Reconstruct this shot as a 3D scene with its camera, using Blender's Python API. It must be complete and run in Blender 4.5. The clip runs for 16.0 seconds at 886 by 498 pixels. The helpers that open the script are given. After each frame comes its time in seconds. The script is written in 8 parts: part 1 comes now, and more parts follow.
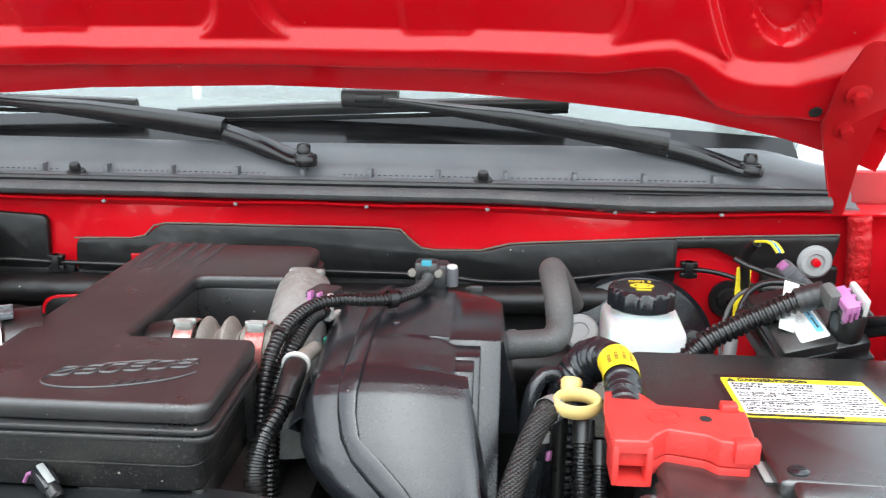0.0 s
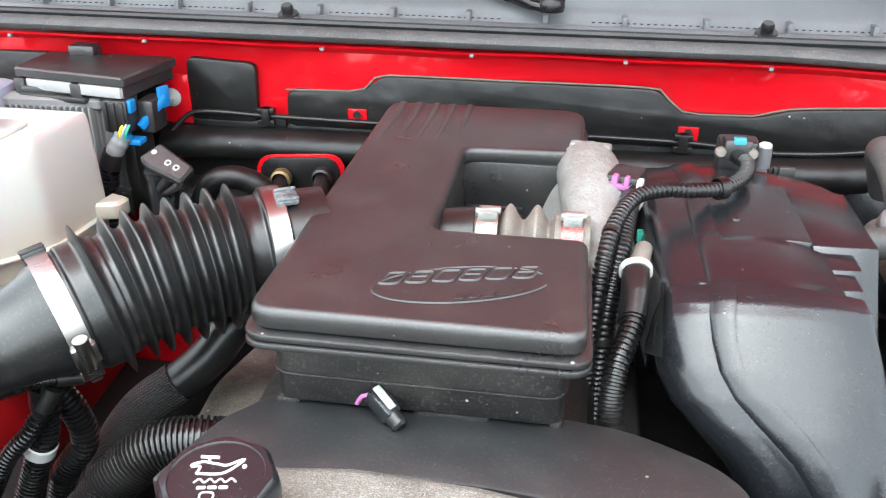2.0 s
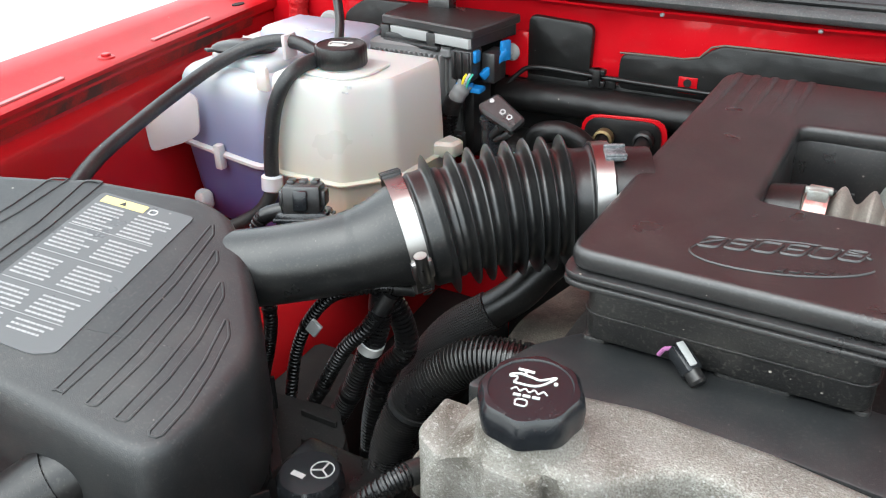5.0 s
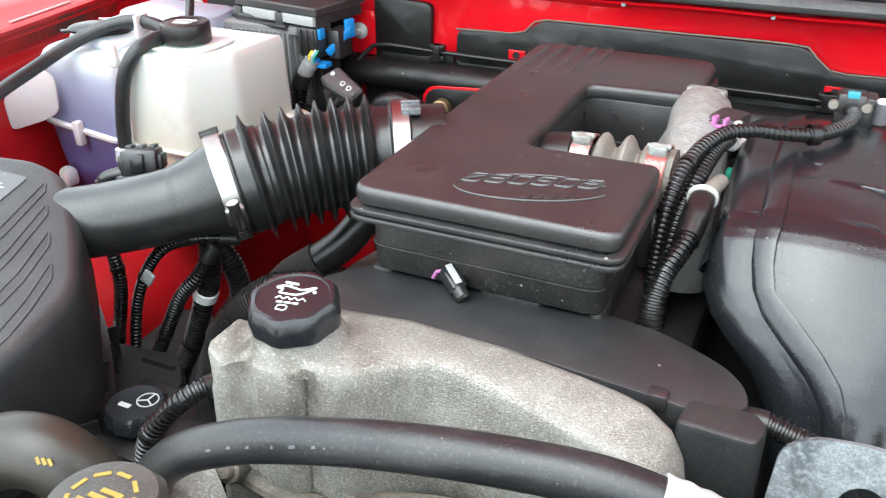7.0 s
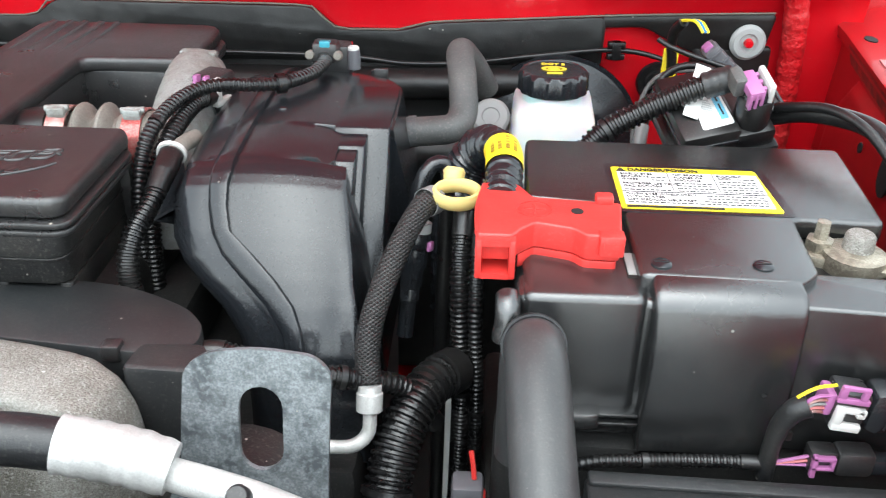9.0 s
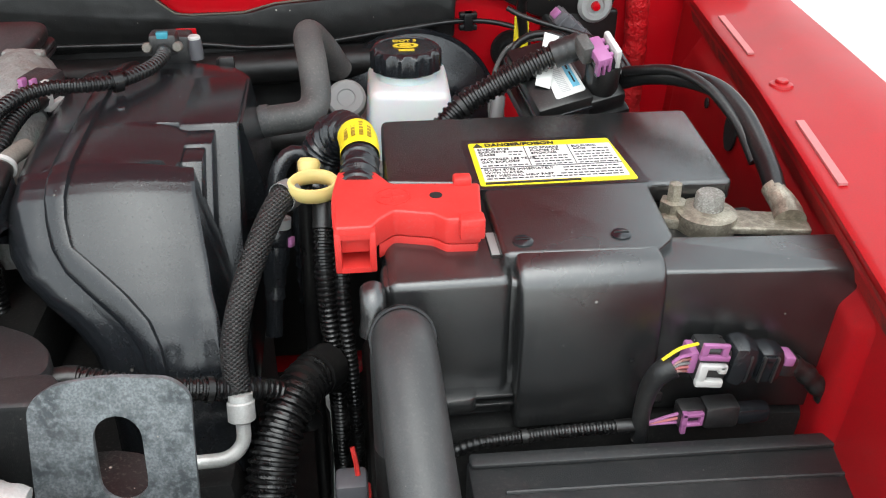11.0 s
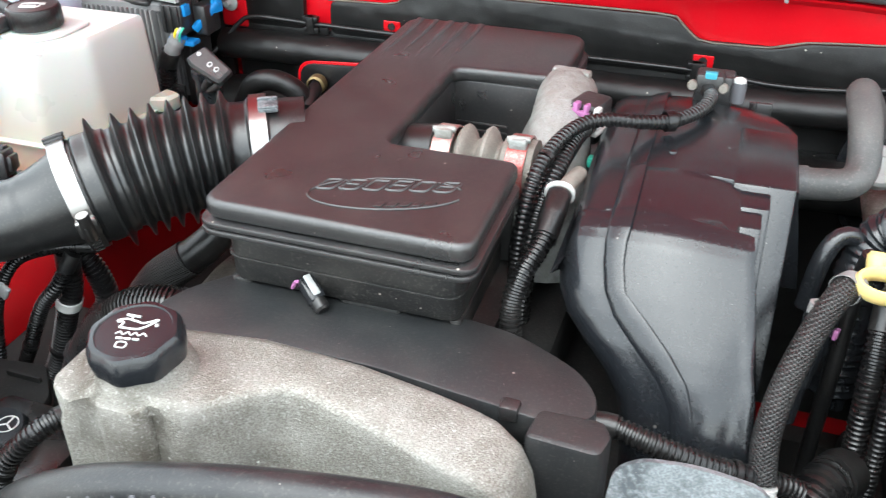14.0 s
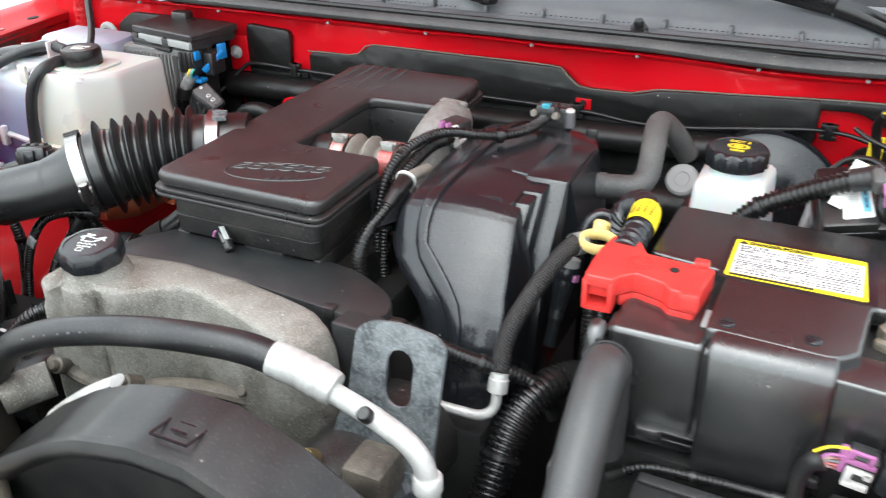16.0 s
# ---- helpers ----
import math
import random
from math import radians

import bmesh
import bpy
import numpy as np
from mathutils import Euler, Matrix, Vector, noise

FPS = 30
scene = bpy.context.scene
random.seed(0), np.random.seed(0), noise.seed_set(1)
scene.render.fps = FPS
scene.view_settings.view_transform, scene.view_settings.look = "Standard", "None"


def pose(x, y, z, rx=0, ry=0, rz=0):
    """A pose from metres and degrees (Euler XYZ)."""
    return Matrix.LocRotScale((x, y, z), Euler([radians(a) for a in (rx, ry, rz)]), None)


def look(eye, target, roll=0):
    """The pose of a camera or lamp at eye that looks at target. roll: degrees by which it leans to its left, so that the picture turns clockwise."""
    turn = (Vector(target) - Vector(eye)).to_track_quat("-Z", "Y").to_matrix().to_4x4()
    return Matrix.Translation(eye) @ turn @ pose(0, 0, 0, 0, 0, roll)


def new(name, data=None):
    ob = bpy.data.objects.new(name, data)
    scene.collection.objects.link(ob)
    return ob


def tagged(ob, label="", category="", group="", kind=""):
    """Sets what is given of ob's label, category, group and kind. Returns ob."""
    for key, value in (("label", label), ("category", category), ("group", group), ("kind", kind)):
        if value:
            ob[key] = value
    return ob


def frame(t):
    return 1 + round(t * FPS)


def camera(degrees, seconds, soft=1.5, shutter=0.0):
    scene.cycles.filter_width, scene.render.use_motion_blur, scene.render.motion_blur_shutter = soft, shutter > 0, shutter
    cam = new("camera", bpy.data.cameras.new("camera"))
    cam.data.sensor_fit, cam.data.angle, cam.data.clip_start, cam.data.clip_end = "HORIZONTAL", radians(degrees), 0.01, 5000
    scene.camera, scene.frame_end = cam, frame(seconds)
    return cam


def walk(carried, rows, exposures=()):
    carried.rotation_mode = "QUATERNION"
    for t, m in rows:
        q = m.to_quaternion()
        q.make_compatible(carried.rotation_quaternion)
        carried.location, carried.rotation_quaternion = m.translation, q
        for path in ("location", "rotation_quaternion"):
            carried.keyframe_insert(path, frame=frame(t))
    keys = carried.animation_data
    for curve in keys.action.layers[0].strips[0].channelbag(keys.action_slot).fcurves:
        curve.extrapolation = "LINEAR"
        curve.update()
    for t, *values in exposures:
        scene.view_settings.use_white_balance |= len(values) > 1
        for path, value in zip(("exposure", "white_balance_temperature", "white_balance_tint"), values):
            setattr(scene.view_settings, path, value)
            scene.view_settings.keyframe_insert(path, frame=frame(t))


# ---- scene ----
cam = camera(54.22, 16.0, soft=1.1, shutter=0.15)
PATH = [
    (0, (0.3188, 0.1485, 1.4325), (0.2522, 1.1117, 1.1724), 0.47),
    (0.5, (0.2570, 0.1914, 1.4286), (0.1445, 1.1333, 1.1123), 0.30),
    (1, (0.2076, 0.2187, 1.4209), (0.0684, 1.1391, 1.0556), -0.10),
    (1.5, (0.1483, 0.2476, 1.4165), (0.0245, 1.1467, 0.9968), 0.38),
    (2, (0.0894, 0.2604, 1.4391), (-0.0500, 1.1433, 0.9907), 0.33),
    (2.5, (0.0343, 0.2729, 1.4374), (-0.1155, 1.1444, 0.9705), 0.83),
    (3, (-0.0105, 0.2831, 1.4340), (-0.1973, 1.1433, 0.9596), 0.97),
    (3.5, (-0.0526, 0.2869, 1.4436), (-0.3183, 1.1213, 0.9606), 0.29),
    (3.7, (-0.0631, 0.2808, 1.4451), (-0.3612, 1.1039, 0.9618), -0.10),
    (5.8, (0.1699, 0.1875, 1.4458), (-0.3009, 0.9295, 0.9686), -1.35),
    (6, (0.1751, 0.1853, 1.4428), (-0.2847, 0.9337, 0.9648), -1.10),
    (6.5, (0.1903, 0.1784, 1.4447), (-0.2410, 0.9442, 0.9676), -1.01),
    (7, (0.2240, 0.1805, 1.4394), (-0.1526, 0.9729, 0.9595), -0.71),
    (7.5, (0.2707, 0.1817, 1.4329), (-0.0441, 1.0000, 0.9521), -0.97),
    (8, (0.3055, 0.1849, 1.4278), (0.0961, 1.0349, 0.9446), -0.02),
    (8.5, (0.3460, 0.1850, 1.4279), (0.2293, 1.0508, 0.9412), 0.59),
    (9, (0.3988, 0.1866, 1.4287), (0.3622, 1.0553, 0.9347), 0.99),
    (9.5, (0.4244, 0.1905, 1.4176), (0.4420, 1.0558, 0.9165), 1.05),
    (9.7, (0.4373, 0.1908, 1.4160), (0.4717, 1.0541, 0.9125), 1.26),
    (11.8, (0.3923, 0.2546, 1.4642), (0.5034, 1.0872, 0.9216), -0.54),
    (12, (0.3860, 0.2739, 1.4730), (0.4971, 1.1018, 0.9232), -0.58),
    (12.5, (0.3565, 0.3051, 1.4802), (0.4794, 1.1162, 0.9084), 1.87),
    (13, (0.3522, 0.2930, 1.4798), (0.3080, 1.1154, 0.9126), 0.78),
    (13.5, (0.3268, 0.2627, 1.4866), (0.1378, 1.0666, 0.9226), -0.07),
    (14, (0.2581, 0.2340, 1.4840), (-0.0225, 1.0231, 0.9377), -0.48),
    (14.5, (0.1983, 0.1898, 1.4965), (-0.1235, 0.9728, 0.9641), -0.60),
    (15, (0.1860, 0.1612, 1.5077), (-0.1573, 0.9461, 0.9919), -0.72),
    (15.5, (0.2994, 0.1149, 1.5269), (-0.0633, 0.9016, 1.0273), -0.52),
    (16, (0.5766, 0.0466, 1.5376), (0.1915, 0.8370, 1.0612), -0.97),
]
EXPOSURES = [(0, 1.97, 6100, 4), (0.5, 2.2, 6100, 4), (1, 2.32, 6100, 4), (2, 2.55, 6100, 4), (3, 2.38, 6150, 4), (3.5, 2.12, 6200, 3), (6, 1.9, 6200, 4), (6.5, 2.13, 6150, 3), (7, 2.31, 6100, 3), (8, 2.2, 6100, 3), (9.5, 1.85, 6100, 4), (12, 1.3, 6400, 5), (13, 1.75, 6300, 5), (14.5, 2.42, 6100, 3), (15, 2.38, 6100, 3), (16, 1.9, 6200, 4)]
walk(cam, [(t, look(eye, target, roll)) for t, eye, target, roll in PATH], EXPOSURES)

# ---- world, sun, exposure ----
SUN_EL, SUN_ROT = radians(70), radians(195)
world = bpy.data.worlds.new("overcast_sky")
scene.world = world
world.use_nodes = True
wn = world.node_tree.nodes
sky = wn.new("ShaderNodeTexSky")
sky.sky_type, sky.sun_disc = "NISHITA", False
sky.sun_elevation, sky.sun_rotation = SUN_EL, SUN_ROT
sky.air_density, sky.dust_density, sky.ozone_density = 1.6, 1.5, 0.6
haze = wn.new("ShaderNodeHueSaturation")
haze.inputs["Saturation"].default_value = 0.15
world.node_tree.links.new(sky.outputs[0], haze.inputs["Color"])
world.node_tree.links.new(haze.outputs[0], wn["Background"].inputs["Color"])
wn["Background"].inputs["Strength"].default_value = 0.15
sun_data = bpy.data.lights.new("sun", "SUN")
sun_data.energy, sun_data.angle, sun_data.color = 0.6, radians(70), (1.0, 0.97, 0.93)
sun = new("sun", sun_data)
sun.matrix_world = look((-0.6, -1.3, 7.0), (0.0, 0.8, 1.0))


# ---- mesh helpers ----
def thing(name, label, category, at=(0, 0, 0), group="", kind=""):
    ob = new(name)
    ob.empty_display_size = 0.05
    ob.location = at
    return tagged(ob, label, category, group, kind)


def origin(ob):
    o = Vector(ob.location)
    return o if ob.parent is None else Vector((0, 0, 0))


def part(name, bm, material, parent=None, label="", sharp=38):
    """One mesh object, built in world metres, under a thing or a part."""
    bmesh.ops.recalc_face_normals(bm, faces=bm.faces)
    me = bpy.data.meshes.new(name)
    bm.to_mesh(me)
    bm.free()
    for poly in me.polygons:
        poly.use_smooth = True
    me.set_sharp_from_angle(angle=radians(sharp))
    me.materials.append(material)
    ob = new(name, me)
    if parent is not None:
        ob.parent = parent
        ob.matrix_parent_inverse = Matrix.Translation(-origin(parent))
    if label:
        ob["label"] = label
    return ob


def bevel(bm, width, segments=2, angle=30):
    edges = [e for e in bm.edges if len(e.link_faces) == 2 and e.calc_face_angle(0) > radians(angle)]
    bmesh.ops.bevel(bm, geom=edges, offset=width, segments=segments, profile=0.5, affect="EDGES", clamp_overlap=True)
    return bm


def box(lo, hi, r=0.0, m=None, bm=None, seg=2):
    out = bmesh.new()
    bmesh.ops.create_cube(out, size=1.0)
    lo, hi = Vector(lo), Vector(hi)
    for v in out.verts:
        v.co = Vector([(lo[i] + hi[i]) / 2 + v.co[i] * (hi[i] - lo[i]) for i in range(3)])
    if r:
        bevel(out, r, seg)
    return place(out, m, bm)


def place(src, m=None, bm=None):
    """Turns a bmesh by m, and joins it to bm if given."""
    if m is not None:
        bmesh.ops.transform(src, matrix=m, verts=src.verts)
    if bm is None:
        return src
    me = bpy.data.meshes.new("joined")
    src.to_mesh(me)
    src.free()
    bm.from_mesh(me)
    bpy.data.meshes.remove(me)
    return bm


def rounded(pts, r, seg=4):
    """A polygon's outline with its corners rounded; r: one radius or one for each corner."""
    out, n = [], len(pts)
    for i, p in enumerate(pts):
        p, a, b = Vector(p[:2]), Vector(pts[i - 1][:2]), Vector(pts[(i + 1) % n][:2])
        rad = r[i] if isinstance(r, (list, tuple)) else r
        da, db = (a - p), (b - p)
        rad = min(rad, da.length * 0.45, db.length * 0.45)
        if rad < 1e-4:
            out.append(p)
            continue
        p0, p1 = p + da.normalized() * rad, p + db.normalized() * rad
        for k in range(seg + 1):
            s = k / seg
            out.append(p0 * (1 - s) ** 2 + p * 2 * s * (1 - s) + p1 * s ** 2)
    return out


def prism(outline, z0, z1, r=0.0, m=None, bm=None, taper=0.0, seg=2):
    """An upright prism over an outline; taper: metres by which the top is smaller all round."""
    out = bmesh.new()
    c = sum((Vector(p[:2]) for p in outline), Vector((0, 0))) / len(outline)
    low = [out.verts.new((p[0], p[1], z0)) for p in outline]
    top = []
    for p in outline:
        q = Vector(p[:2])
        d = (c - q)
        q = q + d.normalized() * taper if d.length > 1e-6 else q
        top.append(out.verts.new((q.x, q.y, z1)))
    n = len(outline)
    out.faces.new(list(reversed(low)))
    out.faces.new(top)
    for i in range(n):
        out.faces.new((low[i], low[(i + 1) % n], top[(i + 1) % n], top[i]))
    if r:
        bmesh.ops.recalc_face_normals(out, faces=out.faces)
        bevel(out, r, seg, 40)
    return place(out, m, bm)


def spline(pts, step=0.004):
    """A smooth line through points, at about even steps."""
    p = [Vector(q) for q in pts]
    p = [p[0] * 2 - p[1], *p, p[-1] * 2 - p[-2]]
    fine = []
    for i in range(1, len(p) - 2):
        for k in range(24):
            s = k / 24
            a, b, c, d = p[i - 1], p[i], p[i + 1], p[i + 2]
            fine.append(0.5 * (2 * b + (c - a) * s + (2 * a - 5 * b + 4 * c - d) * s * s + (3 * b - a - 3 * c + d) * s ** 3))
    fine.append(p[-2])
    dist = [0.0]
    for a, b in zip(fine, fine[1:]):
        dist.append(dist[-1] + (b - a).length)
    n = max(2, int(dist[-1] / step))
    out, j = [], 0
    for k in range(n + 1):
        want = dist[-1] * k / n
        while j < len(fine) - 2 and dist[j + 1] < want:
            j += 1
        f = (want - dist[j]) / max(1e-9, dist[j + 1] - dist[j])
        out.append(fine[j].lerp(fine[j + 1], min(1, f)))
    return out, dist[-1]


def sweep(pts, r, seg=12, step=0.006, bm=None, flat=1.0, cap=True, up=(0, 0, 1)):
    """A tube along a smooth line. r: radius, or a function of metres along it; flat: its height over its width."""
    out = bmesh.new()
    line, length = spline(pts, step)
    rings, frame_up = [], Vector(up)
    for i, p in enumerate(line):
        d = (line[min(i + 1, len(line) - 1)] - line[max(i - 1, 0)]).normalized()
        side = d.cross(frame_up)
        if side.length < 1e-3:
            side = d.cross(Vector((1, 0, 0)))
        side.normalize()
        above = side.cross(d).normalized()
        frame_up = above
        rad = r(length * i / (len(line) - 1)) if callable(r) else r
        rings.append([out.verts.new(p + side * (math.cos(2 * math.pi * k / seg) * rad) + above * (math.sin(2 * math.pi * k / seg) * rad * flat))
                      for k in range(seg)])
    for a, b in zip(rings, rings[1:]):
        for k in range(seg):
            out.faces.new((a[k], a[(k + 1) % seg], b[(k + 1) % seg], b[k]))
    if cap:
        out.faces.new(list(reversed(rings[0])))
        out.faces.new(rings[-1])
    return place(out, None, bm)


def ribbed(r, pitch=0.0055, deep=0.16):
    """A corrugated radius: square-ish ridges along the tube."""
    return lambda s: r * (1 - deep * (0.5 - 0.5 * max(-1, min(1, 2.2 * math.cos(2 * math.pi * s / pitch)))))


def conduit(pts, r, pitch=0.0052, seg=12, bm=None):
    return sweep(pts, ribbed(r, pitch), seg, pitch / 6, bm)


def lathe(profile, m=None, seg=32, bm=None, wave=None):
    """A turned solid from rows of (radius, height); wave(angle, radius): changes the radius round it."""
    out = bmesh.new()
    rings = []
    for r, z in profile:
        if r < 1e-6:
            rings.append([out.verts.new((0, 0, z))])
        else:
            ring = []
            for k in range(seg):
                a = 2 * math.pi * k / seg
                q = wave(a, r, z) if wave else r
                ring.append(out.verts.new((q * math.cos(a), q * math.sin(a), z)))
            rings.append(ring)
    for a, b in zip(rings, rings[1:]):
        for k in range(seg):
            if len(a) == 1 and len(b) == 1:
                continue
            if len(a) == 1:
                out.faces.new((a[0], b[k], b[(k + 1) % seg]))
            elif len(b) == 1:
                out.faces.new((a[k], b[0], a[(k + 1) % seg]))
            else:
                out.faces.new((a[k], b[k], b[(k + 1) % seg], a[(k + 1) % seg]))
    if len(rings[0]) > 1 and len(rings[-1]) > 1 and abs(profile[0][0] - profile[-1][0]) < 1e-6:
        a, b = rings[-1], rings[0]
        for k in range(seg):
            out.faces.new((a[k], b[k], b[(k + 1) % seg], a[(k + 1) % seg]))
    else:
        for ring in (rings[0], rings[-1]):
            if len(ring) > 1:
                out.faces.new(ring)
    return place(out, m, bm)


def along(p, d, roll=0):
    """A pose at p whose z points along d."""
    return Matrix.Translation(p) @ Vector(d).to_track_quat("Z", "Y").to_matrix().to_4x4() @ Matrix.Rotation(radians(roll), 4, "Z")


def sheet(f, us, vs, thick=0.0, bm=None):
    """A surface f(u, v) over a grid; thick: a second skin below it."""
    out = bmesh.new()
    grid = [[out.verts.new(f(u, v)) for v in vs] for u in us]
    for a, b in zip(grid, grid[1:]):
        for k in range(len(vs) - 1):
            out.faces.new((a[k], a[k + 1], b[k + 1], b[k]))
    if thick:
        bmesh.ops.recalc_face_normals(out, faces=out.faces)
        bmesh.ops.solidify(out, geom=out.faces[:], thickness=thick)
    return place(out, None, bm)


def drawn_in(outline, d):
    """An outline drawn in by d metres all round."""
    pts = [Vector(p[:2]) for p in outline]
    turn = 1 if sum(a.x * b.y - b.x * a.y for a, b in zip(pts, pts[1:] + pts[:1])) > 0 else -1
    out = []
    for i, p in enumerate(pts):
        e, f = (p - pts[i - 1]), (pts[(i + 1) % len(pts)] - p)
        e, f = e.normalized() if e.length > 1e-7 else f.normalized(), f.normalized() if f.length > 1e-7 else e.normalized()
        n = Vector((-e.y - f.y, e.x + f.x)) * turn
        n = n.normalized() if n.length > 1e-6 else Vector((0, 0))
        out.append(p + n * (d / max(0.5, abs(n.dot(Vector((-e.y, e.x)))))))
    return out


def loft(outline, rows, m=None, bm=None):
    """A closed body over an outline, from rows of (height, inset)."""
    out = bmesh.new()
    rings = [[out.verts.new((p.x, p.y, z)) for p in drawn_in(outline, d)] for z, d in rows]
    n = len(outline)
    for a, b in zip(rings, rings[1:]):
        for k in range(n):
            out.faces.new((a[k], a[(k + 1) % n], b[(k + 1) % n], b[k]))
    out.faces.new(list(reversed(rings[0])))
    out.faces.new(rings[-1])
    return place(out, m, bm)


def spread(a, b, n):
    return [a + (b - a) * i / n for i in range(n + 1)]


def words(text, size, m, material, parent, name="lettering", bold=0.0, align="LEFT"):
    cu = bpy.data.curves.new(name, "FONT")
    cu.body, cu.size, cu.extrude, cu.offset, cu.align_x = text, size, 0.0002, bold, align
    tmp = bpy.data.objects.new(name, cu)
    scene.collection.objects.link(tmp)
    me = bpy.data.meshes.new_from_object(tmp.evaluated_get(bpy.context.evaluated_depsgraph_get()))
    bpy.data.objects.remove(tmp)
    bpy.data.curves.remove(cu)
    me.transform(m)
    me.materials.clear()
    me.materials.append(material)
    ob = new(name, me)
    ob.parent = parent
    ob.matrix_parent_inverse = Matrix.Translation(-origin(parent))
    return ob


# ---- materials ----
def mat(name, color, rough=0.5, metal=0.0, other=None, scale=60.0, amount=0.5, bump=0.0, bscale=900.0, coat=0.0,
        dust=0.0, dust_color=(0.34, 0.31, 0.27), spread_rough=0.10, ior=1.5, sss=0.0, relief=0.0006, grain=0.45, gscale=700.0, specks=None, spec=0.5, wave=0.0, wscale=25.0):
    """A surface with grain, large stains, dust specks and fine relief, in metres."""
    m = bpy.data.materials.new(name)
    m.use_nodes = True
    t = m.node_tree
    bsdf = t.nodes["Principled BSDF"]
    co = t.nodes.new("ShaderNodeTexCoord").outputs["Object"]

    def noise_at(size, detail=5.0):
        n = t.nodes.new("ShaderNodeTexNoise")
        n.inputs["Scale"].default_value, n.inputs["Detail"].default_value = size, detail
        t.links.new(co, n.inputs["Vector"])
        return n.outputs[0]

    def ramp(source, lo, hi):
        n = t.nodes.new("ShaderNodeMapRange")
        n.inputs[1].default_value, n.inputs[2].default_value = lo, hi
        t.links.new(source, n.inputs[0])
        return n.outputs[0]

    def blend(fac, a, b):
        n = t.nodes.new("ShaderNodeMix")
        n.data_type = "RGBA"
        t.links.new(fac, n.inputs[0])
        for slot, v in ((6, a), (7, b)):
            if isinstance(v, tuple):
                n.inputs[slot].default_value = (*v, 1)
            else:
                t.links.new(v, n.inputs[slot])
        return n.outputs[2]

    def times(source, k):
        n = t.nodes.new("ShaderNodeMath")
        n.operation = "MULTIPLY"
        t.links.new(source, n.inputs[0])
        n.inputs[1].default_value = k
        return n.outputs[0]

    other = other or tuple(c * (1 - 0.35 * amount) for c in color)
    lighter = tuple(min(0.9, c * (1 + 0.25 * amount)) for c in color)
    big = ramp(noise_at(scale * 0.22, 6.0), 0.40, 0.60)
    col = blend(times(big, amount), color, other)
    mid = ramp(noise_at(scale * 1.1, 7.0), 0.45, 0.62)
    col = blend(times(mid, amount * 0.7), col, lighter)
    fine = ramp(noise_at(gscale, 3.0), 0.42, 0.60)
    col = blend(times(fine, amount * grain), col, other)
    specks = dust * 0.5 if specks is None else specks
    if dust:
        film = ramp(noise_at(26.0, 9.0), 0.45, 0.78)
        col = blend(times(film, dust * 0.30), col, dust_color)
        powder = ramp(noise_at(420.0, 2.0), 0.56, 0.72)
        col = blend(times(powder, dust * 0.45), col, dust_color)
    if specks:
        # crisp crumbs of dirt: a few cells of a Voronoi pattern carry a spot
        for size, share in ((60.0, 0.12), (150.0, 0.10)):
            cell = t.nodes.new("ShaderNodeTexVoronoi")
            cell.inputs["Scale"].default_value = size
            t.links.new(co, cell.inputs["Vector"])
            spot = ramp(cell.outputs["Distance"], 0.085, 0.045)
            pick = t.nodes.new("ShaderNodeSeparateColor")
            t.links.new(cell.outputs["Color"], pick.inputs[0])
            chosen = ramp(pick.outputs[0], 1 - share, 1 - share + 0.02)
            both = t.nodes.new("ShaderNodeMath")
            both.operation = "MULTIPLY"
            t.links.new(spot, both.inputs[0])
            t.links.new(chosen, both.inputs[1])
            col = blend(times(both.outputs[0], min(0.9, specks * 3)), col, tuple(min(0.8, c * 1.25) for c in dust_color))
    t.links.new(col, bsdf.inputs["Base Color"])
    rg = t.nodes.new("ShaderNodeMapRange")
    rg.inputs[3].default_value, rg.inputs[4].default_value = max(0.03, rough - spread_rough), min(1, rough + spread_rough)
    t.links.new(noise_at(scale * 0.5), rg.inputs[0])
    t.links.new(rg.outputs[0], bsdf.inputs["Roughness"])
    bsdf.inputs["Metallic"].default_value = metal
    bsdf.inputs["IOR"].default_value = ior
    bsdf.inputs["Specular IOR Level"].default_value = spec
    bsdf.inputs["Coat Weight"].default_value = coat
    bsdf.inputs["Coat Roughness"].default_value = 0.06
    if sss:
        bsdf.inputs["Subsurface Weight"].default_value = sss
        bsdf.inputs["Subsurface Scale"].default_value = 0.02
    if bump:
        b = t.nodes.new("ShaderNodeBump")
        b.inputs["Strength"].default_value, b.inputs["Distance"].default_value = bump, relief
        t.links.new(noise_at(bscale, 3.0), b.inputs["Height"])
        t.links.new(b.outputs[0], bsdf.inputs["Normal"])
    if wave:
        # broad ripples or wrinkles under the fine relief
        w = t.nodes.new("ShaderNodeBump")
        w.inputs["Strength"].default_value, w.inputs["Distance"].default_value = 1.0, wave
        t.links.new(noise_at(wscale, 2.0), w.inputs["Height"])
        if bump:
            t.links.new(w.outputs[0], b.inputs["Normal"])
        else:
            t.links.new(w.outputs[0], bsdf.inputs["Normal"])
            t.links.new(w.outputs[0], bsdf.inputs["Coat Normal"])
    return m


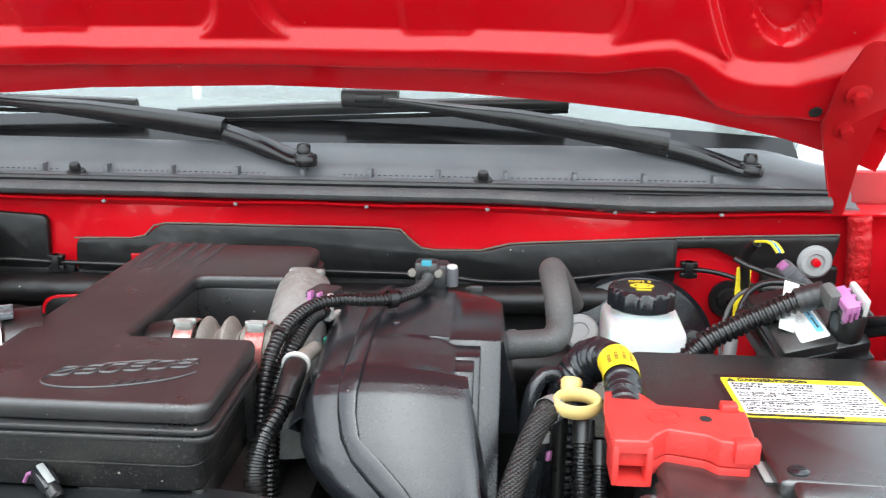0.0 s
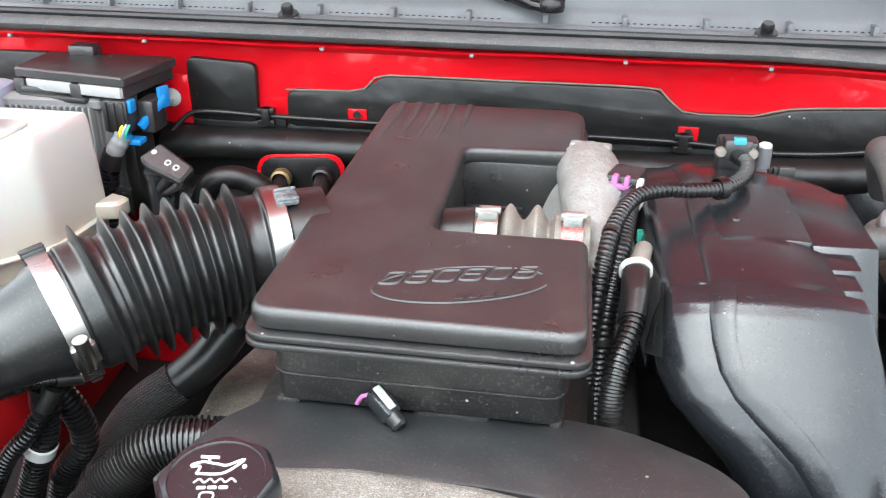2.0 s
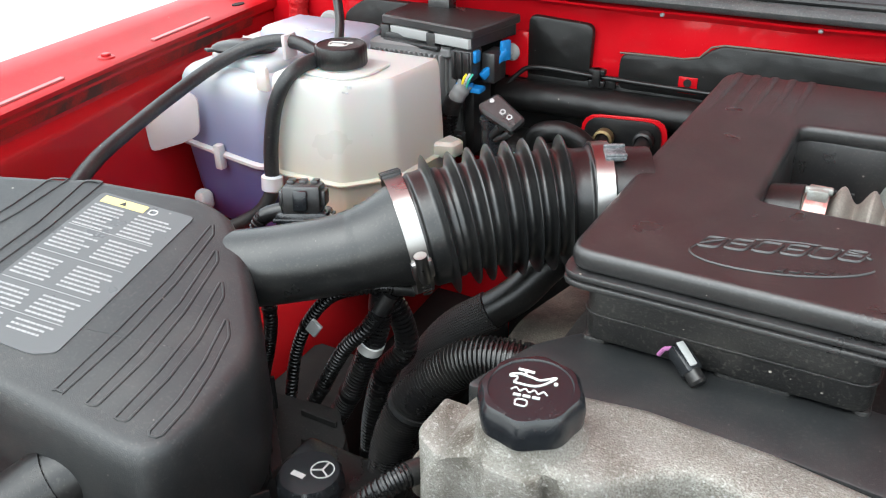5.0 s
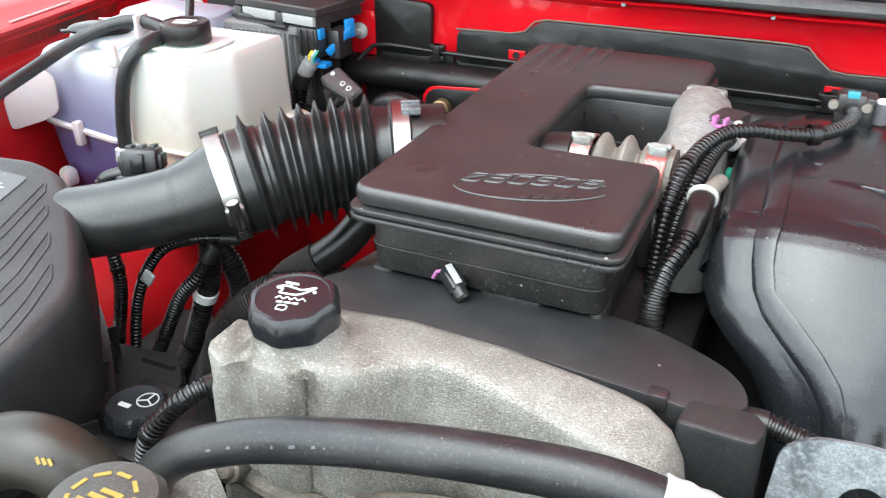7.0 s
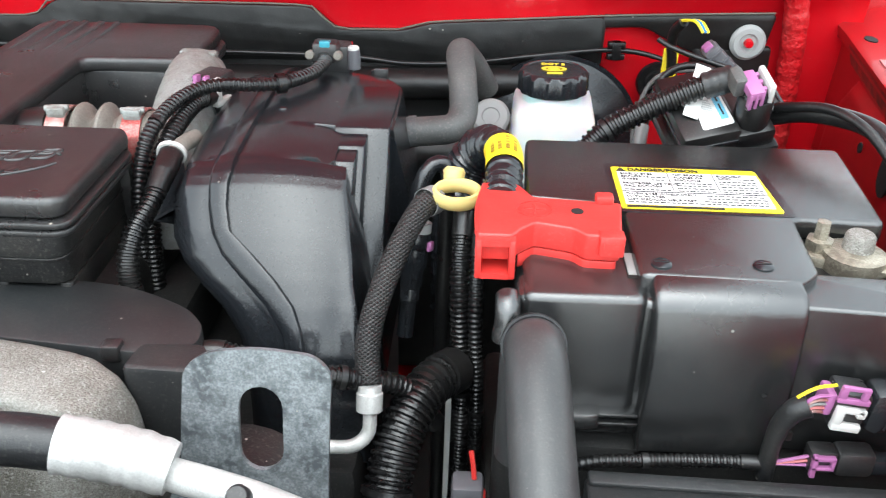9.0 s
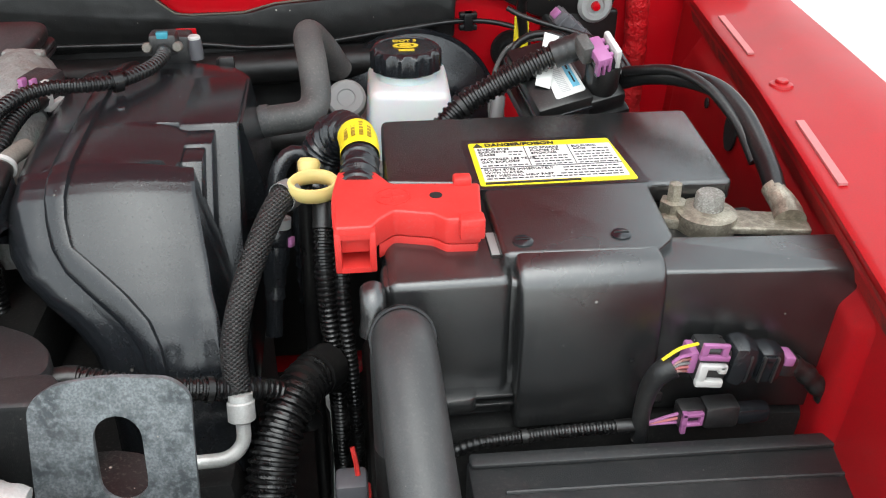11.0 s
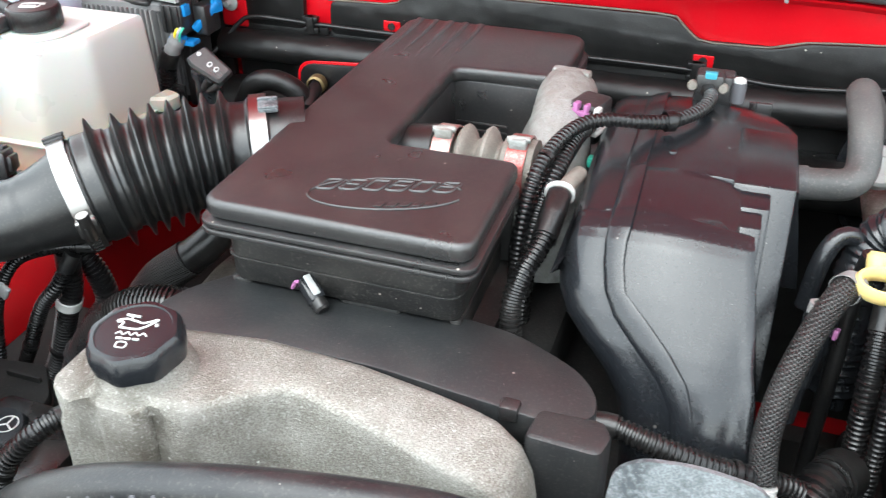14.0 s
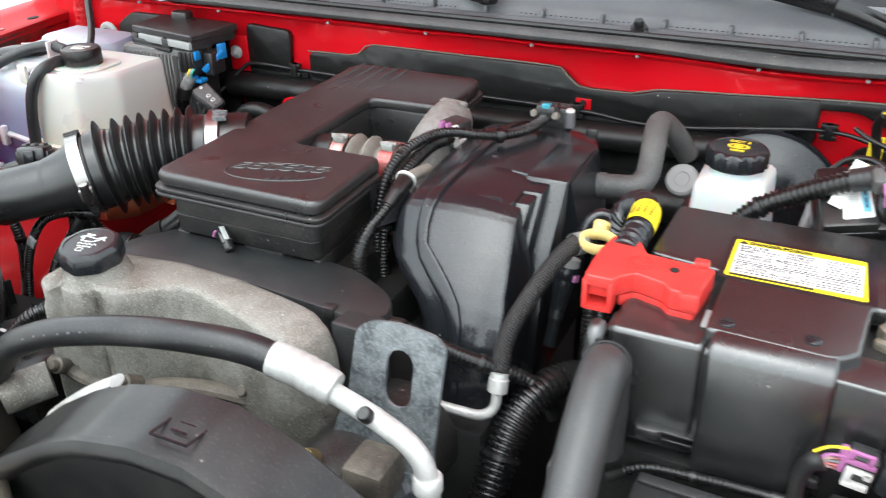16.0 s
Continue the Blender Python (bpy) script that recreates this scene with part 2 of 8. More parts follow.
RED_WALL = mat("rippled_red_paint", (0.54, 0.003, 0.010), 0.40, coat=0.8, spec=0.1, scale=8, amount=0.15, dust=0.05, specks=0.12, spread_rough=0.05, wave=0.010, wscale=9.0)
RED = mat("red_car_paint", (0.50, 0.002, 0.008), 0.45, coat=0.9, spec=0.05, scale=8, amount=0.15, dust=0.05, specks=0.12, spread_rough=0.05)
# dirty red paint; base also lowered for the bonnet's shade on the rails
RED_DIRTY_SHADED = mat("dusty_shaded_red_paint", (0.38, 0.004, 0.009), 0.42, coat=0.25, spec=0.2, scale=16, amount=0.5, other=(0.26, 0.008, 0.008), dust=0.28, dust_color=(0.13, 0.06, 0.045), specks=0.3)
BLACK = mat("moulded_black_plastic", (0.0175, 0.0173, 0.0180), 0.32, ior=1.70, scale=30, amount=0.5, bump=0.5, bscale=1500, dust=0.14, specks=0.32, spread_rough=0.14)
SATIN = mat("satin_black_plastic", (0.011, 0.0125, 0.015), 0.21, ior=1.55, scale=18, amount=0.4, bump=0.12, bscale=1400, dust=0.06, specks=0.10, spread_rough=0.06)
MATTE = mat("dusty_black_plastic", (0.0065, 0.0065, 0.0064), 0.46, ior=1.55, scale=24, amount=0.6, bump=0.6, bscale=700, relief=0.0006, dust=0.24, specks=0.32)
# near-black: underbody parts, plus shade painted into gaps, recesses and holes
DARK = mat("dark_underbody_and_shade", (0.004, 0.004, 0.004), 0.8, scale=20, amount=0.5, bump=0.4, bscale=300, dust=0.1)
LINER = mat("black_insulation_mat", (0.0050, 0.0050, 0.0050), 0.44, scale=20, amount=0.5, bump=0.4, bscale=600, relief=0.0005, dust=0.05, specks=0.35, wave=0.004, wscale=22.0)
RUBBER = mat("black_rubber", (0.008, 0.008, 0.0085), 0.32, scale=40, amount=0.4, bump=0.2, bscale=900, dust=0.12, specks=0.10)
HOSE = mat("satin_rubber_hose", (0.015, 0.016, 0.018), 0.36, scale=24, amount=0.6, other=(0.009, 0.009, 0.009), bump=0.3, bscale=700, dust=0.15, specks=0.15)
GREYRUB = mat("greyed_rubber_hose", (0.085, 0.086, 0.084), 0.55, scale=40, amount=0.6, other=(0.04, 0.04, 0.04), bump=0.6, bscale=700, dust=0.35, specks=0.2)
PALERUB = mat("pale_grey_plug", (0.34, 0.345, 0.34), 0.55, scale=40, amount=0.4, dust=0.2)
LOOM = mat("black_split_conduit", (0.005, 0.005, 0.0055), 0.28, scale=60, amount=0.4, dust=0.10, specks=0.0)
SEAL = mat("weathered_rubber_seal", (0.085, 0.087, 0.090), 0.6, scale=20, amount=0.7, other=(0.05, 0.05, 0.05), bump=0.7, bscale=400, relief=0.001, dust=0.4, specks=0.3)
COWL = mat("grey_textured_cowl", (0.125, 0.132, 0.141), 0.38, scale=20, amount=0.4, bump=0.6, bscale=1000, dust=0.25, specks=0.15)
ALU = mat("cast_aluminium", (0.250, 0.241, 0.215), 0.5, metal=0.15, scale=36, amount=0.95, other=(0.072, 0.060, 0.044), bump=1.0, bscale=760, relief=0.0012, grain=0.62, gscale=800, dust=1.0, dust_color=(0.52, 0.515, 0.49), specks=0.50)
STEEL = mat("galvanised_steel", (0.215, 0.235, 0.245), 0.38, metal=0.35, scale=230, amount=1.0, other=(0.075, 0.085, 0.092), bump=0.5, bscale=420, dust=0.15, specks=0.3, grain=0.5)
BRIGHT = mat("bright_clamp_steel", (0.38, 0.37, 0.36), 0.30, metal=1.0, scale=60, amount=0.4)
WHITEMET = mat("bright_aluminium_line", (0.60, 0.60, 0.585), 0.36, metal=0.3, scale=70, amount=0.6, other=(0.34, 0.335, 0.32), bump=0.5, bscale=500)
CORRODED = mat("corroded_lead", (0.42, 0.385, 0.31), 0.42, metal=0.6, scale=160, amount=0.8, other=(0.17, 0.145, 0.11), bump=0.8, bscale=500, relief=0.0010, dust=0.25)
TANKPALE = mat("pale_top_of_washer_tank", (0.38, 0.39, 0.46), 0.32, scale=16, amount=0.5, other=(0.27, 0.28, 0.37), sss=0.3)
MILK = mat("milky_brake_reservoir", (0.66, 0.67, 0.67), 0.35, scale=30, amount=0.2, sss=0.4)
YELLOW = mat("yellow_tape", (0.85, 0.68, 0.02), 0.4, scale=60, amount=0.15, dust=0.08)
CREAM = mat("cream_dipstick_handle", (0.68, 0.53, 0.20), 0.4, scale=60, amount=0.3, sss=0.1, dust=0.08)
REDPLAST = mat("red_terminal_plastic", (0.62, 0.035, 0.03), 0.38, scale=40, amount=0.3, bump=0.2, dust=0.15, specks=0.2)
WHITE = mat("white_plastic", (0.55, 0.55, 0.53), 0.4, scale=60, amount=0.2, dust=0.1)
OCHRE = mat("ochre_print", (0.30, 0.20, 0.02), 0.5, scale=60, amount=0.1)
PAPER = mat("white_label_paper", (0.68, 0.68, 0.66), 0.45, scale=60, amount=0.1)
INK = mat("black_ink", (0.02, 0.02, 0.02), 0.5, scale=60, amount=0.1)
GREYINK = mat("grey_print", (0.45, 0.45, 0.45), 0.5, scale=60, amount=0.1)
YINK = mat("yellow_print", (0.75, 0.55, 0.03), 0.5, scale=60, amount=0.1)
DULLYINK = mat("faded_yellow_print", (0.27, 0.18, 0.025), 0.5, scale=200, amount=0.6)
BLUE = mat("blue_connector_plastic", (0.015, 0.20, 0.52), 0.35, scale=60, amount=0.3)
PINK = mat("pink_connector_lock", (0.36, 0.13, 0.30), 0.4, scale=60, amount=0.3)
GREEN = mat("green_connector_lock", (0.05, 0.40, 0.28), 0.4, scale=60, amount=0.15)
GREYPL = mat("grey_plastic", (0.20, 0.20, 0.20), 0.42, scale=60, amount=0.3, dust=0.15, specks=0.1)
LABELGREY = mat("dark_grey_label", (0.085, 0.087, 0.09), 0.30, scale=60, amount=0.2, specks=0.1)
SILVER = mat("foil_wrapped_casting", (0.28, 0.30, 0.29), 0.42, metal=0.1, scale=80, amount=0.8, other=(0.20, 0.19, 0.17), bump=0.9, bscale=260, relief=0.0015, dust=0.25)
DULLRED = mat("dull_red_clamp", (0.36, 0.05, 0.045), 0.3, metal=0.5, scale=90, amount=0.8, other=(0.45, 0.36, 0.33))
BRASS = mat("brass_fitting", (0.25, 0.19, 0.09), 0.5, metal=0.7, scale=60, amount=0.5)
CONCRETE = mat("pale_concrete", (0.46, 0.45, 0.43), 0.85, scale=1.5, amount=0.3, bump=0.5, bscale=90, relief=0.002, other=(0.36, 0.35, 0.33))
GRIMY = mat("grimy_casting", (0.15, 0.13, 0.105), 0.6, metal=0.15, scale=40, amount=0.9, other=(0.04, 0.034, 0.028), bump=1.0, bscale=500, relief=0.0008, dust=0.35, specks=0.3)
RIBCLOTH = mat("dusty_beige_rubber", (0.20, 0.185, 0.16), 0.6, scale=60, amount=0.7, other=(0.08, 0.07, 0.06), bump=0.6, bscale=500, dust=0.4)
EDGE = mat("frayed_mat_edge", (0.14, 0.125, 0.10), 0.8, scale=60, amount=0.7)
PADS = mat("worn_pink_pad", (0.50, 0.16, 0.16), 0.6, scale=60, amount=0.5)
SKYGLASS = mat("windscreen_glass", (0.80, 0.90, 0.88), 0.04, scale=2, amount=0.05, spread_rough=0.01)
GRIMED = mat("brown_grime_on_red", (0.34, 0.012, 0.012), 0.55, spec=0.2, scale=34, amount=1.0, other=(0.07, 0.030, 0.024), dust=0.3, dust_color=(0.12, 0.08, 0.06))
DUSTLID = mat("dust_greyed_plastic", (0.0155, 0.017, 0.0185), 0.42, ior=1.55, scale=14, amount=0.5, other=(0.018, 0.018, 0.018), bump=0.4, bscale=1200, dust=0.14, specks=0.2)
DUCT = mat("smooth_dull_rubber", (0.0085, 0.009, 0.0095), 0.31, ior=1.6, scale=20, amount=0.5, bump=0.2, bscale=900, dust=0.12, specks=0.12)
DIMINK = mat("dim_white_print", (0.30, 0.30, 0.30), 0.5, scale=60, amount=0.1)
DIMGREY = mat("dark_grey_connector", (0.10, 0.10, 0.11), 0.42, scale=60, amount=0.4, dust=0.15)
DUSTBLACK = mat("dusty_textured_plastic", (0.0125, 0.013, 0.0135), 0.25, ior=1.70, spec=0.78, scale=22, amount=0.5, bump=0.4, bscale=1500, relief=0.0004, dust=0.22, dust_color=(0.22, 0.21, 0.19), specks=0.22, spread_rough=0.09)
EAR = mat("thin_clouded_plastic", (0.50, 0.47, 0.48), 0.35, scale=16, amount=0.4, other=(0.44, 0.38, 0.40), sss=0.2)
RED_SEAM = mat("red_painted_sealer", (0.50, 0.004, 0.010), 0.45, coat=0.3, spec=0.2, scale=60, amount=0.4, other=(0.22, 0.006, 0.006), bump=1.0, bscale=160, relief=0.004, dust=0.2)
RED.node_tree.nodes["Principled BSDF"].inputs["Coat Roughness"].default_value = 0.13
SKYGLASS.node_tree.nodes["Principled BSDF"].inputs["Transmission Weight"].default_value = 0.9



def levels(name, stops, wobble=0.010, rough=0.32, sss=0.35):
    """Clouded plastic whose tint follows the fluid inside it: stops of (height, colour), lowest first."""
    m = mat(name, stops[0][1], rough, scale=14, amount=0.3, sss=sss, dust=0.06, bump=0.15, bscale=300)
    t = m.node_tree
    bsdf = t.nodes["Principled BSDF"]
    co = t.nodes.new("ShaderNodeTexCoord").outputs["Object"]
    xyz = t.nodes.new("ShaderNodeSeparateXYZ")
    t.links.new(co, xyz.inputs[0])
    n = t.nodes.new("ShaderNodeTexNoise")
    n.inputs["Scale"].default_value, n.inputs["Detail"].default_value = 22.0, 4.0
    t.links.new(co, n.inputs["Vector"])
    add = t.nodes.new("ShaderNodeMath")
    add.operation = "MULTIPLY_ADD"
    t.links.new(n.outputs[0], add.inputs[0])
    add.inputs[1].default_value = wobble
    t.links.new(xyz.outputs[2], add.inputs[2])
    rg = t.nodes.new("ShaderNodeMapRange")
    z0, z1 = stops[0][0], stops[-1][0]
    rg.inputs[1].default_value, rg.inputs[2].default_value = z0 + wobble * 0.5, z1 + wobble * 0.5
    t.links.new(add.outputs[0], rg.inputs[0])
    ramp = t.nodes.new("ShaderNodeValToRGB")
    el = ramp.color_ramp.elements
    while len(el) < len(stops):
        el.new(0.5)
    for e, (z, c) in zip(el, stops):
        e.position, e.color = (z - z0) / (z1 - z0), (*c, 1)
    t.links.new(rg.outputs[0], ramp.inputs[0])
    t.links.new(ramp.outputs[0], bsdf.inputs["Base Color"])
    return m


COOLANT = levels("clouded_coolant_tank", [(0.90, (0.46, 0.11, 0.05)), (0.965, (0.50, 0.24, 0.13)), (0.995, (0.52, 0.40, 0.29)), (1.03, (0.49, 0.44, 0.37)), (1.08, (0.50, 0.485, 0.445)), (1.15, (0.51, 0.51, 0.495))])
WASHER = levels("clouded_washer_tank", [(0.92, (0.075, 0.065, 0.22)), (1.00, (0.11, 0.105, 0.24)), (1.02, (0.16, 0.165, 0.28)), (1.060, (0.21, 0.22, 0.33)), (1.092, (0.27, 0.285, 0.37)), (1.108, (0.34, 0.36, 0.40)), (1.135, (0.40, 0.42, 0.44))], 0.006)

BRAID = mat("braided_hose_cover", (0.020, 0.020, 0.020), 0.45, scale=60, amount=0.6, dust=0.15)
bt = BRAID.node_tree
bco = bt.nodes.new("ShaderNodeTexCoord").outputs["Object"]
heights = []
for tilt in (0.62, -0.62):
    turn_n = bt.nodes.new("ShaderNodeMapping")
    turn_n.inputs["Rotation"].default_value = (0.35, tilt, 0)
    bt.links.new(bco, turn_n.inputs[0])
    wv = bt.nodes.new("ShaderNodeTexWave")
    wv.bands_direction = "Z"
    wv.inputs["Scale"].default_value = 135.0
    bt.links.new(turn_n.outputs[0], wv.inputs["Vector"])
    heights.append(wv.outputs["Fac"])
both_n = bt.nodes.new("ShaderNodeMath")
both_n.operation = "MULTIPLY"
bt.links.new(heights[0], both_n.inputs[0])
bt.links.new(heights[1], both_n.inputs[1])
bbump = bt.nodes.new("ShaderNodeBump")
bbump.inputs["Strength"].default_value, bbump.inputs["Distance"].default_value = 1.0, 0.0015
bt.links.new(both_n.outputs[0], bbump.inputs["Height"])
bt.links.new(bbump.outputs[0], bt.nodes["Principled BSDF"].inputs["Normal"])

GLOSSBLACK = mat("glossy_black_enamel", (0.004, 0.004, 0.0045), 0.16, scale=40, amount=0.3, spec=0.35, dust=0.05, specks=0.1)
WIPER = mat("black_painted_wiper", (0.006, 0.006, 0.0068), 0.24, scale=50, amount=0.4, spec=0.5, dust=0.08, specks=0.12)

# ---- ground ----
ground = part("ground", sheet(lambda u, v: (u, v, 0.0), spread(-300, 300, 6), spread(-300, 300, 6)), CONCRETE)
tagged(ground, "pale grey concrete of an open car park", "ground", kind="structure")

# ---- truck body ----
truck = thing("pickup_truck", "red pickup truck with its bonnet open and the engine bay bare", "truck", (0, 1.6, 0))


def hood_edge(x):
    a = abs(x)
    return float(np.interp(a, [0, 0.25, 0.4, 0.55, 0.68, 0.76, 0.84], [1.3395, 1.3335, 1.323, 1.307, 1.282, 1.258, 1.225]))


HOOD_A = radians(50)


def smooth(a, b, x):
    s = min(1.0, max(0.0, (x - a) / (b - a)))
    return s * s * (3 - 2 * s)


def hood_point(x, v, w):
    bow = 0.02 * (1 - (x / 0.84) ** 2)
    x = x * 0.965 * (1 - 0.25 * smooth(0.10, 0.7, v))
    return (x, 1.305 + bow - v * math.cos(HOOD_A) - w * math.sin(HOOD_A), hood_edge(x) * (1 - smooth(0, 0.7, v)) + 1.33 * smooth(0, 0.7, v) + v * math.sin(HOOD_A) - w * math.cos(HOOD_A))


def hood_inner(x, v):
    a = abs(x)
    # the fold where the flange meets the rear beam, and the foot of the beam's bright upper slope
    crease = float(np.interp(a, [0, 0.2, 0.3, 0.45, 0.51, 0.535, 0.56, 0.58, 0.605, 0.64, 0.745, 0.84], [0.046, 0.048, 0.052, 0.064, 0.082, 0.086, 0.076, 0.056, 0.036, 0.031, 0.055, 0.08]))
    foot = float(np.interp(a, [0, 0.2, 0.45, 0.51, 0.54, 0.58, 0.61, 0.64, 0.69, 0.76, 0.84], [0.084, 0.088, 0.102, 0.120, 0.126, 0.112, 0.096, 0.093, 0.103, 0.150, 0.24]))
    past = max(0.0, v - foot)
    # spokes that flare out of the beam: one in the middle, one to each side
    half = 0.022 + 0.064 * math.exp(-past / 0.022)
    spoke = 1 - smooth(half - 0.004, half + 0.012, abs(x + 0.012))
    lo = 0.490 - 0.044 * math.exp(-past / 0.022)
    hi = 0.565 + 0.060 * math.exp(-past / 0.045)
    spoke = max(spoke, smooth(lo - 0.012, lo + 0.002, a) * (1 - smooth(hi - 0.004, hi + 0.014, a)) * (1 - smooth(0.57, 0.60, a) * (1 - smooth(0.0, 0.02, past))))
    run = 0.0185 - 0.010 * spoke
    slope = min(1.0, past / run)
    w = 0.020 * smooth(crease, crease + 0.011, v) - 0.0215 * (0.85 * slope + 0.15 * smooth(0, 1, slope)) * (1 - 0.58 * spoke)
    # stepped lower edges of the panels
    step = smooth(0.205, 0.215, abs(x + 0.012)) * (1 - smooth(0.295, 0.305, abs(x + 0.012)))
    w += 0.005 * step * smooth(0.6, 1.0, past / run)
    oval = ((a - 0.668) / 0.040) ** 2 + ((v - 0.205) / 0.066) ** 2
    return hood_point(x, v, w - 0.024 * (1 - smooth(0.80, 1.0, oval)))


hood_us = spread(-0.834, 0.834, 334)
hood_vs = spread(0.0, 0.27, 120) + spread(0.32, 1.0, 24)
hood = part("hood", sheet(hood_inner, hood_us, hood_vs), RED, truck, "glossy red bonnet held open", sharp=60)
part("hood_skin", sheet(lambda x, v: hood_point(x, v, -0.03 - 0.012 * smooth(0, 0.1, v)), spread(-0.840, 0.840, 40), spread(-0.004, 1.02, 20)), RED, hood)
for x in (-0.745, 0.745):
    part("hood_hole", lathe([(0, 0), (0.008, 0), (0.008, 0.002), (0, 0.002)], along(hood_point(x * 0.972, 0.076, 0.0212), (0, -math.sin(HOOD_A), -math.cos(HOOD_A))), 16), DARK, hood)

# bonnet hinges: straps that follow the bonnet's flange
def strap_y(z):
    return float(np.interp(z, [1.19, 1.262, 1.305, 1.347, 1.42], [1.258, 1.262, 1.250, 1.200, 1.135]))


for sgn in (-1, 1):
    hb = prism(rounded([(0.735, 1.195), (0.752, 1.190), (0.765, 1.26), (0.768, 1.30), (0.776, 1.36), (0.766, 1.41), (0.712, 1.41), (0.700, 1.36), (0.708, 1.31), (0.722, 1.26)], 0.010), -0.003, 0.003, 0.0015)
    bmesh.ops.subdivide_edges(hb, edges=[e for e in hb.edges if e.calc_length() > 0.02], cuts=3)
    for v in hb.verts:
        v.co = Vector((sgn * v.co.x, strap_y(v.co.y) - v.co.z, v.co.y))
    hinge = part("hood_hinge", hb, RED_DIRTY_SHADED, truck)
    for bx, bz in ((0.737, 1.303), (0.728, 1.348)):
        part("hinge_bolt", lathe([(0, 0.013), (0.007, 0.013), (0.008, 0.009), (0.008, 0.005), (0.014, 0.004), (0.015, 0.0), (0, 0)],
             along((sgn * bx, strap_y(bz) - 0.004, bz), (0, -0.8, -0.5)), 18), RED_DIRTY_SHADED, hinge)

# firewall with its flanged top edge
fw = bmesh.new()
fs = [(1.283, 0.55), (1.283, 1.06), (1.280, 1.10), (1.281, 1.15), (1.276, 1.180), (1.268, 1.188), (1.258, 1.1895), (1.257, 1.1925), (1.268, 1.194), (1.30, 1.196), (1.30, 0.55)]
xs = spread(-0.87, 0.87, 70)


def bow(x):
    return -0.006 * math.cos(x * 2.0) + 0.004


rows = []
for x in xs:
    wob = 0.0015 * noise.noise(Vector((x * 9, 0, 0)))
    rows.append([fw.verts.new((x, y + bow(x) + (0.010 * math.sin(x * 11) * smooth(1.10, 1.15, z) * (1 - smooth(1.16, 1.185, z))), z + wob - 0.006 * smooth(0.3, 0.5, x) * (1 - smooth(0.55, 0.72, x)))) for y, z in fs])
for a, b in zip(rows, rows[1:]):
    for k in range(len(fs)):
        fw.faces.new((a[k], a[(k + 1) % len(fs)], b[(k + 1) % len(fs)], b[k]))
firewall = part("firewall", fw, RED_WALL, truck, "glossy red bulkhead with a folded top edge")
for x in (-0.62, -0.44, -0.215, -0.035, 0.141, 0.30, 0.465, 0.60):
    part("seam_nub", box((x - 0.0025, 1.251, 1.187), (x + 0.0025, 1.257, 1.191), 0.001), GREYPL, firewall)

# weather seal and cowl
part("cowl_seal", sweep([(x, 1.262 + bow(x), 1.206 - 0.006 * smooth(0.3, 0.5, x) * (1 - smooth(0.55, 0.72, x))) for x in spread(-0.74, 0.735, 14)], 0.0185, 12, 0.02, None, 0.55), SEAL, truck, "weathered grey rubber seal")
part("seal_lip", sweep([(x, 1.258 + bow(x), 1.219) for x in spread(-0.74, 0.735, 14)], 0.0045, 8, 0.02), RUBBER, truck)


def cowl_point(u, v):
    z = 1.216 + 0.041 * smooth(0.0, 1.0, v) - 0.012 * math.exp(-((v - 0.34) / 0.07) ** 2)
    end = smooth(0.66, 0.78, abs(u))
    return (u, 1.272 + bow(u) + 0.103 * v - 0.02 * end * v, z - 0.02 * end)


cowl = part("cowl_panel", sheet(cowl_point, spread(-0.78, 0.78, 78), spread(0, 1, 24), 0.006), COWL, truck, "grey textured plastic cowl panel with a louvre row")
for x in spread(-0.60, 0.60, 13):
    part("louvre_rib", box((x - 0.003, 1.300, 1.214), (x + 0.003, 1.322, 1.230), 0.001, Matrix.Translation((0, bow(x), 0))), COWL, cowl)
for a, b in ((-0.62, -0.30), (-0.22, 0.0), (0.10, 0.30), (0.33, 0.60)):
    gr = bmesh.new()
    for k in range(int((b - a) / 0.008)):
        x = a + k * 0.008
        box((x, 1.311, 1.214), (x + 0.004, 1.318, 1.2215), 0, Matrix.Translation((0, bow(x), 0)), gr)
    part("louvre_mesh", gr, DARK, cowl)
for x in (-0.262, 0.293):
    part("cowl_clip", place(lathe([(0, 0.014), (0.006, 0.014), (0.0075, 0.010), (0.007, 0.004), (0.012, 0.003), (0.013, 0), (0, 0)], along((x, 1.278, 1.222), (0, -0.3, 1)), 16)), RUBBER, cowl)
    part("clip_tab", box((x - 0.013, 1.27, 1.212), (x + 0.013, 1.286, 1.222), 0.002), COWL, cowl)

# windscreen, dashboard behind it
wind = part("windscreen", sheet(lambda u, v: (u, 1.385 - 0.02 * u * u + 0.62 * v, 1.262 - 0.05 * u * u + 0.36 * v), spread(-0.74, 0.74, 24), spread(-0.045, 1, 11), 0.005), SKYGLASS, truck, "sloping windscreen glass")
wind.visible_shadow = False
part("glass_frit", sheet(lambda u, v: (u, 1.3815 - 0.02 * u * u + 0.62 * v, 1.266 - 0.05 * u * u + 0.36 * v), spread(-0.73, 0.73, 24), spread(-0.045, 0.075, 5)), GLOSSBLACK, wind, "black edge band of the glass")
part("dashboard", box((-0.72, 1.46, 1.15), (0.72, 1.95, 1.262), 0.03), MATTE, truck)
part("cabin", prism(rounded([(-0.78, 1.40), (0.78, 1.40), (0.78, 3.0), (-0.78, 3.0)], 0.05), 0.5, 1.14, 0.02), RED_DIRTY_SHADED, truck)
part("roof", sheet(lambda u, v: (u, 1.98 + 1.1 * v, 1.635 + 0.02 * math.cos(u * 1.5) - 0.02 * v), spread(-0.7, 0.7, 12), spread(0, 1, 6), 0.03), RED, truck)
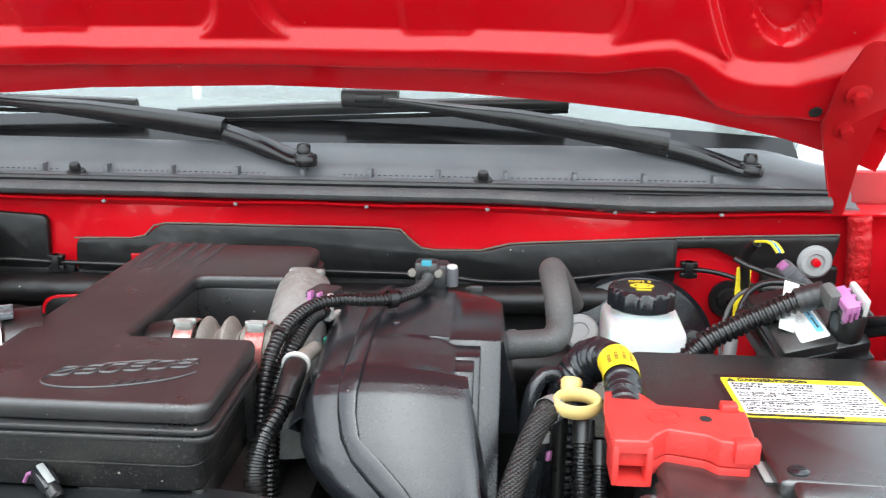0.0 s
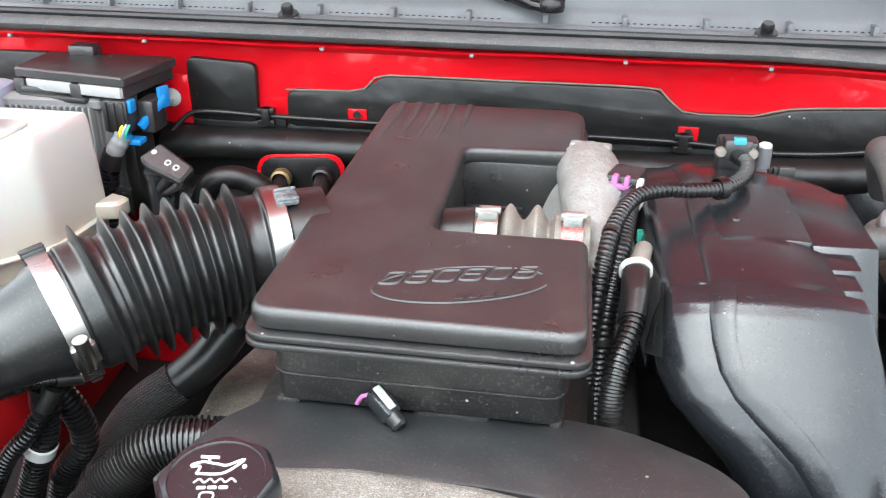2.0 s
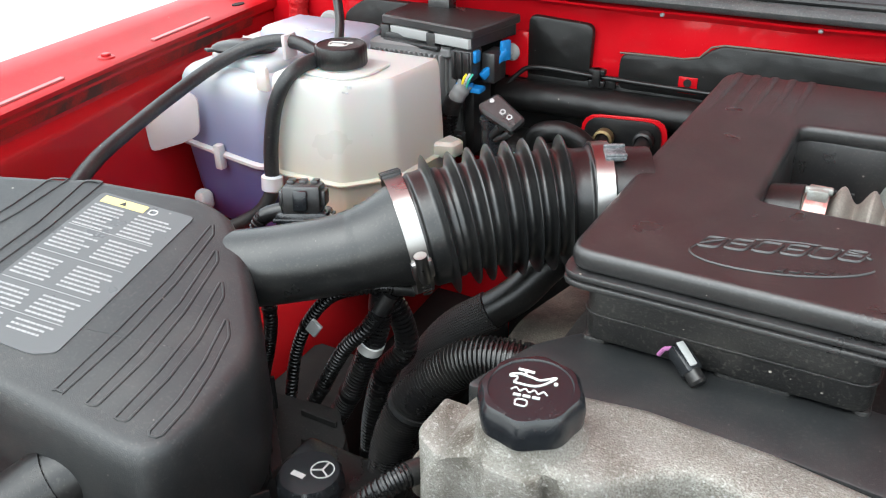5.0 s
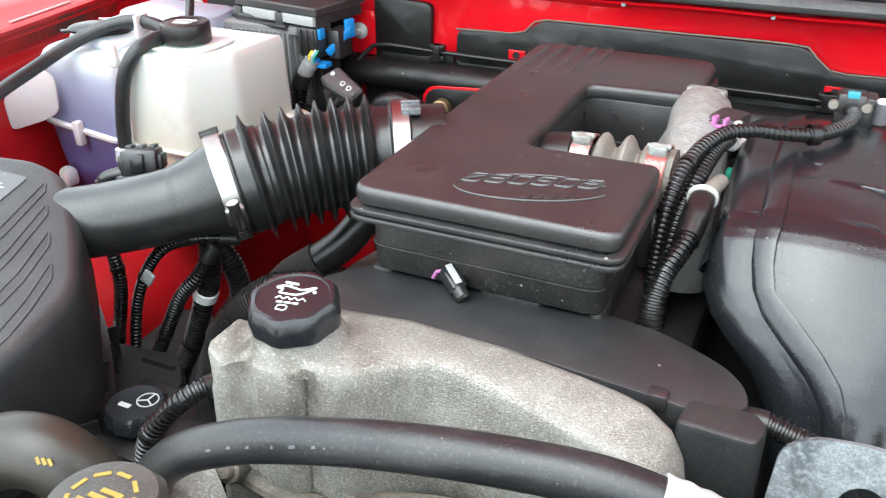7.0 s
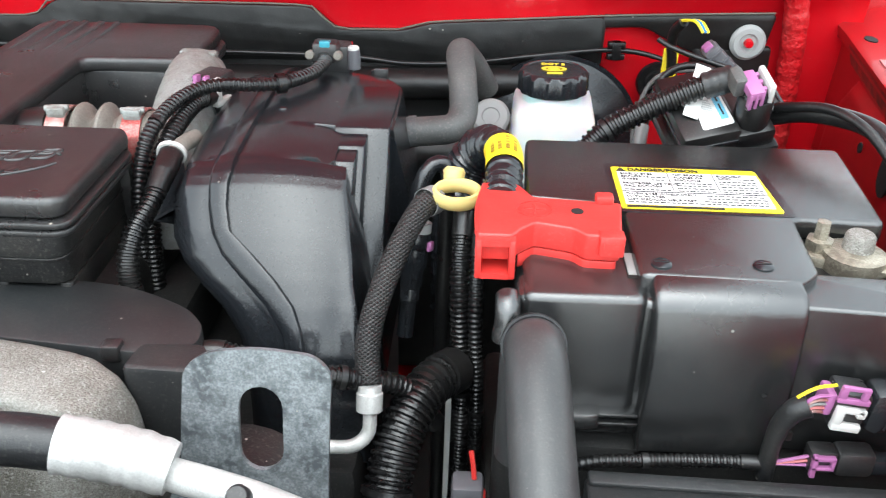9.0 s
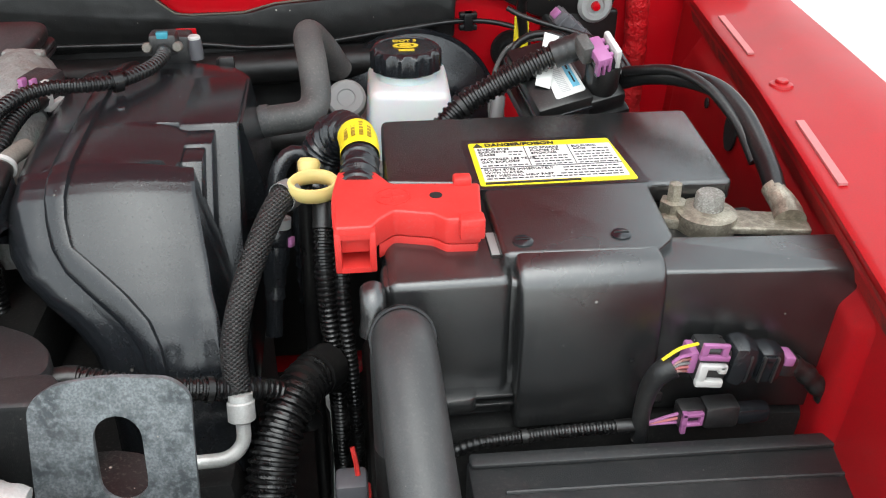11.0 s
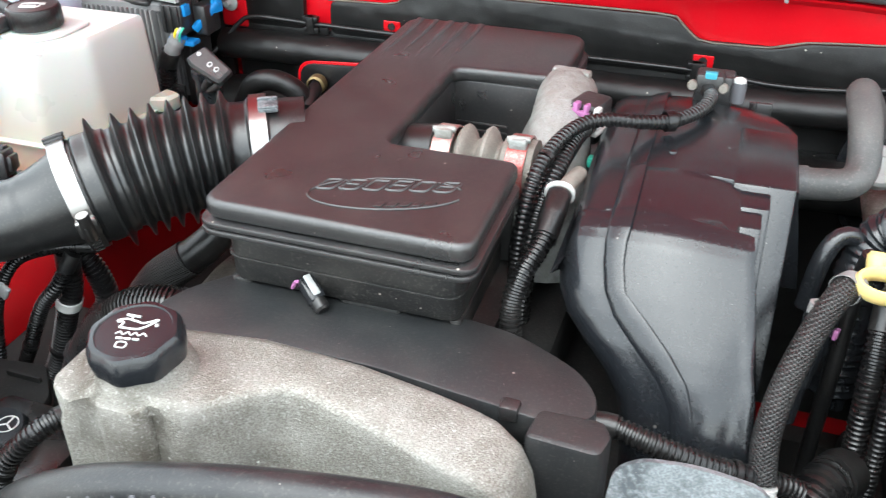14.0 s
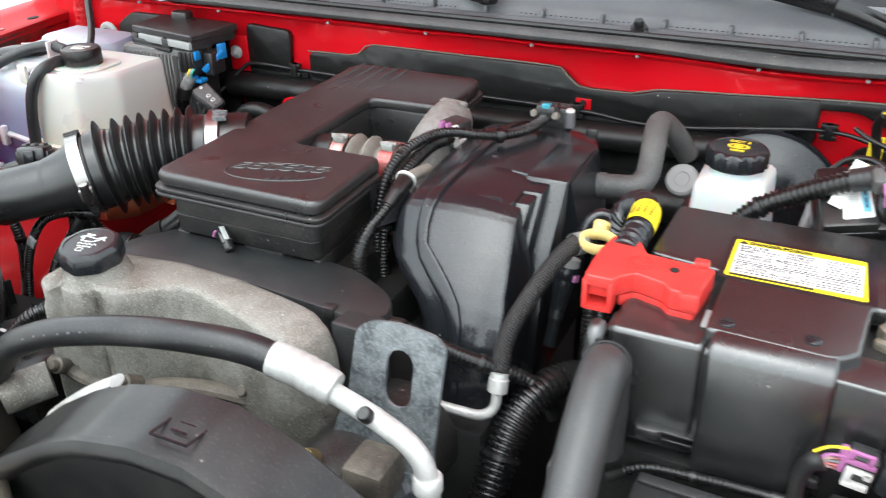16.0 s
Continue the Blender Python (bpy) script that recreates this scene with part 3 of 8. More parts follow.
# unseen solid dark sides, added to block sky light through the windscreen
for sgn in (-1, 1):
    part("cabin_side", box((sgn * 0.75 - 0.02, 1.50, 1.1), (sgn * 0.75 + 0.02, 3.05, 1.62), 0.01), DARK, truck)
part("cabin_back", box((-0.7, 3.0, 1.1), (0.7, 3.05, 1.65), 0.02), DARK, truck)


def channel(pts, sizes, turn=0.0):
    """A folded steel bar along pts: sizes are (width of the foot, width of the crown, height)."""
    bm = bmesh.new()
    rows = []
    for i, p in enumerate(pts):
        p = Vector(p)
        d = (Vector(pts[min(i + 1, len(pts) - 1)]) - Vector(pts[max(i - 1, 0)])).normalized()
        side = Matrix.Rotation(turn, 3, d) @ d.cross(Vector((0, -0.35, 1))).normalized()
        up = side.cross(d).normalized()
        foot, crown, high = sizes[i]
        section = ((-foot / 2, 0), (-foot / 2, high * 0.55), (-crown / 2, high * 0.93), (-crown / 2 + 0.0015, high), (crown / 2 - 0.0015, high), (crown / 2, high * 0.93), (foot / 2, high * 0.55), (foot / 2, 0))
        rows.append([bm.verts.new(p + side * x + up * z) for x, z in section])
    for r0, r1 in zip(rows, rows[1:]):
        for k in range(8):
            bm.faces.new((r0[k], r0[(k + 1) % 8], r1[(k + 1) % 8], r1[k]))
    bm.faces.new(rows[0][::-1])
    bm.faces.new(rows[-1])
    bmesh.ops.recalc_face_normals(bm, faces=bm.faces)
    return bm


def wiper(pivot, knee, tip, blade_a, blade_b):
    p, k, e = Vector(pivot), Vector(knee), Vector(tip)
    wp = thing("windscreen_wiper", "black wiper arm and blade resting on the windscreen", "wiper", pivot, "windscreen wipers")
    low = Vector((0, 0, -0.008))
    part("arm_root", channel([p + Vector((0.012, -0.003, -0.006)), p + Vector((-0.010, 0.004, -0.004)), p.lerp(k, 0.35) + low, p.lerp(k, 0.7) + low * 0.9, k + low], [(0.026, 0.020, 0.008), (0.030, 0.025, 0.010), (0.026, 0.019, 0.016), (0.025, 0.017, 0.018), (0.024, 0.016, 0.018)]), WIPER, wp, sharp=35)
    part("root_boss", lathe([(0.0150, -0.010), (0.0160, -0.006), (0.0160, 0.003), (0.0145, 0.005), (0, 0.005)], Matrix.Translation(p + Vector((0.008, -0.003, 0.0))), 28), WIPER, wp)
    part("arm", channel([k + low, k.lerp(e, 0.2) + low * 0.8, k.lerp(e, 0.5) + low * 0.5, k.lerp(e, 0.8) + low * 0.5, e + low * 0.5], [(0.027, 0.018, 0.027), (0.025, 0.016, 0.026), (0.020, 0.013, 0.021), (0.014, 0.009, 0.013), (0.010, 0.007, 0.009)]), WIPER, wp, sharp=35)
    part("knuckle", box((-0.013, -0.004, -0.004), (0.013, 0.012, 0.004), 0.002, along(k + low, e - k)), STEEL, wp)
    part("pivot_nut", lathe([(0, 0.016), (0.0075, 0.0155), (0.0095, 0.012), (0.0095, 0.004), (0.0130, 0.003), (0.0135, 0.0), (0, 0)], Matrix.Translation(p + Vector((0.006, -0.004, 0.004))), 24), WIPER, wp)
    a, b = Vector(blade_a), Vector(blade_b)
    part("blade", channel([a, a.lerp(b, 0.33) + Vector((0, 0, 0.002)), a.lerp(b, 0.67) + Vector((0, 0, 0.002)), b], [(0.013, 0.008, 0.016)] * 4), RUBBER, wp, sharp=35)
    part("rubber_strip", sweep([a + Vector((0, 0.004, -0.006)), b + Vector((0, 0.004, -0.006))], 0.0035, 6, 0.05), DARK, wp)
    joint = part("blade_joint", box((e.x - 0.042, e.y - 0.010, e.z - 0.014), (e.x + 0.042, e.y + 0.012, e.z + 0.012), 0.005), RUBBER, wp)
    part("joint_latch", box((e.x - 0.020, e.y - 0.013, e.z - 0.006), (e.x + 0.020, e.y - 0.009, e.z + 0.006), 0.001), WIPER, joint)


wiper((0.044, 1.299, 1.245), (-0.077, 1.355, 1.272), (-0.48, 1.385, 1.315), (-0.70, 1.405, 1.30), (-0.22, 1.40, 1.296))
wiper((0.640, 1.316, 1.240), (0.541, 1.345, 1.262), (0.125, 1.40, 1.318), (-0.16, 1.405, 1.283), (0.41, 1.405, 1.308))

# fender rails and inner fenders
for sgn in (-1, 1):
    inner = [(0.850, 1.45), (0.840, 1.30), (0.835, 1.25), (0.786, 0.931), (0.743, 0.709), (0.70, 0.50), (0.62, 0.30)]
    outer = [(0.955, 1.45), (0.945, 1.30), (0.937, 1.233), (0.904, 0.977), (0.87, 0.74), (0.84, 0.50), (0.78, 0.30)]
    fb = bmesh.new()
    prof = lambda i, o, z: [(i, 0.60), (i, 0.86), (i + 0.010, 1.07), (i + 0.012, 1.125), (i + 0.004, 1.132), (i + 0.002, 1.146), (i + 0.008, 1.150),
                            (i * 0.55 + o * 0.45, 1.150), (i * 0.45 + o * 0.55, 1.158), (o - 0.004, 1.160), (o, 1.156), (o + 0.005, 1.12), (o + 0.03, 1.05), (o + 0.045, 0.8), (o + 0.03, 0.55)]
    rr = []
    ys = spread(0.30, 1.45, 28)
    for y in ys:
        i = float(np.interp(y, [p[1] for p in inner[::-1]], [p[0] for p in inner[::-1]]))
        o = float(np.interp(y, [p[1] for p in outer[::-1]], [p[0] for p in outer[::-1]]))
        rr.append([fb.verts.new((sgn * px, y, pz)) for px, pz in prof(i, o, 0)])
    for a, b in zip(rr, rr[1:]):
        for k in range(len(a) - 1):
            fb.faces.new((a[k], a[k + 1], b[k + 1], b[k]))
    fender = part("fender", fb, RED_DIRTY_SHADED, truck, "dusty red fender rail and inner wing")
    for y in (0.915,):
        xx = sgn * float(np.interp(y, [p[1] for p in inner[::-1]], [p[0] + 0.022 for p in inner[::-1]]))
        part("fender_bolt", lathe([(0, 0.006), (0.005, 0.006), (0.006, 0.005), (0.006, 0.003), (0.010, 0.002), (0.011, 0), (0, 0)], Matrix.Translation((xx, y, 1.150)), 16), RED_DIRTY_SHADED, fender)
    for y in (1.207,):
        xx = sgn * float(np.interp(y, [p[1] for p in inner[::-1]], [p[0] + 0.022 for p in inner[::-1]]))
        part("rail_hole", lathe([(0, 0), (0.010, 0), (0.010, 0.0015), (0, 0.0015)], Matrix.Translation((xx, y, 1.150)) @ Matrix.Diagonal((0.7, 1.2, 1, 1)), 16), DARK, fender)
    for y0, y1 in ((0.72, 0.832), (0.998, 1.122)):
        ta, tb = (float(np.interp(q, [p[1] for p in inner[::-1]], [p[0] + 0.012 for p in inner[::-1]])) for q in (y0, y1))
        part("worn_pad", prism([(sgn * ta, y0), (sgn * (ta + 0.007), y0), (sgn * (tb + 0.007), y1), (sgn * tb, y1)], 1.1505, 1.1525, 0), PADS, fender, "worn pinkish pad")
    rail_x = lambda y: float(np.interp(y, [p[1] for p in inner[::-1]], [p[0] for p in inner[::-1]]))
    gb = sheet(lambda y, z: (sgn * (rail_x(y) + 0.0022 + (1.140 - z) * 0.30), y, z), spread(0.35, 1.22, 34), spread(1.117, 1.141, 4))
    part("grime_band", gb, GRIMED, fender, "brown grime on red paint")


    def wing_bulge(y, z):
        top = 1.116 - 0.9 * max(0.0, y - 1.175) ** 1.0 - 6.0 * max(0.0, y - 1.20) ** 2
        d = min(smooth(0.60, 0.625, y), smooth(0.0, 0.022, 1.25 - y), smooth(0.88, 0.90, z), smooth(0.0, 0.020, top - z))
        return (sgn * (rail_x(y) + 0.0112 + (z - 1.07) * 0.046 - 0.0100 * d), y, z)


    part("wing_panel", sheet(wing_bulge, spread(0.585, 1.255, 100), spread(0.87, 1.119, 60)), RED_DIRTY_SHADED, fender)
    for hy, hz, ha, hb in () if sgn < 0 else ((0.962, 1.086, 0.013, 0.022), (1.06, 1.075, 0.004, 0.006), (0.72, 1.02, 0.02, 0.03)):
        hx = float(np.interp(hy, [p[1] for p in inner[::-1]], [p[0] for p in inner[::-1]])) + 0.0003
        part("wing_hole", lathe([(0, 0), (1, 0), (1, 0.002), (0, 0.002)], Matrix.Translation((sgn * (hx - 0.002), hy, hz)) @ Matrix.Rotation(radians(-90 * sgn), 4, "Y") @ Matrix.Diagonal((hb, ha, 1, 1)), 24), DARK, fender)
    # corner post between bulkhead and wing
    part("corner_seam", sweep([(sgn * 0.79, 1.272, 0.70), (sgn * 0.788, 1.268, 1.0), (sgn * 0.782, 1.264, 1.13), (sgn * 0.775, 1.264, 1.19)], lambda s: 0.0150 + 0.0006 * math.sin(s * 210) + 0.0004 * math.sin(s * 533), 20, 0.003), RED_SEAM, truck)
    part("hinge_panel", box((min(sgn * 0.775, sgn * 0.99), 1.335, 0.9), (max(sgn * 0.775, sgn * 0.99), 1.36, 1.235), 0.006), RED_DIRTY_SHADED, truck)
    part("front_wing", box((sgn * 0.815 - 0.05, 0.14, 0.55), (sgn * 0.815 + 0.05, 0.32, 1.06), 0.03), RED, truck)

# chassis floor of the bay, wheel arches and radiator support
for sgn in (-1, 1):
    for y in (0.75, 3.9):
        wheel = part("wheel", lathe([(0.16, -0.11), (0.33, -0.115), (0.365, -0.09), (0.37, 0.0), (0.365, 0.09), (0.33, 0.115), (0.16, 0.11)], along((sgn * 0.80, y, 0.365), (1, 0, 0)), 40), RUBBER, truck)
        part("rim", lathe([(0, 0.08), (0.05, 0.09), (0.16, 0.06), (0.20, 0.10), (0.20, -0.10), (0, -0.10)], along((sgn * 0.80, y, 0.365), (sgn, 0, 0)), 32), ALU, wheel)
part("axle_beam", box((-0.75, 0.70, 0.30), (0.75, 0.80, 0.42), 0.03), DARK, truck)
part("cargo_bed", box((-0.83, 3.1, 0.50), (0.83, 4.75, 1.05), 0.04), RED, truck)
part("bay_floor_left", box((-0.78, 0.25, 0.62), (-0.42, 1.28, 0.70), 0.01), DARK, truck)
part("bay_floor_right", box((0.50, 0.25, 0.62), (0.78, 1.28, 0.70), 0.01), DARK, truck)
part("wheel_arch", sweep([(-0.70, 0.45, 0.60), (-0.68, 0.6, 0.70), (-0.67, 0.8, 0.74), (-0.68, 1.05, 0.74), (-0.70, 1.28, 0.70)], 0.15, 16, 0.03), RED_DIRTY_SHADED, truck)
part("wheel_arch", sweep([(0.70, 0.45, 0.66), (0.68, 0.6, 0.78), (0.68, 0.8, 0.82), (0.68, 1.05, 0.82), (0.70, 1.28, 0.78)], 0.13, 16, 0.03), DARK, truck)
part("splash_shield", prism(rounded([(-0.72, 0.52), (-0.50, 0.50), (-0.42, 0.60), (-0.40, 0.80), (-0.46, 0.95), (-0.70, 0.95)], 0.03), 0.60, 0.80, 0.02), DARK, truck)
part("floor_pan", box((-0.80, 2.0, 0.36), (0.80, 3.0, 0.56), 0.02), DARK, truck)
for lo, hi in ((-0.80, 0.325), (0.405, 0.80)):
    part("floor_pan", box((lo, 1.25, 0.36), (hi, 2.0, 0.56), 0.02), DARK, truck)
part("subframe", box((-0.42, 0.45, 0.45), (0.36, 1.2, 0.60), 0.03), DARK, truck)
# dark sheets added to close the bay's gaps so they look deeply shaded
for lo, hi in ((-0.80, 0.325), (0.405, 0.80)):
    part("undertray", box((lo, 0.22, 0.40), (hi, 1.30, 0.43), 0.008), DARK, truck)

# ---- bulkhead insulation ----
mat_thing = thing("bulkhead_insulation", "black moulded insulation mat fixed to the red bulkhead", "insulation", (0, 1.27, 1.0))
WALL = Matrix.Translation((0, 1.281, 0)) @ Matrix(((1, 0, 0, 0), (0, 0, -1, 0), (0, 1, 0, 0), (0, 0, 0, 1)))


def wall_piece(outline, depth, r=0.004, name="mat_panel", m=None, rad=0.012):
    return part(name, prism(rounded(outline, rad), 0.0, depth, r, m or WALL), LINER, mat_thing)


wall_piece([(-0.27, 1.085), (0.55, 1.085), (0.552, 1.153), (0.333, 1.139), (0.30, 1.129), (0.213, 1.128), (0.182, 1.156), (-0.145, 1.156), (-0.174, 1.135), (-0.268, 1.132)], 0.014)
wall_piece([(0.545, 1.138), (0.60, 1.140), (0.655, 1.112), (0.75, 1.112), (0.76, 1.162), (0.545, 1.1535)], 0.013, rad=0.01)
wall_piece([(0.672, 0.95), (0.76, 0.95), (0.76, 1.12), (0.660, 1.12)], 0.013, rad=0.006)
wall_piece([(-0.42, 0.60), (0.56, 0.60), (0.575, 1.02), (0.548, 1.05), (0.545, 1.09), (-0.42, 1.09)], 0.012, rad=0.012)
wall_piece([(-0.40, 1.085), (-0.309, 1.085), (-0.306, 1.163), (-0.398, 1.168)], 0.012)
wall_piece([(-0.70, 0.95), (-0.43, 0.95), (-0.43, 1.165), (-0.66, 1.165), (-0.70, 1.14)], 0.012)
part("mat_roll", sweep([(-0.43, 1.258, 1.060), (-0.2, 1.252, 1.066), (0.05, 1.252, 1.062), (0.25, 1.252, 1.064), (0.45, 1.258, 1.070), (0.54, 1.268, 1.07)], 0.026, 14, 0.02, None, 0.8), LINER, mat_thing)
part("mat_roll", sweep([(-0.42, 1.24, 0.985), (-0.1, 1.23, 0.99), (0.2, 1.235, 0.985), (0.5, 1.25, 0.98)], 0.045, 14, 0.03, None, 0.7), LINER, mat_thing)
for x in (-0.178, 0.222):
    part("clip_window", box((x - 0.012, 1.2655, 1.092), (x + 0.012, 1.2685, 1.113), 0.001), RED, mat_thing)
    part("clip_hole", lathe([(0, 0), (0.005, 0), (0.005, 0.002), (0, 0.002)], along((x, 1.2655, 1.106), (0, -1, 0)), 12), DARK, mat_thing)
edge_line = [(-0.268, 1.133), (-0.22, 1.1345), (-0.174, 1.1365), (-0.155, 1.151), (-0.140, 1.157), (0.02, 1.1575), (0.176, 1.157), (0.196, 1.144), (0.216, 1.130), (0.26, 1.1295), (0.30, 1.131), (0.333, 1.1405), (0.45, 1.148), (0.552, 1.1545), (0.65, 1.159), (0.755, 1.163)]
part("mat_edge", sweep([(x, 1.2665, z) for x, z in edge_line], 0.0013, 6, 0.02), EDGE, mat_thing, "frayed pale edge")
part("pull_hole", box((-0.285, 1.262, 1.085), (-0.27, 1.268, 1.10), 0.002), LINER, mat_thing)

# red window with cable grommet
part("grommet", lathe([(0, 0.016), (0.006, 0.016), (0.007, 0.008), (0.015, 0.007), (0.017, 0.004), (0.025, 0.004), (0.027, 0.0), (0, 0)], along((0.624, 1.272, 1.070), (0, -1, 0)), 28), RUBBER, mat_thing)
for x, z in ((-0.721, 1.12), (0.727, 1.127)):
    bp = thing("round_grommet", "pale grey round body plug in the bulkhead", "grommet", (x, 1.268, z), "body plugs")
    part("disc", lathe([(0, 0.004), (0.010, 0.004), (0.012, 0.007), (0.018, 0.007), (0.022, 0.003), (0.022, 0), (0, 0)], along((x, 1.266, z), (0, -1, 0)), 28), PALERUB, bp)
    part("stud", lathe([(0, 0.010), (0.005, 0.009), (0.006, 0.003), (0, 0.003)], along((x, 1.264, z), (0, -1, 0)), 14), RED, bp)


def cable(name, pts, r, material=RUBBER, label="", category="cable", step=0.008, ends=None):
    ob = part(name, sweep(pts, r, 10, step), material)
    return tagged(ob, label, category)


def loom(name, pts, r, pitch=0.0044, label="black corrugated wiring conduit", category="conduit"):
    top = thing(name, label, category, tuple(pts[0]), "wiring conduits")
    part("conduit_tube", conduit(pts, r, pitch), LOOM, top)
    line, length = spline(pts, 0.004)
    n = min(6, len(line) // 4)
    for end in (line[:n], line[-n:]):
        part("tape_wrap", sweep([end[0], end[len(end) // 2], end[-1]], r * 1.06, 12, 0.006), RUBBER, top)
    mid = len(line) // 2
    part("cable_tie", lathe([(r * 0.98, -0.0022), (r * 1.1, -0.0022), (r * 1.1, 0.0022), (r * 0.98, 0.0022)], along(line[mid], line[mid + 1] - line[mid]), 16), RUBBER, top)
    return top


def clip_at(p, s=0.011, material=RUBBER):
    x, y, z = p
    cl = bmesh.new()
    box((x - s, y - 0.006, z - s), (x + s, y + 0.004, z - s * 0.35), 0.0015, None, cl)
    box((x - s, y - 0.006, z + s * 0.35), (x + s, y + 0.004, z + s), 0.0015, None, cl)
    box((x - s * 0.5, y - 0.008, z - s), (x + s * 0.5, y + 0.006, z + s), 0.001, None, cl)
    return tagged(part("cable_clip", cl, material), "small black clip holding a thin line on the bulkhead", "clip", "cable clips")


cable("release_line", [(-0.455, 1.20, 1.035), (-0.43, 1.235, 1.06), (-0.405, 1.255, 1.090), (-0.38, 1.26, 1.101), (-0.294, 1.262, 1.099), (-0.18, 1.258, 1.099), (0.0, 1.256, 1.098), (0.216, 1.256, 1.097),
      (0.30, 1.256, 1.090), (0.38, 1.256, 1.093), (0.47, 1.256, 1.105), (0.566, 1.262, 1.113), (0.63, 1.25, 1.104), (0.68, 1.20, 1.085), (0.70, 1.12, 1.07)], 0.0032, RUBBER, "thin black line clipped along the bulkhead")
for p in ((-0.294, 1.262, 1.099), (0.216, 1.256, 1.097), (0.566, 1.262, 1.113)):
    clip_at(p)

# ---- air resonator over the engine ----
res = thing("air_resonator", "black moulded plastic air resonator lid over the engine", "engine cover", (0, 0.9, 1.06))
LID = [(-0.112, 0.714), (0.108, 0.714), (0.106, 0.853), (-0.012, 0.853), (-0.012, 1.035), (0.100, 1.040), (0.100, 1.172), (-0.113, 1.172)]
RADS = [0.018, 0.016, 0.010, 0.010, 0.010, 0.010, 0.028, 0.022]
lid = part("lid", prism(rounded(LID, RADS), 1.139, 1.156, 0.0055, None, None, 0.0, 3), BLACK, res)
lip = [(-0.112 - 0.004, 0.710), (0.112, 0.710), (0.110, 0.846), (-0.020, 0.846), (-0.020, 1.044), (0.104, 1.048), (0.104, 1.176), (-0.117, 1.176)]
part("lid_rim", prism(rounded(lip, RADS), 1.1335, 1.1385, 0.0015), BLACK, res)
part("lower_rim", prism(rounded([(x, y - 0.001 if y < 0.72 else y) for x, y in lip], RADS), 1.1275, 1.1325, 0.0015), BLACK, res)
body_o = [(-0.104, 0.722), (0.100, 0.722), (0.098, 0.848), (-0.018, 0.848), (-0.018, 1.042), (0.092, 1.048), (0.092, 1.164), (-0.104, 1.164)]
part("lower_body", prism(rounded([(x * 0.97, y) for x, y in body_o], RADS), 1.080, 1.127, 0.003), MATTE, res)
LOW = [(-0.101, 0.724), (-0.083, 0.724), (-0.080, 0.770), (-0.006, 0.770), (-0.004, 0.724), (0.048, 0.724), (0.050, 0.765), (0.084, 0.765), (0.086, 0.726), (0.097, 0.726), (0.095, 0.848), (-0.018, 0.848), (-0.018, 1.042), (0.089, 1.048), (0.089, 1.164), (-0.101, 1.164)]
part("lower_skirt", prism(rounded(LOW, 0.005), 1.052, 1.0800, 0.002), MATTE, res)
part("skirt_seam", prism(rounded([(x * 0.985, y - 0.0015 if y < 0.73 else y) for x, y in body_o], RADS), 1.1010, 1.1035, 0.001), MATTE, res)
# deep walls of the cut-out
for nm, lo, hi in (("cutout_side", (-0.019, 0.846, 1.062), (-0.0125, 1.043, 1.142)), ("cutout_back", (-0.019, 1.0365, 1.062), (0.098, 1.046, 1.142)), ("cutout_front", (-0.019, 0.842, 1.062), (0.104, 0.8505, 1.142)), ("cutout_floor", (-0.019, 0.846, 1.058), (0.075, 1.04, 1.064))):
    part(nm, box(lo, hi, 0.002), BLACK, res)
for z in (1.086, 1.094):
    part("wall_groove", box((-0.010, 1.0335, z), (0.045, 1.0375, z + 0.003), 0.0008), BLACK, res)
for k in range(5):
    x = -0.098 + k * 0.0185
    part("rib_groove", sweep([(x, 1.166 - 0.012 * u, 1.1558 - 0.00010 * u) for u in range(14)], lambda s: 0.0048 - 0.016 * s, 12, 0.004, None, 0.45), BLACK, res)
# moulded badge: oval ring with slanted bars
bd = bmesh.new()
ring = [(0.022 + 0.058 * math.cos(a), 0.767 + 0.025 * math.sin(a) + 0.015 * math.cos(a), 1.1564) for a in spread(0.40, 2 * math.pi - 0.25, 48)]
sweep(ring, 0.0011, 6, 0.004, bd)
part("badge_ring", bd, BLACK, res)
# slanted moulded shapes inside the oval
for k in range(6):
    x, y = -0.034 + k * 0.0178, 0.7585 + k * 0.0047
    sl = rounded([(x, y), (x + 0.0125, y + 0.002), (x + 0.0185, y + 0.0190), (x + 0.0045, y + 0.0165)], 0.003, 3)
    shape = bmesh.new()
    sweep([(p.x, p.y, 1.1562) for p in sl + sl[:1]], 0.0015, 6, 0.002, shape)
    if k % 2:
        sweep([(x + 0.003, y + 0.009, 1.1562), (x + 0.014, y + 0.011, 1.1562)], 0.0012, 6, 0.002, shape)
    part("badge_shape", shape, BLACK, res)
for k in range(5):
    x, y = 0.020 + k * 0.0092, 0.7455 + k * 0.0032
    part("badge_bar", prism(rounded([(x, y), (x + 0.006, y + 0.001), (x + 0.0085, y + 0.0085), (x + 0.0025, y + 0.0075)], 0.001, 2), 1.1550, 1.1572, 0.0005), BLACK, res)
# ---- throttle elbow and coupling in the cut-out ----
elbow = thing("intake_elbow", "grey cast metal intake elbow with a rubber coupling", "pipe", (0.1, 0.95, 1.06))
part("elbow_casting", sweep([(0.104, 1.050, 1.134), (0.108, 1.020, 1.135), (0.114, 0.965, 1.124), (0.118, 0.920, 1.100), (0.119, 0.892, 1.065), (0.119, 0.88, 1.03)], lambda s: 0.0300 + 0.0003 * math.sin(s * 420) + 0.004 * s, 22, 0.003), SILVER, elbow)
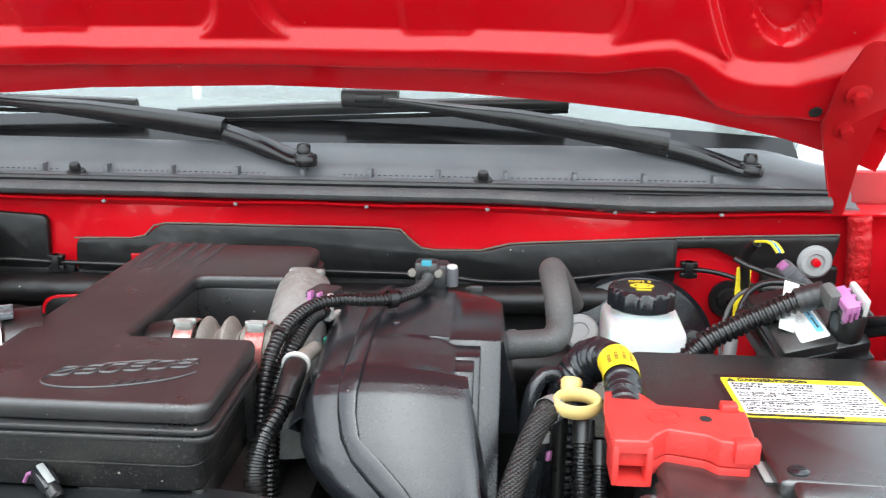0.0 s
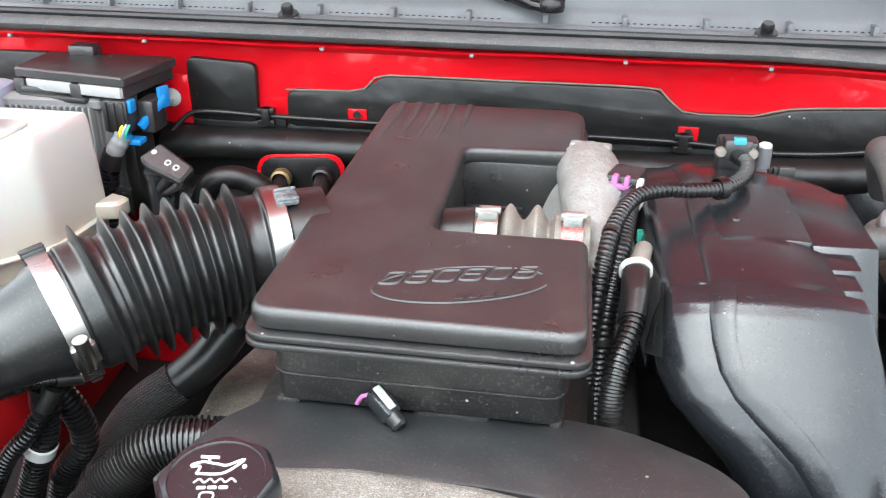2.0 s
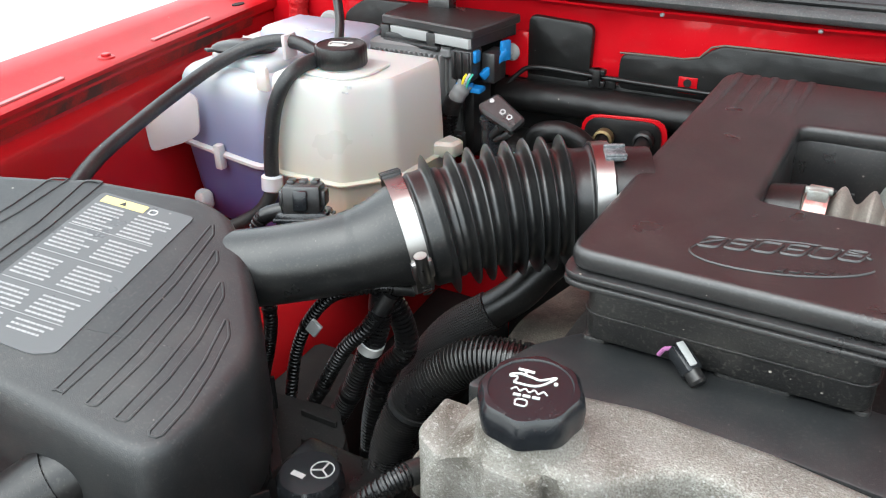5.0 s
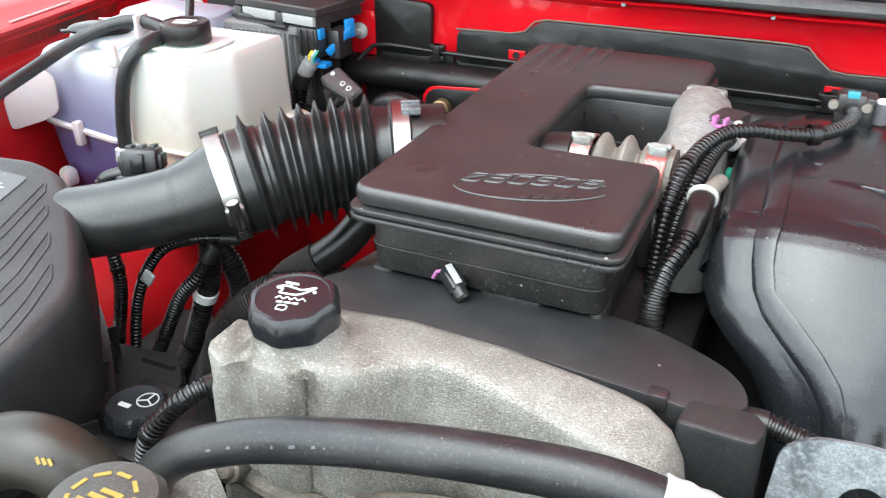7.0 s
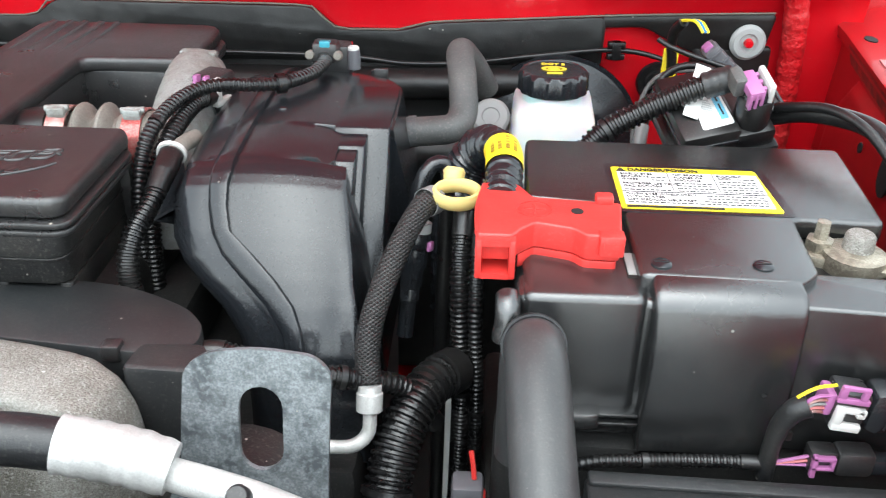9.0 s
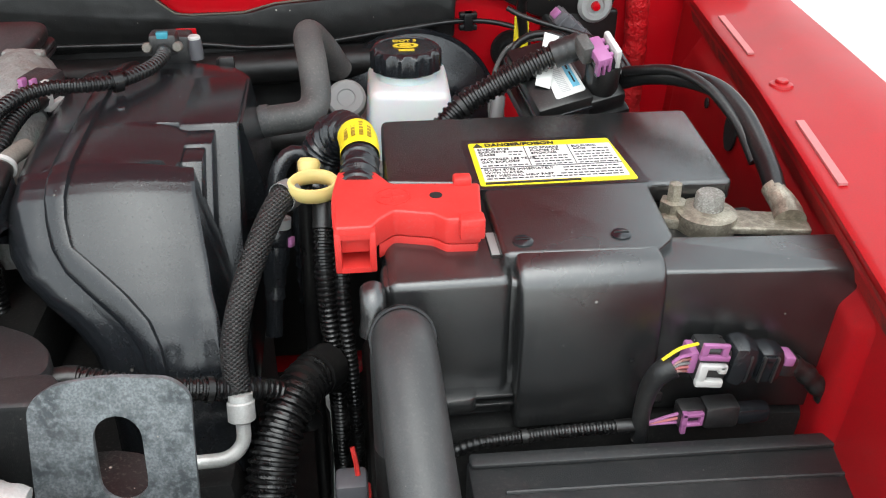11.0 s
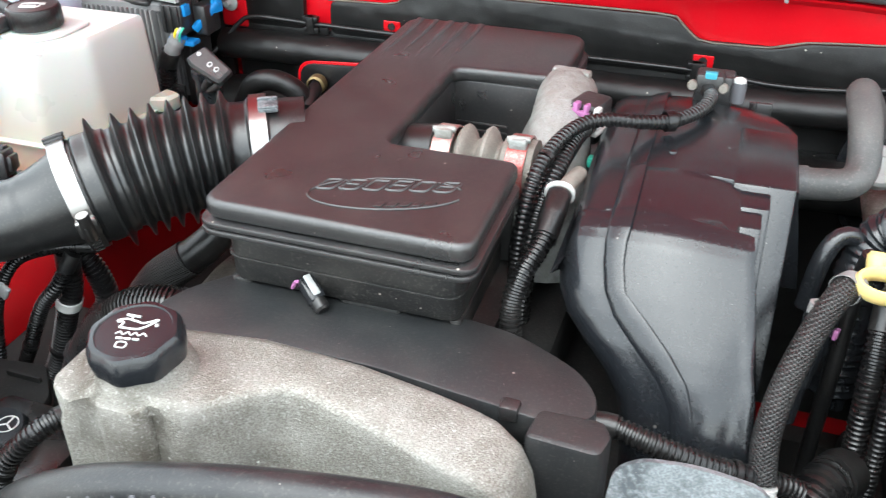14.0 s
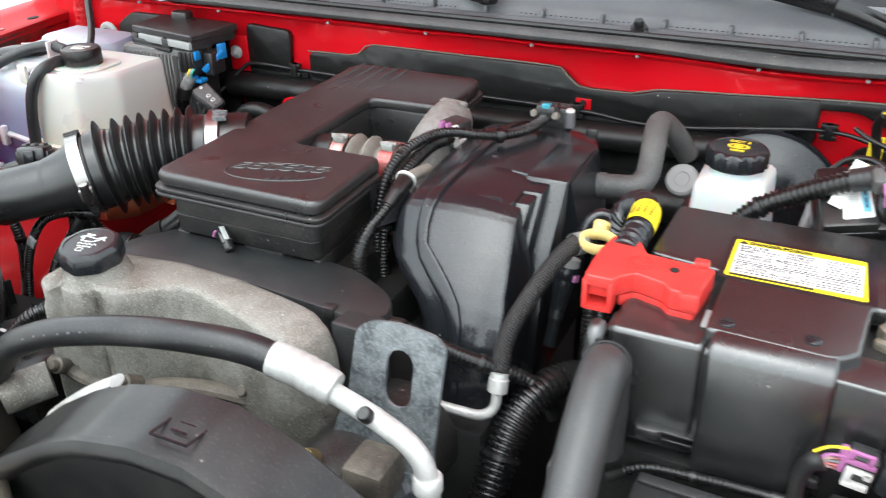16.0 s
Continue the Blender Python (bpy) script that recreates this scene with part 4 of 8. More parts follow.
part("elbow_flange", lathe([(0.0, -0.006), (0.045, -0.006), (0.048, -0.003), (0.048, 0.003), (0.045, 0.006), (0, 0.006)], along((0.090, 0.995, 1.112), (-0.80, -0.25, 0.45)), 28), SILVER, elbow)
part("elbow_lip", box((-0.020, -0.006, -0.005), (0.020, 0.006, 0.005), 0.003, Matrix.Translation((0.106, 1.052, 1.157)) @ Matrix.Rotation(radians(-8), 4, "Z")), SILVER, elbow)
CY, CZ = 0.903, 1.123
part("rubber_coupling", sweep([(-0.006, CY, CZ - 0.004), (0.05, CY, CZ), (0.108, CY, CZ)], lambda s: 0.0265 + (0.0065 * math.cos(2 * math.pi * (s - 0.050) / 0.021) if 0.036 < s < 0.085 else 0), 22, 0.002), RIBCLOTH, elbow)
part("coupling_neck", sweep([(-0.012, CY, CZ - 0.004), (0.018, CY, CZ)], 0.029, 20, 0.004), RUBBER, elbow)
for x in (0.026, 0.094):
    cc = part("coupling_clamp", lathe([(0.0280, -0.0085), (0.0298, -0.0085), (0.0298, 0.0085), (0.0280, 0.0085)], along((x, CY, CZ), (1, 0, 0)), 28), DULLRED, elbow)
    part("clamp_lug", box((x - 0.008, CY - 0.016, CZ + 0.024), (x + 0.008, CY - 0.004, CZ + 0.034), 0.002), SILVER, cc)
    part("clamp_screw", lathe([(0, -0.010), (0.003, -0.010), (0.003, 0.010), (0, 0.010)], along((x, CY - 0.010, CZ + 0.032), (1, 0.2, 0)), 10), SILVER, cc)

# ---- engine acoustic cover ----
cov = thing("manifold_cover", "smooth black plastic manifold cover with a raised band", "engine cover", (0.24, 0.85, 0.95))
# rows of y, z, left edge, right edge, and the band's two edges
CV = [(1.098, 1.122, 0.174, 0.270, 0.183, 0.202), (1.085, 1.134, 0.173, 0.285, 0.182, 0.202), (1.055, 1.143, 0.172, 0.298, 0.181, 0.201), (1.025, 1.1485, 0.173, 0.310, 0.182, 0.202),
      (1.00, 1.151, 0.173, 0.319, 0.183, 0.203), (0.92, 1.152, 0.175, 0.321, 0.184, 0.203), (0.889, 1.152, 0.177, 0.321, 0.185, 0.203), (0.886, 1.152, 0.177, 0.279, 0.185, 0.204),
      (0.85, 1.152, 0.179, 0.279, 0.186, 0.205), (0.814, 1.151, 0.182, 0.280, 0.187, 0.206), (0.811, 1.1505, 0.183, 0.291, 0.187, 0.206), (0.803, 1.149, 0.183, 0.292, 0.187, 0.206),
      (0.795, 1.146, 0.184, 0.293, 0.187, 0.206), (0.785, 1.139, 0.184, 0.294, 0.187, 0.205), (0.772, 1.127, 0.186, 0.297, 0.189, 0.206), (0.757, 1.113, 0.190, 0.300, 0.194, 0.211),
      (0.744, 1.100, 0.200, 0.303, 0.204, 0.231), (0.731, 1.086, 0.217, 0.305, 0.222, 0.250), (0.719, 1.071, 0.236, 0.309, 0.241, 0.265), (0.708, 1.055, 0.249, 0.311, 0.254, 0.272),
      (0.698, 1.035, 0.255, 0.314, 0.259, 0.275), (0.688, 1.000, 0.258, 0.316, 0.262, 0.277), (0.682, 0.950, 0.258, 0.318, 0.262, 0.277)]


def cover_at(row, s, lift=0.0):
    """A place on the cover: row is a float down its length, s runs across it."""
    i = min(int(row), len(CV) - 2)
    f = row - i
    y, z, a, b = (CV[i][k] * (1 - f) + CV[i + 1][k] * f for k in range(4))
    ty, tz = CV[i + 1][0] - CV[i][0], CV[i + 1][1] - CV[i][1]
    ln = math.hypot(ty, tz)
    ny, nz = tz / ln, -ty / ln
    q = min(1.0, max(0.0, (b - a) * s / (min(b, 0.300) - a)))
    crown = -0.006 * (2 * q - 1) ** 2
    return Vector((a + (b - a) * s, y + ny * (lift + crown), z + nz * (lift + crown)))


def cover_skin(u, v):
    """v from -0.35 to 1.35 goes over the left flank, the top and the right flank."""
    if v < 0:
        k = -v / 0.35
        p = cover_at(u, 0.0)
        w = smooth(11.0, 14.5, u)
        straight = Vector((-0.028 * math.sin(k * 1.57), 0.014 * k, -0.028 * (1 - math.cos(k * 1.57)) - 0.09 * max(0, k - 0.5)))
        curled = Vector((-0.031 * math.sin(k * 2.3) + 0.012 * max(0, k - 0.6), 0.050 * k * k, -0.026 * (1 - math.cos(k * 2.0))))
        return p + straight * (1 - w) + curled * w
    if v > 1:
        k = (v - 1) / 0.35
        p = cover_at(u, 1.0)
        return p + Vector((0.008 * math.sin(k * 1.57) + 0.02 * max(0, k - 0.4), 0.006 * k, -0.010 * (1 - math.cos(k * 1.57)) - 0.12 * max(0, k - 0.3)))
    return cover_at(u, v)


us = spread(0, len(CV) - 1.001, 88)
part("shell", sheet(cover_skin, us, spread(-0.35, 0, 8) + spread(0.04, 0.96, 16) + spread(1.0, 1.35, 8), 0.003), SATIN, cov, sharp=50)
part("back_wall", box((0.178, 1.088, 1.0), (0.268, 1.096, 1.120), 0.003), SATIN, cov)


def band_at(u, k):
    i = min(int(u), len(CV) - 2)
    a, b, lo, hi = (CV[i][c] * (1 - u + i) + CV[i + 1][c] * (u - i) for c in (2, 3, 4, 5))
    lo, hi = lo + 0.002, hi + 0.002
    x = [lo, lo + (hi - lo) * 0.10, lo + (hi - lo) * 0.25, hi - (hi - lo) * 0.20, hi - (hi - lo) * 0.08, hi][k]
    return cover_at(u, (x - a) / (b - a), [-0.001, 0.0016, 0.0026, 0.0040, 0.0036, -0.001][k])


part("raised_band", sheet(lambda u, k: band_at(u, int(k)), spread(0, len(CV) - 1.001, 120), [0, 1, 2, 3, 4, 5]), SATIN, cov, sharp=60)
YZ = Matrix(((0, 0, 1, 0), (1, 0, 0, 0), (0, 1, 0, 0), (0, 0, 0, 1)))
for x0, x1, y0, back, tz in ((0.274, 0.3215, 0.884, 0.99, 1.1505), (0.272, 0.3035, 0.855, 0.89, 1.1455), (0.270, 0.2985, 0.829, 0.87, 1.1425)):
    prof = [(back, tz), (y0, tz), (y0 - 0.003, tz - 0.003), (y0 - 0.020, 1.124), (y0 - 0.044, 1.095), (y0 - 0.070, 1.055), (y0 - 0.085, 1.00), (y0 - 0.09, 0.93), (back, 0.93)]
    part("stepped_flank", prism(prof, x0, x1, 0.0015, YZ), SATIN, cov)
for k in range(3):
    part("vent_tooth", box((0.279 + k * 0.003, 1.090 - k * 0.009, 1.118 + k * 0.004), (0.294 + k * 0.003, 1.095 - k * 0.009, 1.133 + k * 0.004), 0.0015), BLACK, cov)
part("moulding_pip", lathe([(0, 0.003), (0.003, 0.002), (0.004, 0), (0, 0)], Matrix.Translation((0.222, 0.918, 1.151)), 12), SATIN, cov)

# ---- cast front cover of the engine with oil filler ----
eng = thing("engine_front_cover", "rough cast aluminium engine front cover", "engine", (0.0, 0.6, 0.95))
ARCH = [(-0.149, 1.052), (-0.145, 1.066), (-0.138, 1.076), (-0.12, 1.089), (-0.10, 1.099), (-0.078, 1.105), (-0.05, 1.104), (-0.02, 1.100), (0.02, 1.096), (0.08, 1.093), (0.13, 1.090), (0.155, 1.087), (0.172, 1.079), (0.183, 1.062), (0.188, 1.035), (0.190, 0.98)]
FRONT = [(-0.149, 0.572), (-0.143, 0.560), (-0.136, 0.556), (-0.132, 0.5555), (-0.129, 0.5585), (-0.104, 0.5575), (-0.100, 0.554), (-0.093, 0.5535), (-0.088, 0.5575), (-0.050, 0.5575), (-0.044, 0.554), (-0.032, 0.556), (-0.022, 0.562), (0.0, 0.588), (0.015, 0.600), (0.030, 0.600), (0.05, 0.596), (0.09, 0.586), (0.138, 0.574), (0.165, 0.571), (0.180, 0.578), (0.190, 0.595)]
BACK = [(-0.149, 0.625), (-0.13, 0.638), (-0.10, 0.646), (-0.027, 0.656), (0.05, 0.652), (0.109, 0.642), (0.153, 0.632), (0.179, 0.622), (0.190, 0.612)]


def arch_z(x):
    return float(np.interp(x, [p[0] for p in ARCH], [p[1] for p in ARCH]))


eb = bmesh.new()
prev = None
nx = 130
for i in range(nx + 1):
    x = -0.149 + 0.339 * i / nx
    z = arch_z(x)
    yf = float(np.interp(x, [p[0] for p in FRONT], [p[1] for p in FRONT]))
    yt = float(np.interp(x, [-0.149, -0.130, -0.05, -0.03, 0.0, 0.19], [0.572, 0.556, 0.555, 0.558, 0.588, 0.59])) if x < 0 else yf
    yb = float(np.interp(x, [p[0] for p in BACK], [p[1] for p in BACK]))
    zb = min(z, 1.089) - 0.001
    bulge = 0.010 * smooth(-0.02, 0.03, x) * (1 - smooth(0.15, 0.18, x))
    row = [eb.verts.new(q) for q in ((x, yf - 0.004, 0.90), (x, yf - 0.003 - bulge, 1.00), (x, yf - 0.001 - bulge * 0.8, z - 0.050), (x, yf + 0.0005, z - 0.016), (x, yt + 0.001, z - 0.0045), (x, yt + 0.004, z - 0.0010), (x, yt + 0.010, z),
                                     (x, yt * 0.6 + yb * 0.4, z * 0.7 + zb * 0.3 + 0.0015), (x, yb - 0.010, zb + 0.0015), (x, yb - 0.003, zb - 0.001), (x, yb, zb - 0.008), (x, yb, 0.90))]
    if prev:
        for k in range(len(row) - 1):
            eb.faces.new((prev[k], row[k], row[k + 1], prev[k + 1]))
    prev = row
part("casting", eb, ALU, eng, sharp=50)
part("filler_column", prism(rounded([(-0.096, 0.552), (-0.090, 0.5455), (-0.064, 0.5455), (-0.058, 0.552), (-0.058, 0.60), (-0.096, 0.60)], 0.003), 0.93, 1.0985, 0.004), ALU, eng)
part("corner_column", prism(rounded([(-0.152, 0.575), (-0.146, 0.566), (-0.128, 0.556), (-0.120, 0.560), (-0.120, 0.61), (-0.152, 0.61)], 0.004), 0.93, 1.083, 0.004), ALU, eng)
part("side_plate", box((-0.150, 0.573, 0.92), (-0.142, 0.625, 1.048), 0.003), ALU, eng)
part("side_lug", box((-0.172, 0.590, 1.00), (-0.146, 0.612, 1.035), 0.006), GRIMY, eng)
part("lower_flange", sweep([(-0.15, 0.56, 0.985), (-0.05, 0.545, 0.990), (0.0, 0.565, 0.995), (0.06, 0.570, 1.005), (0.12, 0.585, 0.995), (0.17, 0.61, 0.97)], 0.010, 10, 0.01, None, 0.7), GRIMY, eng)
for x, y, z in ((-0.010, 0.528, 1.020), (-0.12, 0.54, 1.0), (0.10, 0.575, 1.012), (0.165, 0.600, 0.99)):
    part("flange_bolt", lathe([(0, 0.008), (0.005, 0.008), (0.006, 0.006), (0.006, 0.002), (0.009, 0.001), (0.009, -0.02), (0, -0.02)], along((x, y, z), (0, -0.8, 0.6)), 12), GRIMY, eng)
part("filler_neck", lathe([(0.036, -0.010), (0.033, 0.003), (0.0305, 0.007), (0.029, 0.014), (0, 0.014)], Matrix.Translation((-0.078, 0.585, 1.101)), 32), ALU, eng)
cap = thing("oil_filler_cap", "ribbed black plastic oil filler cap with white symbols", "cap", (-0.078, 0.583, 1.112))
capm = Matrix.Translation((-0.078, 0.583, 1.115)) @ Matrix.Rotation(radians(4), 4, "X") @ Matrix.Rotation(radians(10), 4, "Z")
part("cap_body", lathe([(0.026, 0.0), (0.0305, 0.001), (0.0315, 0.010), (0.0305, 0.018), (0.028, 0.0215), (0.025, 0.022), (0.0245, 0.021), (0, 0.021)], capm, 72, None,
     lambda a, r, z: r * (1 + (0.028 * math.cos(8 * a) if r > 0.027 else 0))), SATIN, cap)
symm = capm @ Matrix.Translation((0, 0.002, 0)) @ Matrix.Diagonal((0.98, 1.12, 1.0, 1.0))
can = bmesh.new()
CAN = [(-0.011, 0.000), (0.003, 0.000), (0.012, 0.0075), (0.0115, 0.0085), (0.004, 0.005), (-0.001, 0.006), (-0.004, 0.0065), (-0.009, 0.0075), (-0.014, 0.0060), (-0.0145, 0.0045), (-0.010, 0.0045)]
sweep([(*p, 0.0212) for p in CAN + CAN[:1]], 0.0007, 6, 0.001, can)
place(sweep([(-0.006, 0.0068, 0.0212), (-0.006, 0.0100, 0.0212)], 0.0008, 6, 0.001), None, can)
place(sweep([(-0.011, 0.0108, 0.0212), (-0.001, 0.0100, 0.0212)], 0.0009, 6, 0.001), None, can)
place(lathe([(0, 0), (0.0013, 0), (0.0013, 0.0006), (0, 0.0006)], Matrix.Translation((0.0135, 0.004, 0.0210)), 10), None, can)
part("oil_can_symbol", place(can, symm), WHITE, cap, "white oil can symbol")
part("wave_line", place(sweep([(-0.011 + k * 0.00275, -0.0045 + (0.0011 if k % 2 else -0.0011), 0.0212) for k in range(9)], 0.0005, 6, 0.0007), symm), WHITE, cap)
for k in range(3):
    part("print_bar", box((-0.0085 + k * 0.0057, -0.0096, 0.0210), (-0.0040 + k * 0.0057, -0.0080, 0.0216), 0, symm), WHITE, cap)
part("print_box", place(sweep([(-0.0055, -0.0160, 0.0212), (0.0005, -0.0160, 0.0212), (0.0005, -0.0120, 0.0212), (-0.0055, -0.0120, 0.0212), (-0.0055, -0.0160, 0.0212)], 0.0005, 6, 0.001), symm), WHITE, cap)

# harness tray behind the casting
tray = thing("harness_tray", "black plastic wiring tray behind the engine front cover", "tray", (0.05, 0.67, 1.06))
TR = [(-0.150, 0.628), (-0.10, 0.649), (-0.02, 0.661), (0.06, 0.659), (0.11, 0.653), (0.15, 0.649), (0.178, 0.645), (0.200, 0.648), (0.213, 0.662), (0.209, 0.684), (0.193, 0.704), (0.165, 0.720), (0.138, 0.732), (0.10, 0.738), (-0.10, 0.738), (-0.13, 0.70)]
part("tray_top", prism(rounded(TR, 0.012), 1.050, 1.0785, 0.004, Matrix(((1, 0, 0, 0), (0, 1, 0, 0), (0, -0.03, 1, 0.020), (0, 0, 0, 1)))), DUSTLID, tray)
part("tray_end", prism(rounded([(0.172, 0.624), (0.222, 0.622), (0.227, 0.642), (0.219, 0.655), (0.176, 0.653)], 0.006), 0.96, 1.0830, 0.004), DUSTLID, tray)
part("tray_clip", box((0.150, 0.645, 1.070), (0.163, 0.657, 1.0825), 0.002), BLACK, tray)
# added near-black box that fills the gap beside the block with shade
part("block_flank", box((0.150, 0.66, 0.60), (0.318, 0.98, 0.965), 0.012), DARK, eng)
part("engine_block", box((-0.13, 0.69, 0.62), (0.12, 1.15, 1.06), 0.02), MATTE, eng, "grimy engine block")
# its near-black colour stands for the shade between conduit and cover
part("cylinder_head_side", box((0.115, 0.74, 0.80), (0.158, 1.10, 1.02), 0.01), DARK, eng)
part("timing_case", box((-0.14, 0.575, 0.60), (0.17, 0.66, 0.95), 0.02), GRIMY, eng)

# ---- intake duct ----
duct = thing("intake_duct", "ribbed black rubber intake duct between filter box and resonator", "duct", (-0.25, 0.78, 1.0))
AX = [(-0.408, 0.690, 1.071), (-0.372, 0.706, 1.077), (-0.318, 0.732, 1.090), (-0.278, 0.766, 1.102), (-0.235, 0.806, 1.112), (-0.190, 0.842, 1.117), (-0.150, 0.868, 1.119), (-0.110, 0.890, 1.119)]
part("smooth_pipe", sweep(AX[:4], lambda s: 0.0345 + 0.0012 * smooth(0.110, 0.113, s) + 0.0130 * smooth(0.110, 0.172, s), 36, 0.003), DUCT, duct)


def bellow(s):
    if s < 0.040:
        return 0.0485 + 0.0020 * smooth(0.010, 0.013, s) + 0.0115 * math.exp(-((s - 0.029) / 0.0022) ** 2) - 0.002 * smooth(0.030, 0.036, s)
    ridge = 0.0
    for k in range(7):
        ridge = max(ridge, math.exp(-((s - 0.0500 - 0.0148 * k) / 0.0030) ** 2))
    neck = smooth(0.144, 0.150, s)
    return 0.0465 + 0.0125 * ridge - 0.0005 * neck + 0.0030 * smooth(0.158, 0.161, s) * (1 - smooth(0.176, 0.179, s))


part("bellows", sweep(AX[3:], bellow, 44, 0.0010), DUCT, duct, sharp=70)
for p, d, r, screw, block in ((AX[3], (0.7, 0.68, 0.18), 0.0515, (0.45, -0.85, -0.15), (-0.4, 0.1, 1.0)), ((-0.147, 0.8695, 1.119), (0.86, 0.5, 0.0), 0.0505, (-0.3, 0.5, -1.0), (0.2, -0.2, 1.0))):
    q = along(p, d)
    turn = lambda way: q @ Matrix.Rotation(math.atan2((q.to_3x3().inverted() @ Vector(way)).y, (q.to_3x3().inverted() @ Vector(way)).x), 4, "Z")
    band = part("hose_clamp", lathe([(r - 0.001, -0.0075), (r + 0.0008, -0.0075), (r + 0.0012, 0.0075), (r - 0.001, 0.0075)], q, 48), BRIGHT, duct, "bright steel hose clamp")
    part("clamp_screw", lathe([(0, -0.016), (0.0035, -0.016), (0.0055, -0.011), (0.0055, 0.012), (0, 0.012)], turn(screw) @ Matrix.Translation((r + 0.005, -0.004, 0)) @ Matrix.Rotation(radians(90), 4, "X"), 14), BRIGHT, band)
    part("clamp_housing", box((r - 0.001, -0.009, -0.009), (r + 0.006, 0.009, 0.009), 0.002, turn(screw)), BRIGHT, band)
    for k in range(5):
        part("band_slot", box((r + 0.0006, 0.012 + k * 0.0035, -0.004), (r + 0.0018, 0.0135 + k * 0.0035, 0.004), 0, turn(screw)), MATTE, band)
    shift = Matrix.Translation((0, 0, 0.010 if r < 0.051 else 0))
    part("clamp_block", box((r - 0.002, -0.009, -0.009), (r + 0.003, 0.009, 0.009), 0.002, turn(block) @ shift), STEEL if r < 0.051 else RUBBER, band)
    part("clamp_rail", box((r + 0.002, -0.008, -0.009), (r + 0.005, -0.005, 0.009), 0.001, turn(block) @ shift), STEEL if r < 0.051 else RUBBER, band)
    part("clamp_rail", box((r + 0.002, 0.005, -0.009), (r + 0.005, 0.008, 0.009), 0.001, turn(block) @ shift), STEEL if r < 0.051 else RUBBER, band)

# ---- air filter box ----
abox = thing("air_filter_box", "black ribbed plastic air filter box with a printed label", "filter box", (-0.45, 0.5, 0.75))
AB = [(-0.655, 0.62), (-0.578, 0.665), (-0.565, 0.677), (-0.516, 0.695), (-0.464, 0.715), (-0.428, 0.712), (-0.398, 0.692), (-0.357, 0.655), (-0.320, 0.617), (-0.309, 0.596), (-0.305, 0.570), (-0.303, 0.530), (-0.305, 0.500), (-0.314, 0.486), (-0.335, 0.481), (-0.405, 0.476), (-0.66, 0.455)]
# the lid leans down towards the engine and the grille
LEAN = Matrix(((1, 0, 0, 0), (0, 1, 0, 0), (-0.197, 0.1408, 1, 0.9275), (0, 0, 0, 1)))
part("filter_lid", loft(rounded(AB, 0.014, 4), [(-0.125, 0.004), (-0.075, -0.003), (-0.030, -0.003), (-0.012, -0.0015), (-0.006, 0.0005), (-0.0025, 0.0030), (-0.0007, 0.0062), (0.0, 0.0105)], LEAN), DUSTLID, abox, sharp=60)
BASE = drawn_in(AB, 0.004)
part("filter_base", loft(rounded(BASE, 0.014, 3), [(-0.30, 0.02), (-0.126, 0.0)], LEAN), RUBBER, abox)
part("base_rib", loft(rounded(drawn_in(AB, -0.003), 0.014, 3), [(-0.150, 0), (-0.140, 0)], LEAN), RUBBER, abox)
for k in range(6):
    f = k / 5
    part("base_fin", box((-0.0015, -0.012, 0.84), (0.0015, 0.006, 0.955), 0.001, Matrix.Translation((-0.398 + 0.092 * f, 0.690 - 0.118 * f, 0)) @ Matrix.Rotation(radians(142), 4, "Z")), RUBBER, abox)
# bracket below the duct; near-black puts the shade it lies in into its colour
part("side_bracket", prism(rounded([(-0.42, 0.715), (-0.338, 0.725), (-0.306, 0.692), (-0.284, 0.635), (-0.290, 0.602), (-0.31, 0.59), (-0.38, 0.66)], 0.006), 0.905, 0.918, 0.003), DARK, abox)
part("bracket_drop", prism(rounded([(-0.342, 0.712), (-0.330, 0.720), (-0.304, 0.692), (-0.286, 0.642), (-0.300, 0.642), (-0.316, 0.685)], 0.003), 0.835, 0.906, 0.002), DARK, abox)
for q in ((-0.324, 0.702), (-0.299, 0.670), (-0.292, 0.630)):
    part("bracket_rib", box((q[0] - 0.040, q[1] - 0.002, 0.875), (q[0], q[1] + 0.002, 0.924), 0.001), DARK, abox)
part("metal_clip", box((-0.006, -0.002, -0.008), (0.006, 0.002, 0.008), 0.001, Matrix.Translation((-0.350, 0.716, 1.012)) @ Matrix.Rotation(radians(35), 4, "Y")), PALERUB, abox, "pale metal clip")
part("inlet_spigot", sweep([(-0.385, 0.50, 1.015), (-0.405, 0.472, 1.002), (-0.430, 0.435, 0.982)], lambda s: 0.026 + 0.0016 * smooth(0.030, 0.033, s), 28, 0.004), RUBBER, abox)
part("spigot_clamp", lathe([(0.0262, -0.006), (0.0286, -0.006), (0.0286, 0.006), (0.0262, 0.006)], along((-0.403, 0.475, 1.003), (-0.55, -0.75, -0.35)), 32), LOOM, abox)
lab = [(-0.534, 0.668), (-0.447, 0.688), (-0.424, 0.517), (-0.438, 0.506), (-0.515, 0.492)]
part("printed_label", prism(rounded(lab, 0.005), -0.0004, 0.0010, 0.0, LEAN), LABELGREY, abox, "dark grey label with fine white print")
tx = bmesh.new()
across, down = Vector((0.087, 0.020)).normalized(), Vector((0.016, -0.172)).normalized()
lm = LEAN @ Matrix(((across.x, -down.x, 0, -0.534), (across.y, -down.y, 0, 0.668), (0, 0, 1, 0), (0, 0, 0, 1)))
rnd = random.Random(4)
